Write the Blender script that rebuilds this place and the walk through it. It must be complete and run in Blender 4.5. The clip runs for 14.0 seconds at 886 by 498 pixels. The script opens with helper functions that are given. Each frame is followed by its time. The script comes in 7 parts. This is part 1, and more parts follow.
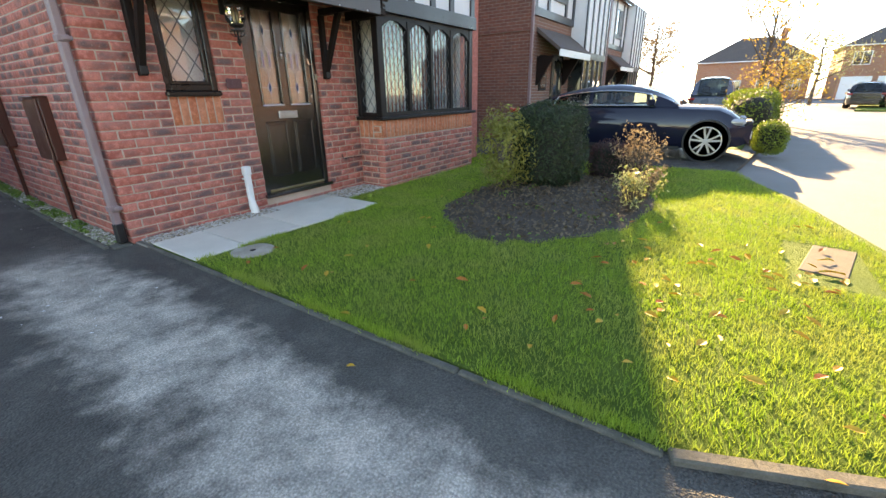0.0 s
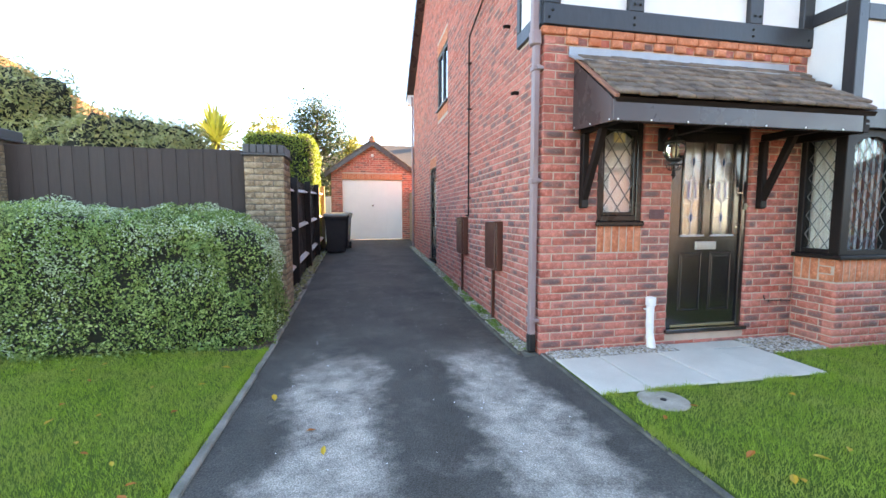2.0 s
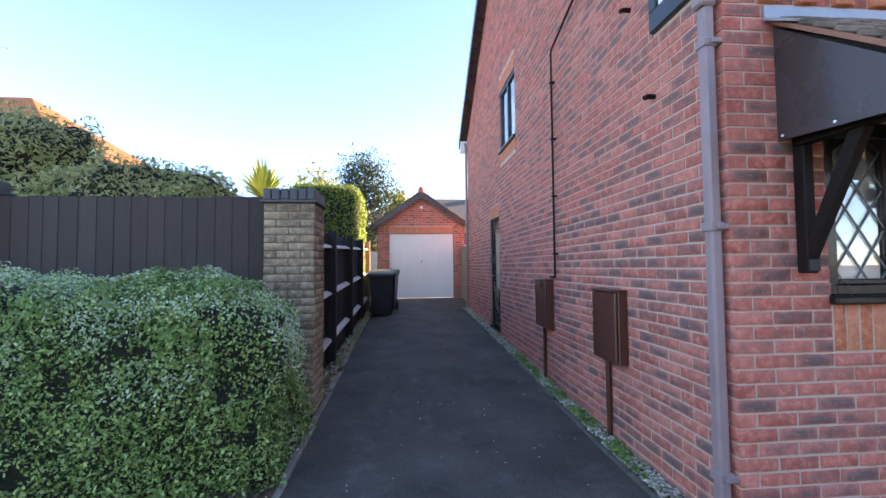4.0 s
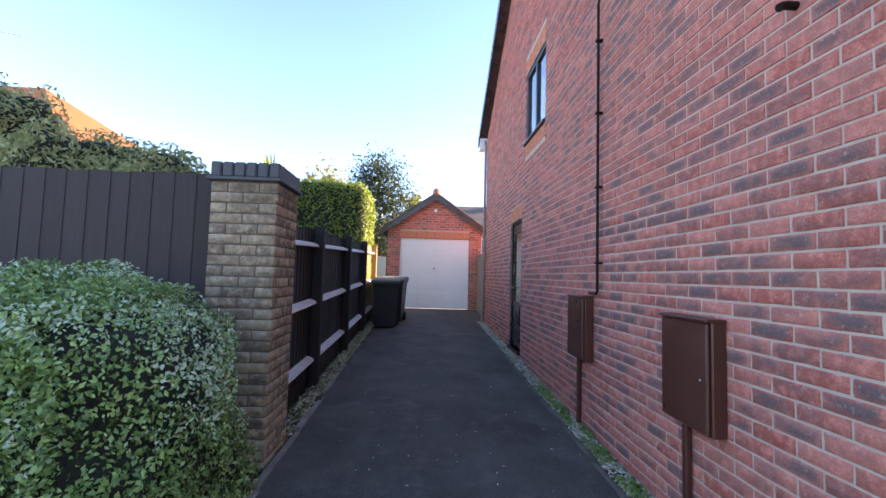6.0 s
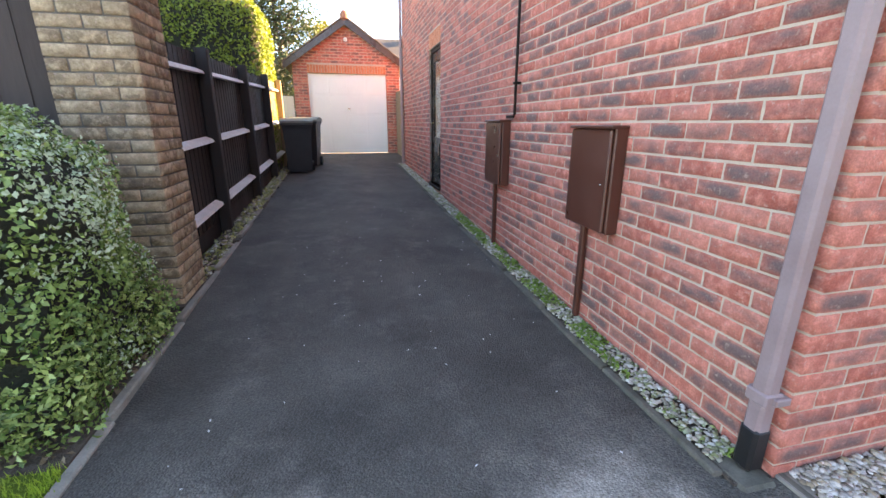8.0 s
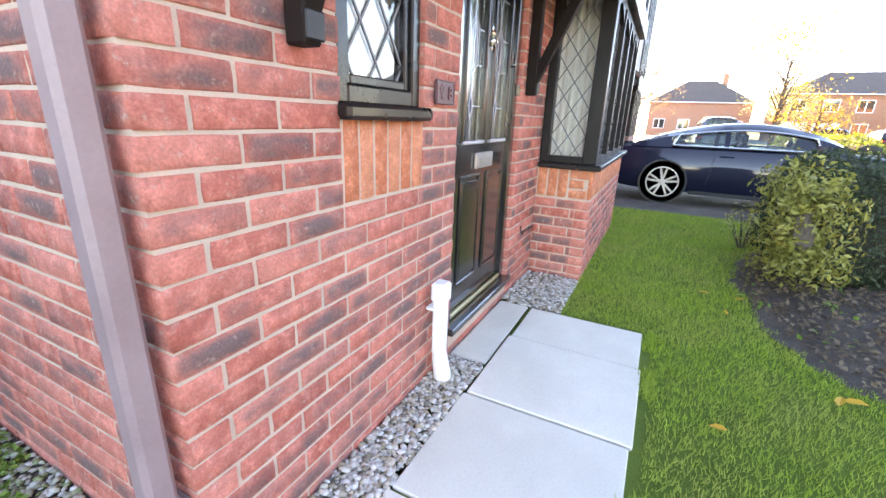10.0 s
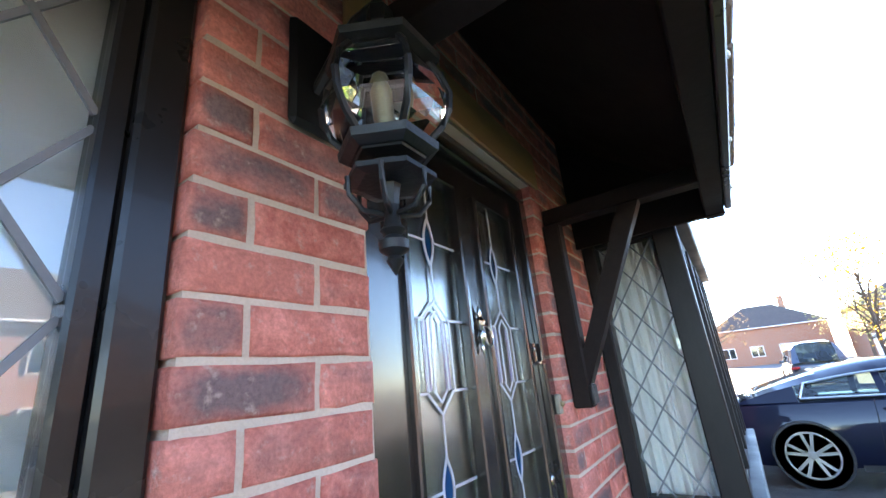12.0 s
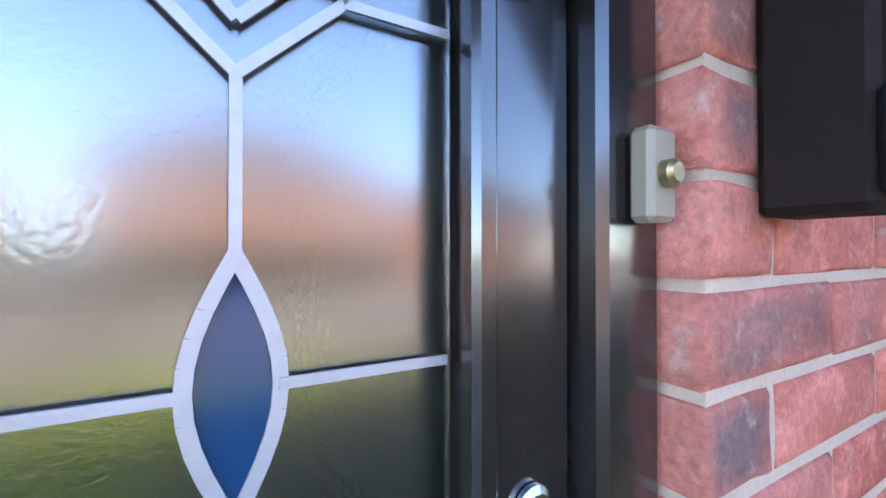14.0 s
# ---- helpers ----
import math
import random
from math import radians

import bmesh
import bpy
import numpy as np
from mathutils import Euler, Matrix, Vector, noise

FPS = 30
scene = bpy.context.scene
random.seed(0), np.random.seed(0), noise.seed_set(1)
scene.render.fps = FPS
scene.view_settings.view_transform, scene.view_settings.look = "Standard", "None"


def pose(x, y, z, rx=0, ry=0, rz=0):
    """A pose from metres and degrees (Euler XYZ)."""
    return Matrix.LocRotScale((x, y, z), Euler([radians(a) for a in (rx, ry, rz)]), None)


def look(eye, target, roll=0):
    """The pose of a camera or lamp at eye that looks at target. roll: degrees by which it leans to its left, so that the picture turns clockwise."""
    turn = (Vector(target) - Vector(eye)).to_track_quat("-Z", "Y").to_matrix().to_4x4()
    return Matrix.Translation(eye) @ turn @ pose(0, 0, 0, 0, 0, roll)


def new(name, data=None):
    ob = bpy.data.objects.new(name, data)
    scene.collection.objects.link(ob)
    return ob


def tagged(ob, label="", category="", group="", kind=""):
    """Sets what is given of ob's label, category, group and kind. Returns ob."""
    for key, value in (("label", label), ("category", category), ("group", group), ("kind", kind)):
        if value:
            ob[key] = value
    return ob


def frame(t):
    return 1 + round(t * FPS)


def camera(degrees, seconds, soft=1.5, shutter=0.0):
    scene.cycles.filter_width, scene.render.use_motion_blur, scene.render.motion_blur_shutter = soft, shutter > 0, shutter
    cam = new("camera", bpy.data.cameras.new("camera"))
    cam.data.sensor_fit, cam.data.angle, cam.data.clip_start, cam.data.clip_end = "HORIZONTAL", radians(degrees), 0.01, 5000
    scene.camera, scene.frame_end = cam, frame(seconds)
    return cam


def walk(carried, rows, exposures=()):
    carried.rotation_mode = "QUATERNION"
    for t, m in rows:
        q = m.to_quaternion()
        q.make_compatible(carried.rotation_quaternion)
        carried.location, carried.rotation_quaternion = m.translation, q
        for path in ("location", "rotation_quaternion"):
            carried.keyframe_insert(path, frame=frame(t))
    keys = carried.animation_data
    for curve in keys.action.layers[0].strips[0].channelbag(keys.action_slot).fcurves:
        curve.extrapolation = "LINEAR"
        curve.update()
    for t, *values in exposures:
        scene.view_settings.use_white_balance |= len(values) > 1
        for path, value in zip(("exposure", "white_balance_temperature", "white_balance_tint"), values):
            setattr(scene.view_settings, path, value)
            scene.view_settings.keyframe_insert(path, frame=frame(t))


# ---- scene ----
cam = camera(93.4, 14.0)
PATH = [
    (0, (-1.302, -4.212, 1.197), (0.238, -3.144, 0.498), -1.0),
    (0.5, (-1.494, -4.129, 1.202), (-0.513, -2.536, 0.493), 0.2),
    (1, (-1.606, -4.058, 1.208), (-1.025, -2.253, 0.572), 0.5),
    (1.5, (-1.61, -3.855, 1.24), (-1.174, -1.951, 0.809), 0.5),
    (2, (-1.621, -3.593, 1.32), (-1.238, -1.637, 1.154), 0.0),
    (2.5, (-1.674, -3.257, 1.391), (-1.348, -1.284, 1.393), -0.5),
    (3, (-1.698, -2.865, 1.383), (-1.43, -0.885, 1.461), -0.8),
    (3.5, (-1.687, -2.459, 1.401), (-1.477, -0.472, 1.498), -0.6),
    (4, (-1.689, -2.039, 1.423), (-1.515, -0.049, 1.51), -0.5),
    (4.2, (-1.661, -1.901, 1.421), (-1.505, 0.091, 1.511), -0.5),
    (6.5, (-1.504, -0.9, 1.408), (-1.416, 1.094, 1.54), 1.9),
    (7, (-1.516, -0.896, 1.359), (-1.394, 1.099, 1.284), 2.2),
    (7.5, (-1.489, -0.909, 1.293), (-1.268, 1.051, 0.962), 1.8),
    (8, (-1.452, -0.918, 1.245), (-1.014, 0.947, 0.668), 0.1),
    (8.5, (-1.409, -0.981, 1.220), (-0.606, 0.668, 0.424), -1.6),
    (9, (-1.207, -0.954, 1.228), (0.011, 0.339, 0.313), -2.0),
    (9.2, (-1.069, -0.945, 1.220), (0.311, 0.186, 0.322), -2.0),
    (11.3, (0.496, -0.57, 1.319), (2.339, 0.206, 1.342), -4.4),
    (11.5, (0.588, -0.542, 1.4), (2.39, 0.299, 1.609), -5.1),
    (12, (0.818, -0.502, 1.502), (2.422, 0.526, 2.111), -5.8),
    (12.5, (1.089, -0.437, 1.506), (2.483, 0.837, 2.165), -4.5),
    (13.1, (1.449, -0.265, 1.413), (2.790, 1.178, 1.756), -2.3),
    (13.6, (1.778, -0.204, 1.354), (3.055, 1.321, 1.557), -1.4),
    (14, (1.984, -0.149, 1.35), (2.98, 1.586, 1.367), 0.0),
]
EXPOSURES = [(0.0, 2.6, 10800, 14), (0.6, 3.2, 11800, 18), (1.5, 3.55, 11600, 18), (2.2, 3.1, 9300, 14), (3.0, 2.65, 7900, 14), (4.0, 2.58, 7800, 18), (6.5, 2.55, 7800, 20), (7.5, 2.92, 9800, 18), (8.5, 3.8, 11500, 24), (9.2, 4.05, 12000, 28), (11.3, 3.2, 7800, 14), (12.0, 3.55, 7600, 16), (13.0, 4.05, 7200, 8), (13.5, 4.05, 7200, 16), (14.0, 3.8, 7300, 20)]
walk(cam, [(t, look(eye, target, roll)) for t, eye, target, roll in PATH], EXPOSURES)

# ---- light ----
SUN_AZ = radians(73.7)          # from +y towards +x
SUN_EL = radians(17)
world = bpy.data.worlds.new("world")
scene.world = world
world.use_nodes = True
wn = world.node_tree
sky = wn.nodes.new("ShaderNodeTexSky")
sky.sky_type = "NISHITA"
sky.sun_disc = False
sky.sun_elevation = SUN_EL
sky.sun_rotation = SUN_AZ
sky.air_density, sky.dust_density, sky.ozone_density = 0.75, 0.0, 3.6
wn.links.new(sky.outputs[0], wn.nodes["Background"].inputs[0])
wn.nodes["Background"].inputs[1].default_value = 0.15
sun = new("sun", bpy.data.lights.new("sun", "SUN"))
sun.data.energy, sun.data.angle, sun.data.color = 5.0, radians(0.55), (1.0, 0.84, 0.62)
to_sun = Vector((math.sin(SUN_AZ) * math.cos(SUN_EL), math.cos(SUN_AZ) * math.cos(SUN_EL), math.sin(SUN_EL)))
sun.matrix_world = look(to_sun * 40, (0, 0, 0))

# ---- materials ----
def tree_of(name):
    m = bpy.data.materials.new(name)
    m.use_nodes = True
    nt = m.node_tree
    return m, nt, nt.nodes["Principled BSDF"]


def node(nt, kind, **vals):
    n = nt.nodes.new(kind)
    for k, v in vals.items():
        n.inputs[k.replace("_", " ")].default_value = v
    return n


def rgb(c):
    return (c[0], c[1], c[2], 1.0)


def noise_of(nt, pos, scale, detail=4.0, rough=0.6, stretch=None):
    n = node(nt, "ShaderNodeTexNoise", Scale=scale, Detail=detail, Roughness=rough)
    if stretch:
        mp = nt.nodes.new("ShaderNodeMapping")
        mp.inputs["Scale"].default_value = stretch
        nt.links.new(pos, mp.inputs[0])
        pos = mp.outputs[0]
    nt.links.new(pos, n.inputs["Vector"])
    return n.outputs[0]


def ramp(nt, fac, lo, hi, a=(0, 0, 0), b=(1, 1, 1)):
    r = nt.nodes.new("ShaderNodeValToRGB")
    r.color_ramp.elements[0].position, r.color_ramp.elements[1].position = lo, hi
    r.color_ramp.elements[0].color, r.color_ramp.elements[1].color = rgb(a), rgb(b)
    nt.links.new(fac, r.inputs[0])
    return r.outputs[0]


def mix(nt, fac, a, b, kind="MIX"):
    n = nt.nodes.new("ShaderNodeMix")
    n.data_type, n.blend_type = "RGBA", kind
    for sock, v in ((n.inputs[0], fac), (n.inputs[6], a), (n.inputs[7], b)):
        if isinstance(v, (int, float)):
            sock.default_value = v
        elif isinstance(v, tuple):
            sock.default_value = rgb(v)
        else:
            nt.links.new(v, sock)
    return n.outputs[2]


def bump(nt, bsdf, h, strength, dist=0.01):
    b = node(nt, "ShaderNodeBump", Strength=strength, Distance=dist)
    nt.links.new(h, b.inputs["Height"])
    nt.links.new(b.outputs[0], bsdf.inputs["Normal"])


def surface(name, a, b, rough=0.7, metal=0.0, scale=3.0, fine=60.0, depth=0.3, dist=0.004, stretch=None, grain=0.25, rvar=0.15, coat=0.0, spec=0.5, each=0.0):
    """A surface between the colours a and b, with large stains, fine grain and relief."""
    m, nt, bs = tree_of(name)
    pos = nt.nodes.new("ShaderNodeNewGeometry").outputs["Position"]
    big = noise_of(nt, pos, scale, 5, 0.6, stretch)
    small = noise_of(nt, pos, fine, 4, 0.65, stretch)
    col = mix(nt, ramp(nt, big, 0.3, 0.7), a, b)
    col = mix(nt, grain, col, ramp(nt, small, 0.25, 0.75, (0.25, 0.25, 0.25), (1, 1, 1)), "MULTIPLY")
    if each:
        rnd = nt.nodes.new("ShaderNodeObjectInfo").outputs["Random"]
        col = mix(nt, 1.0, col, ramp(nt, rnd, 0.0, 1.0, (1 - each,) * 3, (1, 1, 1)), "MULTIPLY")
    nt.links.new(col, bs.inputs["Base Color"])
    r = ramp(nt, big, 0.25, 0.75, (rough - rvar,) * 3, (min(1, rough + rvar),) * 3)
    nt.links.new(r, bs.inputs["Roughness"])
    bs.inputs["Metallic"].default_value = metal
    bs.inputs["Coat Weight"].default_value = coat
    bs.inputs["Specular IOR Level"].default_value = spec
    bump(nt, bs, small, depth, dist)
    return m


def brick_material(name, rnd, red, pale, dark, share):
    """Fired clay: red faces with blue-grey hearts on some of the bricks."""
    m, nt, bs = tree_of(name)
    g = nt.nodes.new("ShaderNodeNewGeometry")
    pos = g.outputs["Position"]
    r = g.outputs["Random Per Island"] if rnd == "island" else nt.nodes.new("ShaderNodeObjectInfo").outputs["Random"]
    patch = ramp(nt, noise_of(nt, pos, 10.0, 5, 0.6, (0.6, 0.6, 1.2)), 0.26, 0.74)
    fine = noise_of(nt, pos, 130, 4, 0.7)
    mid = noise_of(nt, pos, 42, 4, 0.6)
    body = mix(nt, r, red, pale)
    add = nt.nodes.new("ShaderNodeMath")
    add.operation = "MULTIPLY_ADD"
    wht = nt.nodes.new("ShaderNodeTexWhiteNoise")
    wht.noise_dimensions = "1D"
    nt.links.new(r, wht.inputs["W"])
    nt.links.new(wht.outputs["Value"], add.inputs[0])
    add.inputs[1].default_value = share
    half = nt.nodes.new("ShaderNodeMath")
    half.operation = "MULTIPLY"
    half.inputs[1].default_value = 0.62
    nt.links.new(patch, half.inputs[0])
    nt.links.new(half.outputs[0], add.inputs[2])
    uv = nt.nodes.new("ShaderNodeSeparateXYZ")
    nt.links.new(nt.nodes.new("ShaderNodeTexCoord").outputs["UV"], uv.inputs[0])
    mids = []
    for axis, power in ((0, 4.0), (1, 2.4)):
        prev = uv.outputs[axis]
        for op, v in (("MULTIPLY_ADD", (2.0, -1.0)), ("ABSOLUTE", ()), ("POWER", (power,)), ("SUBTRACT", None)):
            n = nt.nodes.new("ShaderNodeMath")
            n.operation = op
            if op == "SUBTRACT":
                n.inputs[0].default_value = 1.0
                nt.links.new(prev, n.inputs[1])
            else:
                nt.links.new(prev, n.inputs[0])
                for i, x in enumerate(v):
                    n.inputs[1 + i].default_value = x
            prev = n.outputs[0]
        mids.append(prev)
    core = mix(nt, 1.0, mids[0], mids[1], "MULTIPLY")
    edge = ramp(nt, mix(nt, 0.5, core, mid), 0.22, 0.66, (0.08, 0.08, 0.08), (1, 1, 1))
    heart = mix(nt, 1.0, ramp(nt, add.outputs[0], 0.50, 0.92), edge, "MULTIPLY")
    body = mix(nt, ramp(nt, noise_of(nt, pos, 19, 4, 0.65), 0.45, 0.75), body, tuple(min(1, c * 1.35 + 0.03) for c in pale))
    col = mix(nt, heart, body, dark)
    col = mix(nt, ramp(nt, mid, 0.58, 0.80), col, (0.62, 0.42, 0.34))
    col = mix(nt, 0.5, col, ramp(nt, fine, 0.32, 0.66, (0.34, 0.31, 0.31), (1, 1, 1)), "MULTIPLY")
    nt.links.new(col, bs.inputs["Base Color"])
    bs.inputs["Roughness"].default_value = 0.85
    bs.inputs["Specular IOR Level"].default_value = 0.25
    h = mix(nt, 0.5, fine, mid)
    bump(nt, bs, h, 0.9, 0.007)
    return m


RED, PALE, GREY = (0.50, 0.125, 0.088), (0.65, 0.220, 0.165), (0.215, 0.132, 0.122)
M_BRICK_OBJ = brick_material("brick_clay", "object", RED, PALE, GREY, 0.66)
M_BRICK_ISL = brick_material("brick_clay_far", "island", RED, PALE, GREY, 0.66)
M_ORANGE = brick_material("orange_brick", "object", (0.60, 0.175, 0.085), (0.69, 0.26, 0.145), (0.46, 0.15, 0.085), 0.05)
M_ORANGE_ISL = brick_material("orange_brick_far", "island", (0.60, 0.175, 0.085), (0.69, 0.26, 0.145), (0.46, 0.15, 0.085), 0.05)
M_BUFF = brick_material("buff_brick", "object", (0.24, 0.175, 0.110), (0.50, 0.385, 0.245), (0.13, 0.098, 0.074), 0.40)
M_MORTAR = surface("mortar", (0.63, 0.49, 0.385), (0.52, 0.40, 0.31), 0.92, scale=6, fine=180, depth=0.6, dist=0.003, spec=0.2)
M_PIER_MORTAR = surface("pier_mortar", (0.20, 0.175, 0.145), (0.14, 0.125, 0.105), 0.92, scale=6, fine=180, depth=0.6, dist=0.003, spec=0.2)
M_BLUEBRICK = surface("blue_engineering_brick", (0.075, 0.08, 0.085), (0.11, 0.11, 0.11), 0.6, scale=9, fine=120)
M_WHITE = surface("white_render", (0.80, 0.80, 0.79), (0.72, 0.73, 0.73), 0.8, scale=2, fine=150, depth=0.25, grain=0.08)
M_UPVC = surface("white_plastic", (0.82, 0.82, 0.80), (0.76, 0.76, 0.74), 0.35, scale=5, fine=90, depth=0.05, grain=0.06)
M_TIMBER = surface("dark_painted_timber", (0.020, 0.021, 0.024), (0.036, 0.038, 0.043), 0.36, scale=3, fine=40, depth=0.3, stretch=(1, 1, 0.3), grain=0.3)
M_BAYFRAME = surface("dark_bay_timber", (0.011, 0.009, 0.009), (0.019, 0.016, 0.015), 0.42, scale=3, fine=40, depth=0.2, stretch=(1, 1, 0.3), grain=0.3, spec=0.22)
M_LEADING = surface("window_leading", (0.13, 0.135, 0.14), (0.20, 0.205, 0.21), 0.5, 0.15, scale=9, fine=120, depth=0.1, grain=0.15)
M_BLACK = surface("black_gloss_paint", (0.012, 0.011, 0.011), (0.020, 0.017, 0.016), 0.28, scale=3, fine=70, depth=0.06, grain=0.15, rvar=0.05, coat=0.1, spec=0.3)
M_DOOR = surface("black_door_gloss", (0.012, 0.010, 0.010), (0.020, 0.016, 0.015), 0.24, scale=3, fine=70, depth=0.05, grain=0.15, rvar=0.05, coat=1.0)
M_DOOR.node_tree.nodes["Principled BSDF"].inputs["Coat Roughness"].default_value = 0.14
M_BROWN = surface("dark_brown_timber", (0.013, 0.008, 0.007), (0.024, 0.015, 0.012), 0.6, scale=4, fine=50, depth=0.25, grain=0.3, spec=0.14)
M_LINTEL = surface("stained_lintel_board", (0.32, 0.165, 0.075), (0.42, 0.23, 0.105), 0.6, scale=4, fine=50, depth=0.2, stretch=(0.2, 1, 1))
M_CHEEK = surface("brown_plastic_cladding", (0.050, 0.036, 0.036), (0.066, 0.048, 0.047), 0.3, scale=3, fine=60, depth=0.05, grain=0.1)
M_DOWNPIPE = surface("brown_grey_plastic_pipe", (0.27, 0.185, 0.185), (0.34, 0.245, 0.245), 0.45, scale=5, fine=90, depth=0.1, grain=0.15)
M_BOX = surface("brown_meter_box_plastic", (0.090, 0.027, 0.017), (0.105, 0.034, 0.022), 0.36, scale=4, fine=110, depth=0.12, grain=0.12)
M_SLAB = surface("concrete_paving", (0.66, 0.60, 0.50), (0.78, 0.72, 0.61), 0.85, scale=2.5, fine=110, depth=0.35, grain=0.22, each=0.12)
M_COVER = surface("stained_concrete", (0.105, 0.083, 0.062), (0.18, 0.148, 0.112), 0.9, scale=7, fine=110, depth=0.5, grain=0.35)
M_DISC = surface("pale_stained_concrete", (0.36, 0.305, 0.235), (0.54, 0.47, 0.38), 0.9, scale=9, fine=110, depth=0.5, grain=0.35)
M_KERB_DARK = surface("mossy_concrete_edging", (0.075, 0.075, 0.055), (0.20, 0.18, 0.145), 0.9, scale=9, fine=120, depth=0.8, grain=0.5)
M_KERB = surface("concrete_edging", (0.17, 0.16, 0.125), (0.38, 0.345, 0.295), 0.9, scale=5, fine=120, depth=0.6, grain=0.4)
M_FENCE = surface("stained_fence_timber", (0.055, 0.040, 0.034), (0.080, 0.060, 0.052), 0.75, scale=2.5, fine=40, depth=0.45, stretch=(1, 1, 0.12), grain=0.3, each=0.22)
M_FENCE_DARK = surface("dark_stained_timber", (0.020, 0.015, 0.013), (0.036, 0.028, 0.024), 0.75, scale=2.5, fine=40, depth=0.45, stretch=(1, 1, 0.12), grain=0.4, each=0.3)
M_FENCE_RAW = surface("weathered_fence_timber", (0.30, 0.20, 0.11), (0.38, 0.27, 0.16), 0.8, scale=2.5, fine=40, depth=0.45, stretch=(1, 1, 0.12), grain=0.4)
# paler than bleached wood: the highlight on the rail tops is in the colour
M_RAIL = surface("bleached_lit_rail_timber", (0.60, 0.58, 0.55), (0.78, 0.76, 0.72), 0.75, scale=6, fine=60, depth=0.3, grain=0.3)
M_TILE = surface("concrete_roof_tile", (0.11, 0.080, 0.062), (0.40, 0.285, 0.205), 0.9, scale=9, fine=120, depth=0.8, grain=0.5, each=0.4)
M_TERRACOTTA = surface("terracotta", (0.30, 0.12, 0.075), (0.38, 0.17, 0.11), 0.85, scale=6, fine=100, depth=0.4)
M_LEAD = surface("lead_flashing", (0.30, 0.33, 0.36), (0.42, 0.45, 0.48), 0.5, 0.3, scale=5, fine=70, depth=0.2, grain=0.2)
M_CAME = surface("lead_came", (0.44, 0.44, 0.47), (0.56, 0.56, 0.59), 0.4, 0.35, scale=9, fine=120, depth=0.1, grain=0.15)
M_CHROME = surface("polished_metal", (0.62, 0.60, 0.56), (0.70, 0.68, 0.64), 0.2, 1.0, scale=9, fine=120, depth=0.05, grain=0.1, rvar=0.08)
M_BRASS = surface("dull_brass", (0.42, 0.34, 0.18), (0.52, 0.42, 0.24), 0.4, 0.9, scale=9, fine=120, depth=0.1)
M_STEEL = surface("letterbox_steel", (0.42, 0.42, 0.41), (0.52, 0.52, 0.50), 0.38, 0.8, scale=9, fine=120, depth=0.1)
M_IRON = surface("black_cast_metal", (0.008, 0.008, 0.008), (0.015, 0.015, 0.015), 0.42, 0.0, scale=12, fine=120, depth=0.25, spec=0.35)
M_PLATE = surface("maroon_number_plate", (0.115, 0.040, 0.046), (0.145, 0.055, 0.060), 0.42, scale=10, fine=120, depth=0.2)
M_STICKER = surface("yellow_sticker", (0.70, 0.58, 0.25), (0.76, 0.66, 0.36), 0.5, depth=0.02, grain=0.05)
M_GARAGE = surface("white_garage_door", (0.84, 0.87, 0.85), (0.79, 0.83, 0.81), 0.4, scale=2, fine=90, depth=0.05, grain=0.05)
M_BIN = surface("dark_grey_bin_plastic", (0.016, 0.018, 0.022), (0.026, 0.028, 0.032), 0.45, scale=6, fine=120, depth=0.15)
M_BINLID = surface("weathered_bin_lid", (0.09, 0.10, 0.085), (0.24, 0.25, 0.20), 0.6, scale=12, fine=120, depth=0.2)
M_SOIL = surface("garden_soil", (0.080, 0.062, 0.048), (0.17, 0.132, 0.10), 0.95, scale=8, fine=60, depth=1.0, dist=0.03, grain=0.6)
M_ROAD = surface("road_asphalt", (0.20, 0.188, 0.172), (0.28, 0.264, 0.243), 0.85, scale=0.8, fine=150, depth=0.5, grain=0.35)


def pebble_material(name, stones):
    """Mixed small stones, each of its own colour."""
    m, nt, bs = tree_of(name)
    g = nt.nodes.new("ShaderNodeNewGeometry")
    r = nt.nodes.new("ShaderNodeValToRGB")
    r.color_ramp.interpolation = "LINEAR"
    while len(r.color_ramp.elements) < len(stones):
        r.color_ramp.elements.new(0.5)
    for k, c in enumerate(stones):
        r.color_ramp.elements[k].position = k / (len(stones) - 1)
        r.color_ramp.elements[k].color = rgb(c)
    nt.links.new(g.outputs["Random Per Island"], r.inputs[0])
    fine = noise_of(nt, g.outputs["Position"], 150, 4, 0.65)
    col = mix(nt, 0.35, r.outputs[0], ramp(nt, fine, 0.3, 0.7, (0.4, 0.4, 0.4), (1, 1, 1)), "MULTIPLY")
    nt.links.new(col, bs.inputs["Base Color"])
    bs.inputs["Roughness"].default_value = 0.8
    bump(nt, bs, fine, 0.3, 0.003)
    return m


M_PEBBLE = pebble_material("pebbles", [(0.16, 0.14, 0.12), (0.42, 0.33, 0.21), (0.58, 0.53, 0.46), (0.72, 0.69, 0.63), (0.34, 0.30, 0.27), (0.64, 0.56, 0.44)])
M_PEBBLE_DARK = pebble_material("mossy_pebbles", [(0.17, 0.21, 0.07), (0.42, 0.38, 0.29), (0.24, 0.30, 0.10), (0.68, 0.65, 0.57), (0.30, 0.26, 0.20), (0.76, 0.73, 0.66)])
M_ROOM = surface("cream_wall", (0.62, 0.60, 0.55), (0.68, 0.66, 0.61), 0.8, depth=0.05, grain=0.05)
M_CARPET = surface("beige_carpet", (0.30, 0.26, 0.21), (0.36, 0.31, 0.26), 0.95, fine=200, depth=0.4)
M_BARK = surface("bark", (0.085, 0.065, 0.050), (0.15, 0.12, 0.09), 0.9, scale=6, fine=40, depth=0.9, dist=0.02, stretch=(1, 1, 0.3))
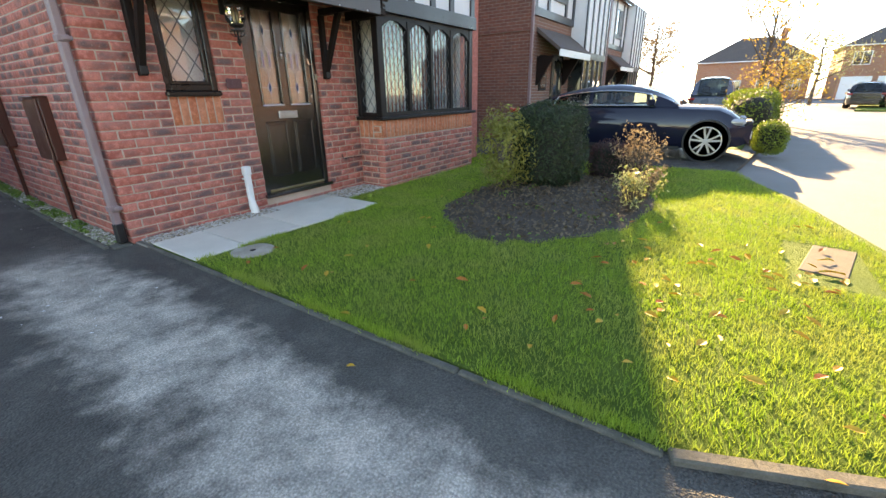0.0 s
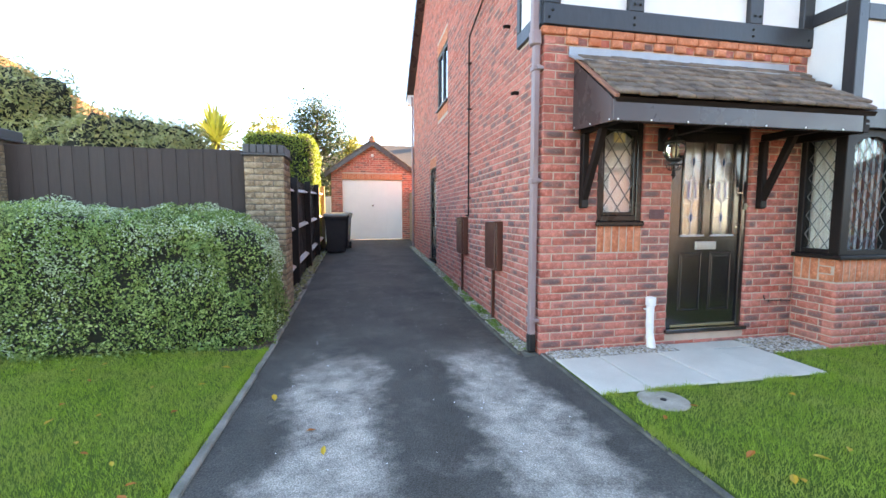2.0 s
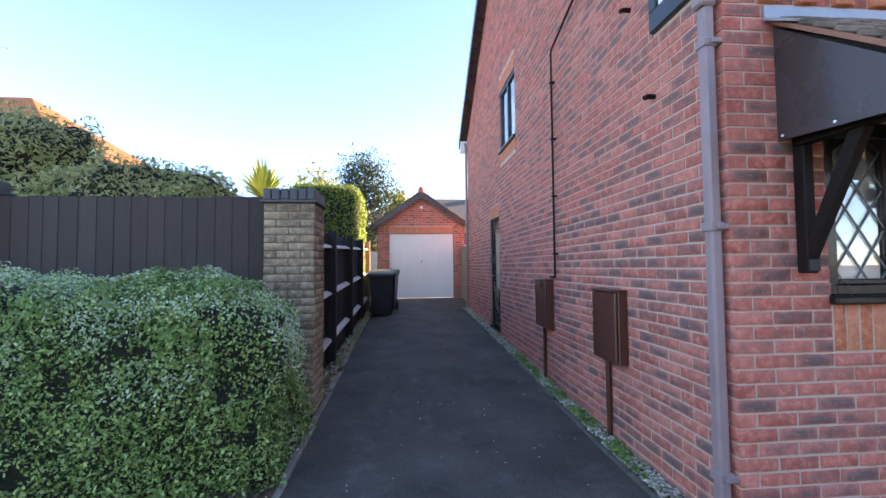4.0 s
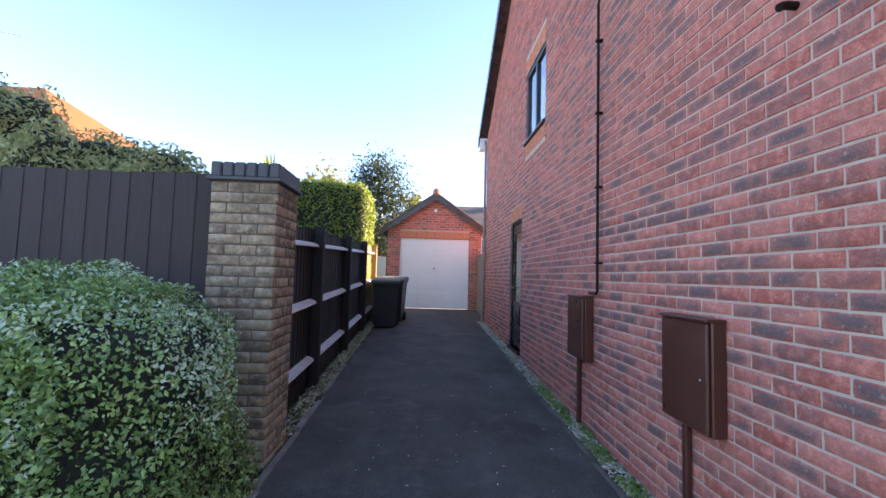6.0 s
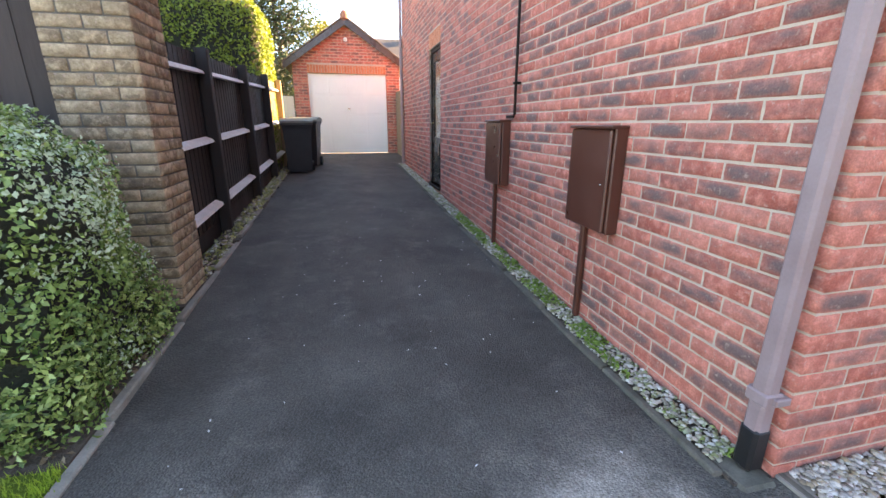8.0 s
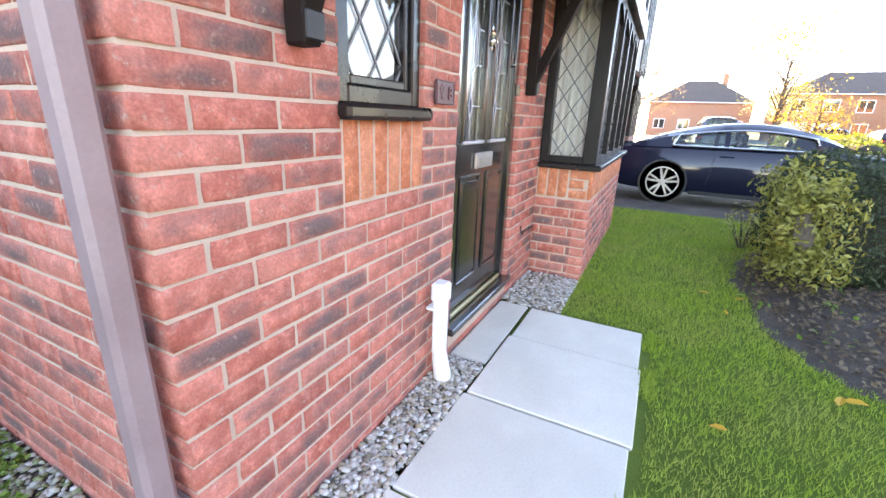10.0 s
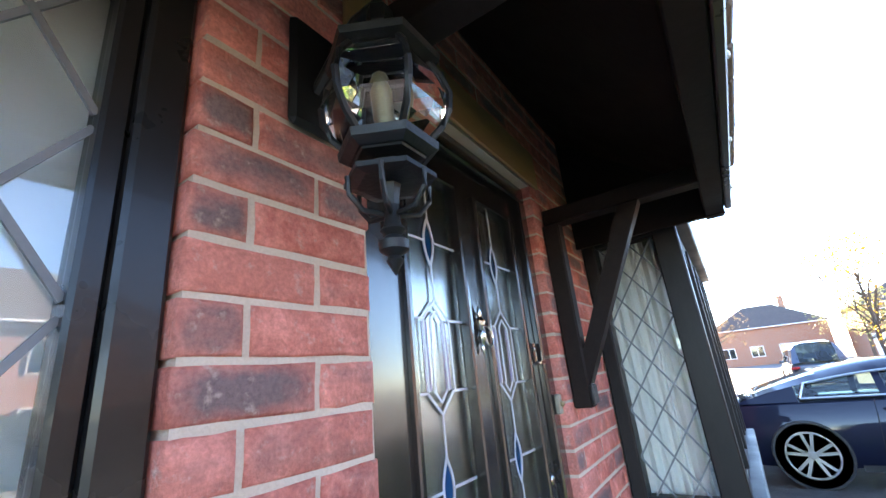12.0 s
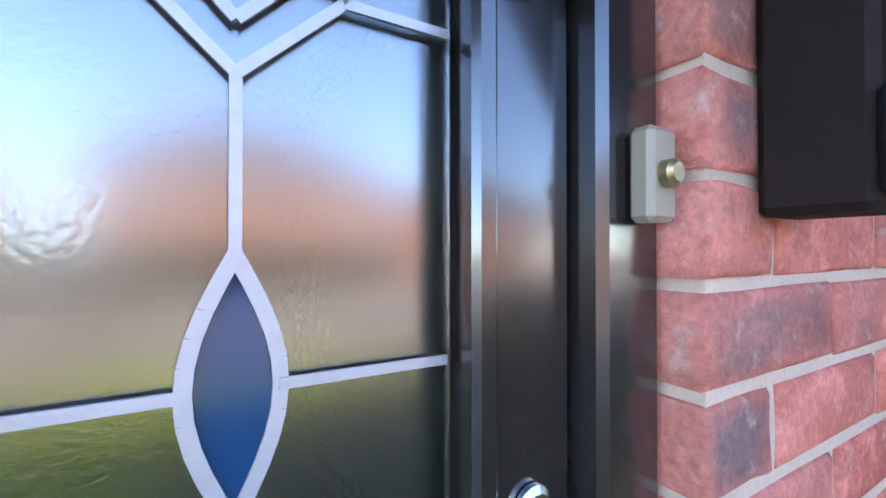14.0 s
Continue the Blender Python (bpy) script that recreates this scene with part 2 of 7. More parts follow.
M_PAINT = surface("dark_blue_car_paint", (0.004, 0.006, 0.020), (0.005, 0.008, 0.025), 0.5, 0.0, scale=2, fine=300, depth=0.0, grain=0.05, rvar=0.03, coat=0.7, spec=0.15)
M_PAINT2 = surface("grey_blue_car_paint", (0.10, 0.14, 0.20), (0.11, 0.15, 0.21), 0.28, 0.4, depth=0.0, grain=0.05, rvar=0.03, coat=1.0)
M_PAINT3 = surface("black_car_paint", (0.012, 0.012, 0.014), (0.016, 0.016, 0.018), 0.25, 0.3, depth=0.0, grain=0.05, rvar=0.03, coat=1.0)
M_TYRE = surface("tyre_rubber", (0.015, 0.015, 0.016), (0.024, 0.024, 0.024), 0.85, fine=90, depth=0.3)
M_ALLOY = surface("alloy_wheel", (0.30, 0.30, 0.31), (0.40, 0.40, 0.41), 0.35, 0.85, depth=0.03, grain=0.1)
M_DARKTRIM = surface("black_trim", (0.010, 0.010, 0.011), (0.016, 0.016, 0.017), 0.5, depth=0.1)
M_HEADLAMP = surface("headlamp_lens", (0.50, 0.53, 0.56), (0.58, 0.60, 0.63), 0.12, 0.4, depth=0.02, grain=0.1, coat=1.0)
M_TAIL = surface("red_lens", (0.35, 0.012, 0.015), (0.42, 0.02, 0.02), 0.15, depth=0.02, grain=0.05, coat=1.0)
M_ROOF_ORANGE = surface("orange_clay_roof", (0.20, 0.064, 0.016), (0.26, 0.095, 0.026), 0.85, scale=2, fine=12, depth=0.6, dist=0.03, grain=0.3)
M_ROOF_DARK = surface("dark_tile_roof", (0.105, 0.080, 0.068), (0.15, 0.115, 0.098), 0.85, scale=2, fine=14, depth=0.6, dist=0.03, grain=0.3)
M_ORANGELEAF = surface("fallen_orange_leaf", (0.60, 0.20, 0.025), (0.50, 0.13, 0.02), 0.6, scale=4, fine=120, depth=0.2, grain=0.2)
M_YELLOWLEAF = surface("fallen_yellow_leaf", (0.62, 0.42, 0.035), (0.66, 0.30, 0.03), 0.6, scale=4, fine=120, depth=0.2, grain=0.2)


def leaf_material(name, a, b, c, rough=0.5, spec=0.5):
    m, nt, bs = tree_of(name)
    g = nt.nodes.new("ShaderNodeNewGeometry")
    big = noise_of(nt, g.outputs["Position"], 2.2, 3)
    col = mix(nt, ramp(nt, g.outputs["Random Per Island"], 0.1, 0.9), a, b)
    col = mix(nt, ramp(nt, big, 0.42, 0.68), col, c)
    nt.links.new(col, bs.inputs["Base Color"])
    bs.inputs["Roughness"].default_value = rough
    bs.inputs["Specular IOR Level"].default_value = spec
    tr = nt.nodes.new("ShaderNodeBsdfTranslucent")
    nt.links.new(col, tr.inputs[0])
    ms = nt.nodes.new("ShaderNodeMixShader")
    ms.inputs[0].default_value = 0.3
    nt.links.new(bs.outputs[0], ms.inputs[1])
    nt.links.new(tr.outputs[0], ms.inputs[2])
    nt.links.new(ms.outputs[0], nt.nodes["Material Output"].inputs[0])
    return m


M_HEDGE = leaf_material("hedge_leaf", (0.050, 0.115, 0.026), (0.48, 0.64, 0.22), (0.24, 0.40, 0.12), 0.27)
M_HEDGE_PALE = leaf_material("hedge_pale_lit_leaf", (0.50, 0.62, 0.40), (0.70, 0.80, 0.58), (0.48, 0.60, 0.36), 0.42)
M_WEED = leaf_material("weed_leaf", (0.10, 0.20, 0.03), (0.26, 0.40, 0.08), (0.17, 0.30, 0.05), 0.5)
# near black: the shade deep between the leaves is put into this colour
M_HEDGE_CORE = surface("hedge_inner_shade", (0.018, 0.022, 0.012), (0.035, 0.035, 0.02), 0.95, scale=9, fine=60, depth=1.0, dist=0.02)
M_LAUREL = leaf_material("shrub_leaf", (0.24, 0.28, 0.09), (0.56, 0.52, 0.23), (0.37, 0.38, 0.15), 0.42)
M_TOPIARY = leaf_material("topiary_leaf", (0.11, 0.17, 0.025), (0.27, 0.35, 0.045), (0.19, 0.26, 0.035), 0.5)
M_DARKLEAF = leaf_material("dark_evergreen_leaf", (0.028, 0.055, 0.022), (0.055, 0.085, 0.035), (0.04, 0.07, 0.03), 0.5)
M_LIMELEAF = leaf_material("yellow_green_leaf", (0.20, 0.22, 0.045), (0.32, 0.30, 0.07), (0.24, 0.24, 0.06), 0.5)
M_GOLDLEAF = leaf_material("autumn_gold_leaf", (0.52, 0.33, 0.04), (0.62, 0.45, 0.08), (0.45, 0.26, 0.04), 0.55)
M_TANLEAF = leaf_material("dry_tan_leaf", (0.26, 0.19, 0.11), (0.34, 0.26, 0.16), (0.22, 0.16, 0.10), 0.7)
M_LITTER = leaf_material("rotting_leaf", (0.10, 0.07, 0.045), (0.30, 0.22, 0.14), (0.15, 0.105, 0.07), 0.8)
M_PURPLELEAF = leaf_material("purple_shrub_leaf", (0.060, 0.030, 0.034), (0.10, 0.05, 0.05), (0.08, 0.04, 0.04), 0.6)
M_PALM = leaf_material("palm_blade", (0.20, 0.25, 0.05), (0.34, 0.36, 0.10), (0.26, 0.30, 0.07), 0.45)
M_GRASS = leaf_material("grass_blade", (0.19, 0.33, 0.035), (0.38, 0.52, 0.075), (0.38, 0.43, 0.095), 0.6, 0.25)
M_LAWN = surface("lawn_turf", (0.10, 0.18, 0.03), (0.19, 0.27, 0.05), 0.95, scale=1.5, fine=140, depth=1.0, dist=0.02, grain=0.5, spec=0.15)


def drive_material():
    """Dark tarmac with coarse chippings, worn pale along two wheel tracks."""
    m, nt, bs = tree_of("drive_tarmac")
    pos = nt.nodes.new("ShaderNodeNewGeometry").outputs["Position"]
    sep = nt.nodes.new("ShaderNodeSeparateXYZ")
    nt.links.new(pos, sep.inputs[0])

    def math_node(op, a, b=None, c=None):
        n = nt.nodes.new("ShaderNodeMath")
        n.operation = op
        for i, v in enumerate((a, b, c)):
            if v is None:
                continue
            if isinstance(v, (int, float)):
                n.inputs[i].default_value = v
            else:
                nt.links.new(v, n.inputs[i])
        return n.outputs[0]

    wob = noise_of(nt, pos, 1.1, 4, 0.65)
    ragged = noise_of(nt, pos, 5.5, 6, 0.7)
    x = math_node("MULTIPLY_ADD", wob, 0.7, math_node("ADD", sep.outputs["X"], -0.35))
    x = math_node("ADD", x, math_node("MULTIPLY_ADD", ragged, 0.5, -0.25))
    d1 = math_node("ABSOLUTE", math_node("ADD", x, 1.83))
    d2 = math_node("ABSOLUTE", math_node("ADD", x, 0.62))
    d = math_node("MINIMUM", d1, d2)
    track = ramp(nt, d, 0.17, 0.38, (1, 1, 1), (0.0, 0.0, 0.0))
    y = math_node("MULTIPLY_ADD", wob, 1.6, math_node("ADD", sep.outputs["Y"], -1.15))
    along = ramp(nt, math_node("MULTIPLY_ADD", y, 0.25, 0.5), 0.36, 0.56, (1, 1, 1), (0, 0, 0))
    patch = ramp(nt, noise_of(nt, pos, 3.2, 9, 0.72), 0.33, 0.60, (0.16, 0.16, 0.16), (1, 1, 1))
    pale = mix(nt, 1.0, mix(nt, 1.0, track, along, "MULTIPLY"), patch, "MULTIPLY")
    vor = node(nt, "ShaderNodeTexVoronoi", Scale=110.0)
    nt.links.new(pos, vor.inputs["Vector"])
    chips = ramp(nt, vor.outputs["Distance"], 0.1, 0.75, (1, 1, 1), (0.35, 0.35, 0.35))
    fine = noise_of(nt, pos, 90, 4, 0.7)
    base = mix(nt, ramp(nt, noise_of(nt, pos, 1.6, 5, 0.6), 0.35, 0.7), (0.105, 0.098, 0.085), (0.200, 0.187, 0.160))
    base = mix(nt, ramp(nt, noise_of(nt, pos, 4.2, 7, 0.72), 0.52, 0.78), base, (0.28, 0.255, 0.225))
    col = mix(nt, pale, base, (0.88, 0.78, 0.66))
    col = mix(nt, 0.55, col, chips, "MULTIPLY")
    col = mix(nt, 0.55, col, ramp(nt, fine, 0.36, 0.64, (0.25, 0.25, 0.25), (1, 1, 1)), "MULTIPLY")
    nt.links.new(col, bs.inputs["Base Color"])
    rr = mix(nt, pale, (0.62, 0.62, 0.62), (0.9, 0.9, 0.9))
    nt.links.new(rr, bs.inputs["Roughness"])
    bs.inputs["Specular IOR Level"].default_value = 0.22
    bump(nt, bs, vor.outputs["Distance"], 0.9, 0.008)
    return m


M_DRIVE = drive_material()


def glass_material(name, tint, rough=0.0, ior=1.5, ripple=0.0, scale=40.0, stretch=None):
    m, nt, bs = tree_of(name)
    bs.inputs["Base Color"].default_value = rgb(tint)
    bs.inputs["Transmission Weight"].default_value = 1.0
    bs.inputs["Roughness"].default_value = rough
    bs.inputs["IOR"].default_value = ior
    if ripple:
        pos = nt.nodes.new("ShaderNodeNewGeometry").outputs["Position"]
        bump(nt, bs, noise_of(nt, pos, scale, 3, 0.6, stretch), ripple, 0.004)
    return m


M_GLASS = glass_material("clear_glass", (0.93, 0.96, 0.95), 0.0, 1.8, 0.04, 3.0)
M_OBSCURE = glass_material("reeded_obscure_glass", (0.80, 0.85, 0.80), 0.14, 2.4, 0.05, 260.0)
M_BLUE = glass_material("blue_stained_glass", (0.006, 0.06, 0.16), 0.12, 1.6)
M_PINK = glass_material("mauve_stained_glass", (0.55, 0.46, 0.62), 0.1, 1.8)
for stained, share in ((M_BLUE, 0.25), (M_PINK, 0.45)):
    stained.node_tree.nodes["Principled BSDF"].inputs["Transmission Weight"].default_value = share
M_ROOMGLASS = glass_material("window_glass", (0.96, 0.98, 0.97), 0.0, 1.5, 0.04, 3.0)


def thin_glass(name, tint):
    """A thin tinted sheet that lets light straight through and mirrors at a slant."""
    m, nt, bs = tree_of(name)
    tr = nt.nodes.new("ShaderNodeBsdfTransparent")
    tr.inputs[0].default_value = rgb(tint)
    gl = nt.nodes.new("ShaderNodeBsdfGlossy")
    gl.inputs["Roughness"].default_value = 0.02
    fr = node(nt, "ShaderNodeFresnel", IOR=1.75)
    ms = nt.nodes.new("ShaderNodeMixShader")
    nt.links.new(fr.outputs[0], ms.inputs[0])
    nt.links.new(tr.outputs[0], ms.inputs[1])
    nt.links.new(gl.outputs[0], ms.inputs[2])
    nt.links.new(ms.outputs[0], nt.nodes["Material Output"].inputs[0])
    return m


M_CARGLASS = thin_glass("car_glass", (0.52, 0.62, 0.58))

# ---- mesh tools ----
class Build:
    """Collects the faces of one mesh."""

    def __init__(self):
        self.v, self.f = [], []

    def add(self, verts, faces, m=None):
        n = len(self.v)
        self.v += [tuple(m @ Vector(p)) if m else tuple(p) for p in verts]
        self.f += [tuple(i + n for i in f) for f in faces]
        return self

    def box(self, a, b, m=None):
        (x0, y0, z0), (x1, y1, z1) = a, b
        vs = [(x, y, z) for z in (z0, z1) for x, y in ((x0, y0), (x1, y0), (x1, y1), (x0, y1))]
        return self.add(vs, [(3, 2, 1, 0), (4, 5, 6, 7), (0, 1, 5, 4), (1, 2, 6, 5), (2, 3, 7, 6), (3, 0, 4, 7)], m)

    def cbox(self, a, b, c=0.004, m=None):
        """A box with chamfered edges."""
        lo, hi = Vector(a), Vector(b)
        c = min(c, *(0.45 * (hi[i] - lo[i]) for i in range(3)))
        bm = bmesh.new()
        bmesh.ops.create_cube(bm, size=1.0)
        for v in bm.verts:
            v.co = Vector([lo[i] + (v.co[i] + 0.5) * (hi[i] - lo[i]) for i in range(3)])
        bmesh.ops.bevel(bm, geom=list(bm.edges), offset=c, segments=1, affect="EDGES")
        self.bm(bm, m)
        return self

    def bm(self, bm, m=None):
        bm.verts.index_update()
        self.add([v.co.copy() for v in bm.verts], [[v.index for v in f.verts] for f in bm.faces], m)
        bm.free()
        return self

    def lathe(self, profile, n=20, m=None, caps=True):
        """Turns (radius, z) pairs round the z axis."""
        vs = [(r * math.cos(2 * math.pi * k / n), r * math.sin(2 * math.pi * k / n), z) for r, z in profile for k in range(n)]
        fs = [(i * n + k, i * n + (k + 1) % n, (i + 1) * n + (k + 1) % n, (i + 1) * n + k) for i in range(len(profile) - 1) for k in range(n)]
        if caps:
            fs += [tuple(range(n - 1, -1, -1)), tuple((len(profile) - 1) * n + k for k in range(n))]
        return self.add(vs, fs, m)

    def tube(self, path, r, n=10, radii=None):
        pts = [Vector(p) for p in path]
        vs, fs = [], []
        for i, p in enumerate(pts):
            d = (pts[min(i + 1, len(pts) - 1)] - pts[max(i - 1, 0)]).normalized()
            up = Vector((0, 0, 1)) if abs(d.z) < 0.95 else Vector((1, 0, 0))
            s = d.cross(up).normalized()
            u = s.cross(d)
            rr = radii[i] if radii else r
            vs += [p + s * rr * math.cos(2 * math.pi * k / n) + u * rr * math.sin(2 * math.pi * k / n) for k in range(n)]
        for i in range(len(pts) - 1):
            fs += [(i * n + k, (i + 1) * n + k, (i + 1) * n + (k + 1) % n, i * n + (k + 1) % n) for k in range(n)]
        fs += [tuple(range(n)), tuple((len(pts) - 1) * n + k for k in range(n - 1, -1, -1))]
        return self.add(vs, fs)

    def prism(self, outline, a, b, axis="x"):
        """Extrudes a closed outline of (u, w) from a to b along an axis: x: (y, z), y: (x, z), z: (x, y)."""
        put = {"x": lambda t, p: (t, p[0], p[1]), "y": lambda t, p: (p[0], t, p[1]), "z": lambda t, p: (p[0], p[1], t)}[axis]
        n = len(outline)
        vs = [put(t, p) for t in (a, b) for p in outline]
        fs = [tuple(range(n)), tuple(range(2 * n - 1, n - 1, -1))] + [(i, n + i, n + (i + 1) % n, (i + 1) % n) for i in range(n)]
        return self.add(vs, fs)

    def bar(self, p, q, w, d, normal=(0, -1, 0)):
        """A flat bar from p to q, w wide and d deep along the normal."""
        p, q, nn = Vector(p), Vector(q), Vector(normal)
        s = (q - p).cross(nn).normalized() * (w / 2)
        o = nn * d
        vs = [p - s, p + s, q + s, q - s, p - s + o, p + s + o, q + s + o, q - s + o]
        return self.add(vs, [(0, 1, 2, 3), (7, 6, 5, 4), (0, 4, 5, 1), (1, 5, 6, 2), (2, 6, 7, 3), (3, 7, 4, 0)])

    def mesh(self, name, mat, smooth=False):
        me = bpy.data.meshes.new(name)
        me.from_pydata([tuple(p) for p in self.v], [], self.f)
        me.materials.append(mat)
        bm = bmesh.new()
        bm.from_mesh(me)
        bmesh.ops.recalc_face_normals(bm, faces=bm.faces)
        bm.to_mesh(me)
        bm.free()
        if smooth:
            me.shade_smooth()
            me.set_sharp_from_angle(angle=radians(35))
        return me


def part(name, b, mat, parent=None, label="", smooth=False):
    ob = new(name, b.mesh(name, mat, smooth))
    ob.parent = parent
    if label:
        ob["label"] = label
    return ob


def thing(name, at, label, category, group="", kind="", rz=0.0):
    ob = new(name)
    ob.empty_display_size = 0.1
    ob.matrix_world = pose(at[0], at[1], at[2], 0, 0, rz)
    return tagged(ob, label, category, group, kind)


def setting(name, b, mat, label="", smooth=False):
    return tagged(part(name, b, mat, None, label, smooth), label, name.split("_")[0], "", "structure")


def raw_mesh(name, verts, faces, mat):
    """A quick mesh from arrays of corners and triangles."""
    me = bpy.data.meshes.new(name)
    me.vertices.add(len(verts))
    me.vertices.foreach_set("co", np.asarray(verts, np.float32).ravel())
    nf, k = faces.shape
    me.loops.add(nf * k)
    me.loops.foreach_set("vertex_index", np.asarray(faces, np.int32).ravel())
    me.polygons.add(nf)
    me.polygons.foreach_set("loop_start", np.arange(0, nf * k, k, dtype=np.int32))
    me.update(calc_edges=True)
    me.materials.append(mat)
    return me


def unit(a):
    return a / np.maximum(1e-9, np.linalg.norm(a, axis=1, keepdims=True))


def leaves(name, pts, nrm, size, mat, parent=None, rng=None, wide=0.5, spread=0.8, label="", droop=0.0):
    """Many small folded leaves at the points, turned roughly along the normals."""
    n = len(pts)
    nn = unit(nrm + rng.normal(0, spread, (n, 3)))
    t = unit(np.cross(nn, rng.normal(0, 1, (n, 3))))
    t[:, 2] -= droop
    t = unit(t)
    s = np.cross(nn, t)
    ln = size * rng.uniform(0.6, 1.35, (n, 1))
    w = ln * wide * rng.uniform(0.8, 1.2, (n, 1))
    base, tip = pts - t * ln * 0.5, pts + t * ln * 0.5
    lift = nn * w * 0.28
    v = np.stack([base, pts + s * w * 0.5 + lift, tip, pts - s * w * 0.5 + lift], 1).reshape(-1, 3)
    i = np.arange(n)[:, None] * 4
    f = np.concatenate([i + np.array([[0, 1, 2]]), i + np.array([[0, 2, 3]])], 0)
    ob = new(name, raw_mesh(name, v, f, mat))
    ob.parent = parent
    if label:
        ob["label"] = label
    return ob


# height of the drive: level by the front door, rising to the garage
def drive_z(y):
    return 0.0 if y < 1.0 else 0.036 * (y - 1.0)


# ---- bricks ----
def face_uv(me):
    """Gives each brick's face the square 0..1, by the order of its twelve corners."""
    idx = np.empty(len(me.loops), np.int32)
    me.loops.foreach_get("vertex_index", idx)
    corner = np.array([(0, 0), (1, 0), (1, 1), (0, 1)] * 3, np.float32)
    me.uv_layers.new(name="UVMap").data.foreach_set("uv", corner[idx % 12].ravel())


def brick_mesh(w, h, d, mat, c=0.004, seed=0):
    """One brick: its face at y = 0, its body behind it, with a worn, uneven arris."""
    rng = random.Random(seed * 7 + int(w * 1000))
    x, z = w / 2, h / 2
    loop = [(-x, -z), (-x * 0.4, -z), (x * 0.45, -z), (x, -z), (x, 0.1 * z), (x, z), (x * 0.35, z), (-x * 0.5, z), (-x, z), (-x, -0.15 * z)]
    n = len(loop)
    worn = [(u + rng.uniform(-0.0014, 0.0014), t + rng.uniform(-0.0014, 0.0014)) for u, t in loop]
    inset = lambda u, t, k: (u - (k if u > 0.6 * x else -k if u < -0.6 * x else 0), t - (k if t > 0.6 * z else -k if t < -0.6 * z else 0))
    v = [(u, d, t) for u, t in loop] + [(u, c * rng.uniform(0.8, 1.5), t) for u, t in worn]
    v += [(q[0], rng.uniform(-0.0008, 0.0008), q[1]) for q in (inset(u, t, c * rng.uniform(0.7, 1.5)) for u, t in worn)]
    f = [tuple(range(2 * n, 3 * n))]
    for r in (0, n):
        f += [(r + i, r + (i + 1) % n, r + n + (i + 1) % n, r + n + i) for i in range(n)]
    me = bpy.data.meshes.new("brick")
    me.from_pydata(v, [], f)
    me.materials.append(mat)
    lay_uv = me.uv_layers.new(name="uv")
    for lp in me.loops:
        co = me.vertices[lp.vertex_index].co
        lay_uv.data[lp.index].uv = (co.x / w + 0.5, co.z / h + 0.5)
    me.shade_smooth()
    me.set_sharp_from_angle(angle=radians(75))
    return me


BRICKS = {}


def lay(parent, frame_m, rects, mat, mat_far, near, depth=0.03, deep=lambda u, w: False, far_name="brickwork", h=0.065, c=0.004):
    """Lays bricks given as (u0, u1, z0, z1); near ones are parts of their own, the rest one joined mesh."""
    rng = random.Random(7)
    far = Build()
    for u0, u1, z0, z1 in rects:
        w, hh = round(u1 - u0, 3), round(z1 - z0, 3)
        d = 0.103 if deep(u0, u1) else depth
        key = (w, hh, d, mat.name, rng.randrange(4))
        jog = rng.uniform(-0.0015, 0.0015)
        m = frame_m @ Matrix.Translation(((u0 + u1) / 2, jog, (z0 + z1) / 2))
        if near((u0 + u1) / 2, (z0 + z1) / 2):
            if key not in BRICKS:
                BRICKS[key] = brick_mesh(w, hh, d, mat, c, key[4])
            ob = new("brick", BRICKS[key])
            ob.parent = parent
            ob.matrix_basis = m
        else:
            x, z = w / 2, hh / 2
            v = [(-x, d, -z), (x, d, -z), (x, d, z), (-x, d, z), (-x, 0.003, -z), (x, 0.003, -z), (x, 0.003, z), (-x, 0.003, z),
                 (-x + c, 0, -z + c), (x - c, 0, -z + c), (x - c, 0, z - c), (-x + c, 0, z - c)]
            far.add(v, [(8, 9, 10, 11)] + [(4 + i, 4 + (i + 1) % 4, 8 + (i + 1) % 4, 8 + i) for i in range(4)] + [(i, (i + 1) % 4, 4 + (i + 1) % 4, 4 + i) for i in range(4)], m)
    if far.v:
        me = bpy.data.meshes.new(far_name)
        me.from_pydata(far.v, [], far.f)
        me.materials.append(mat_far)
        face_uv(me)
        ob = new(far_name, me)
        ob.parent = parent
        tagged(ob, "", "", "", "stuff")


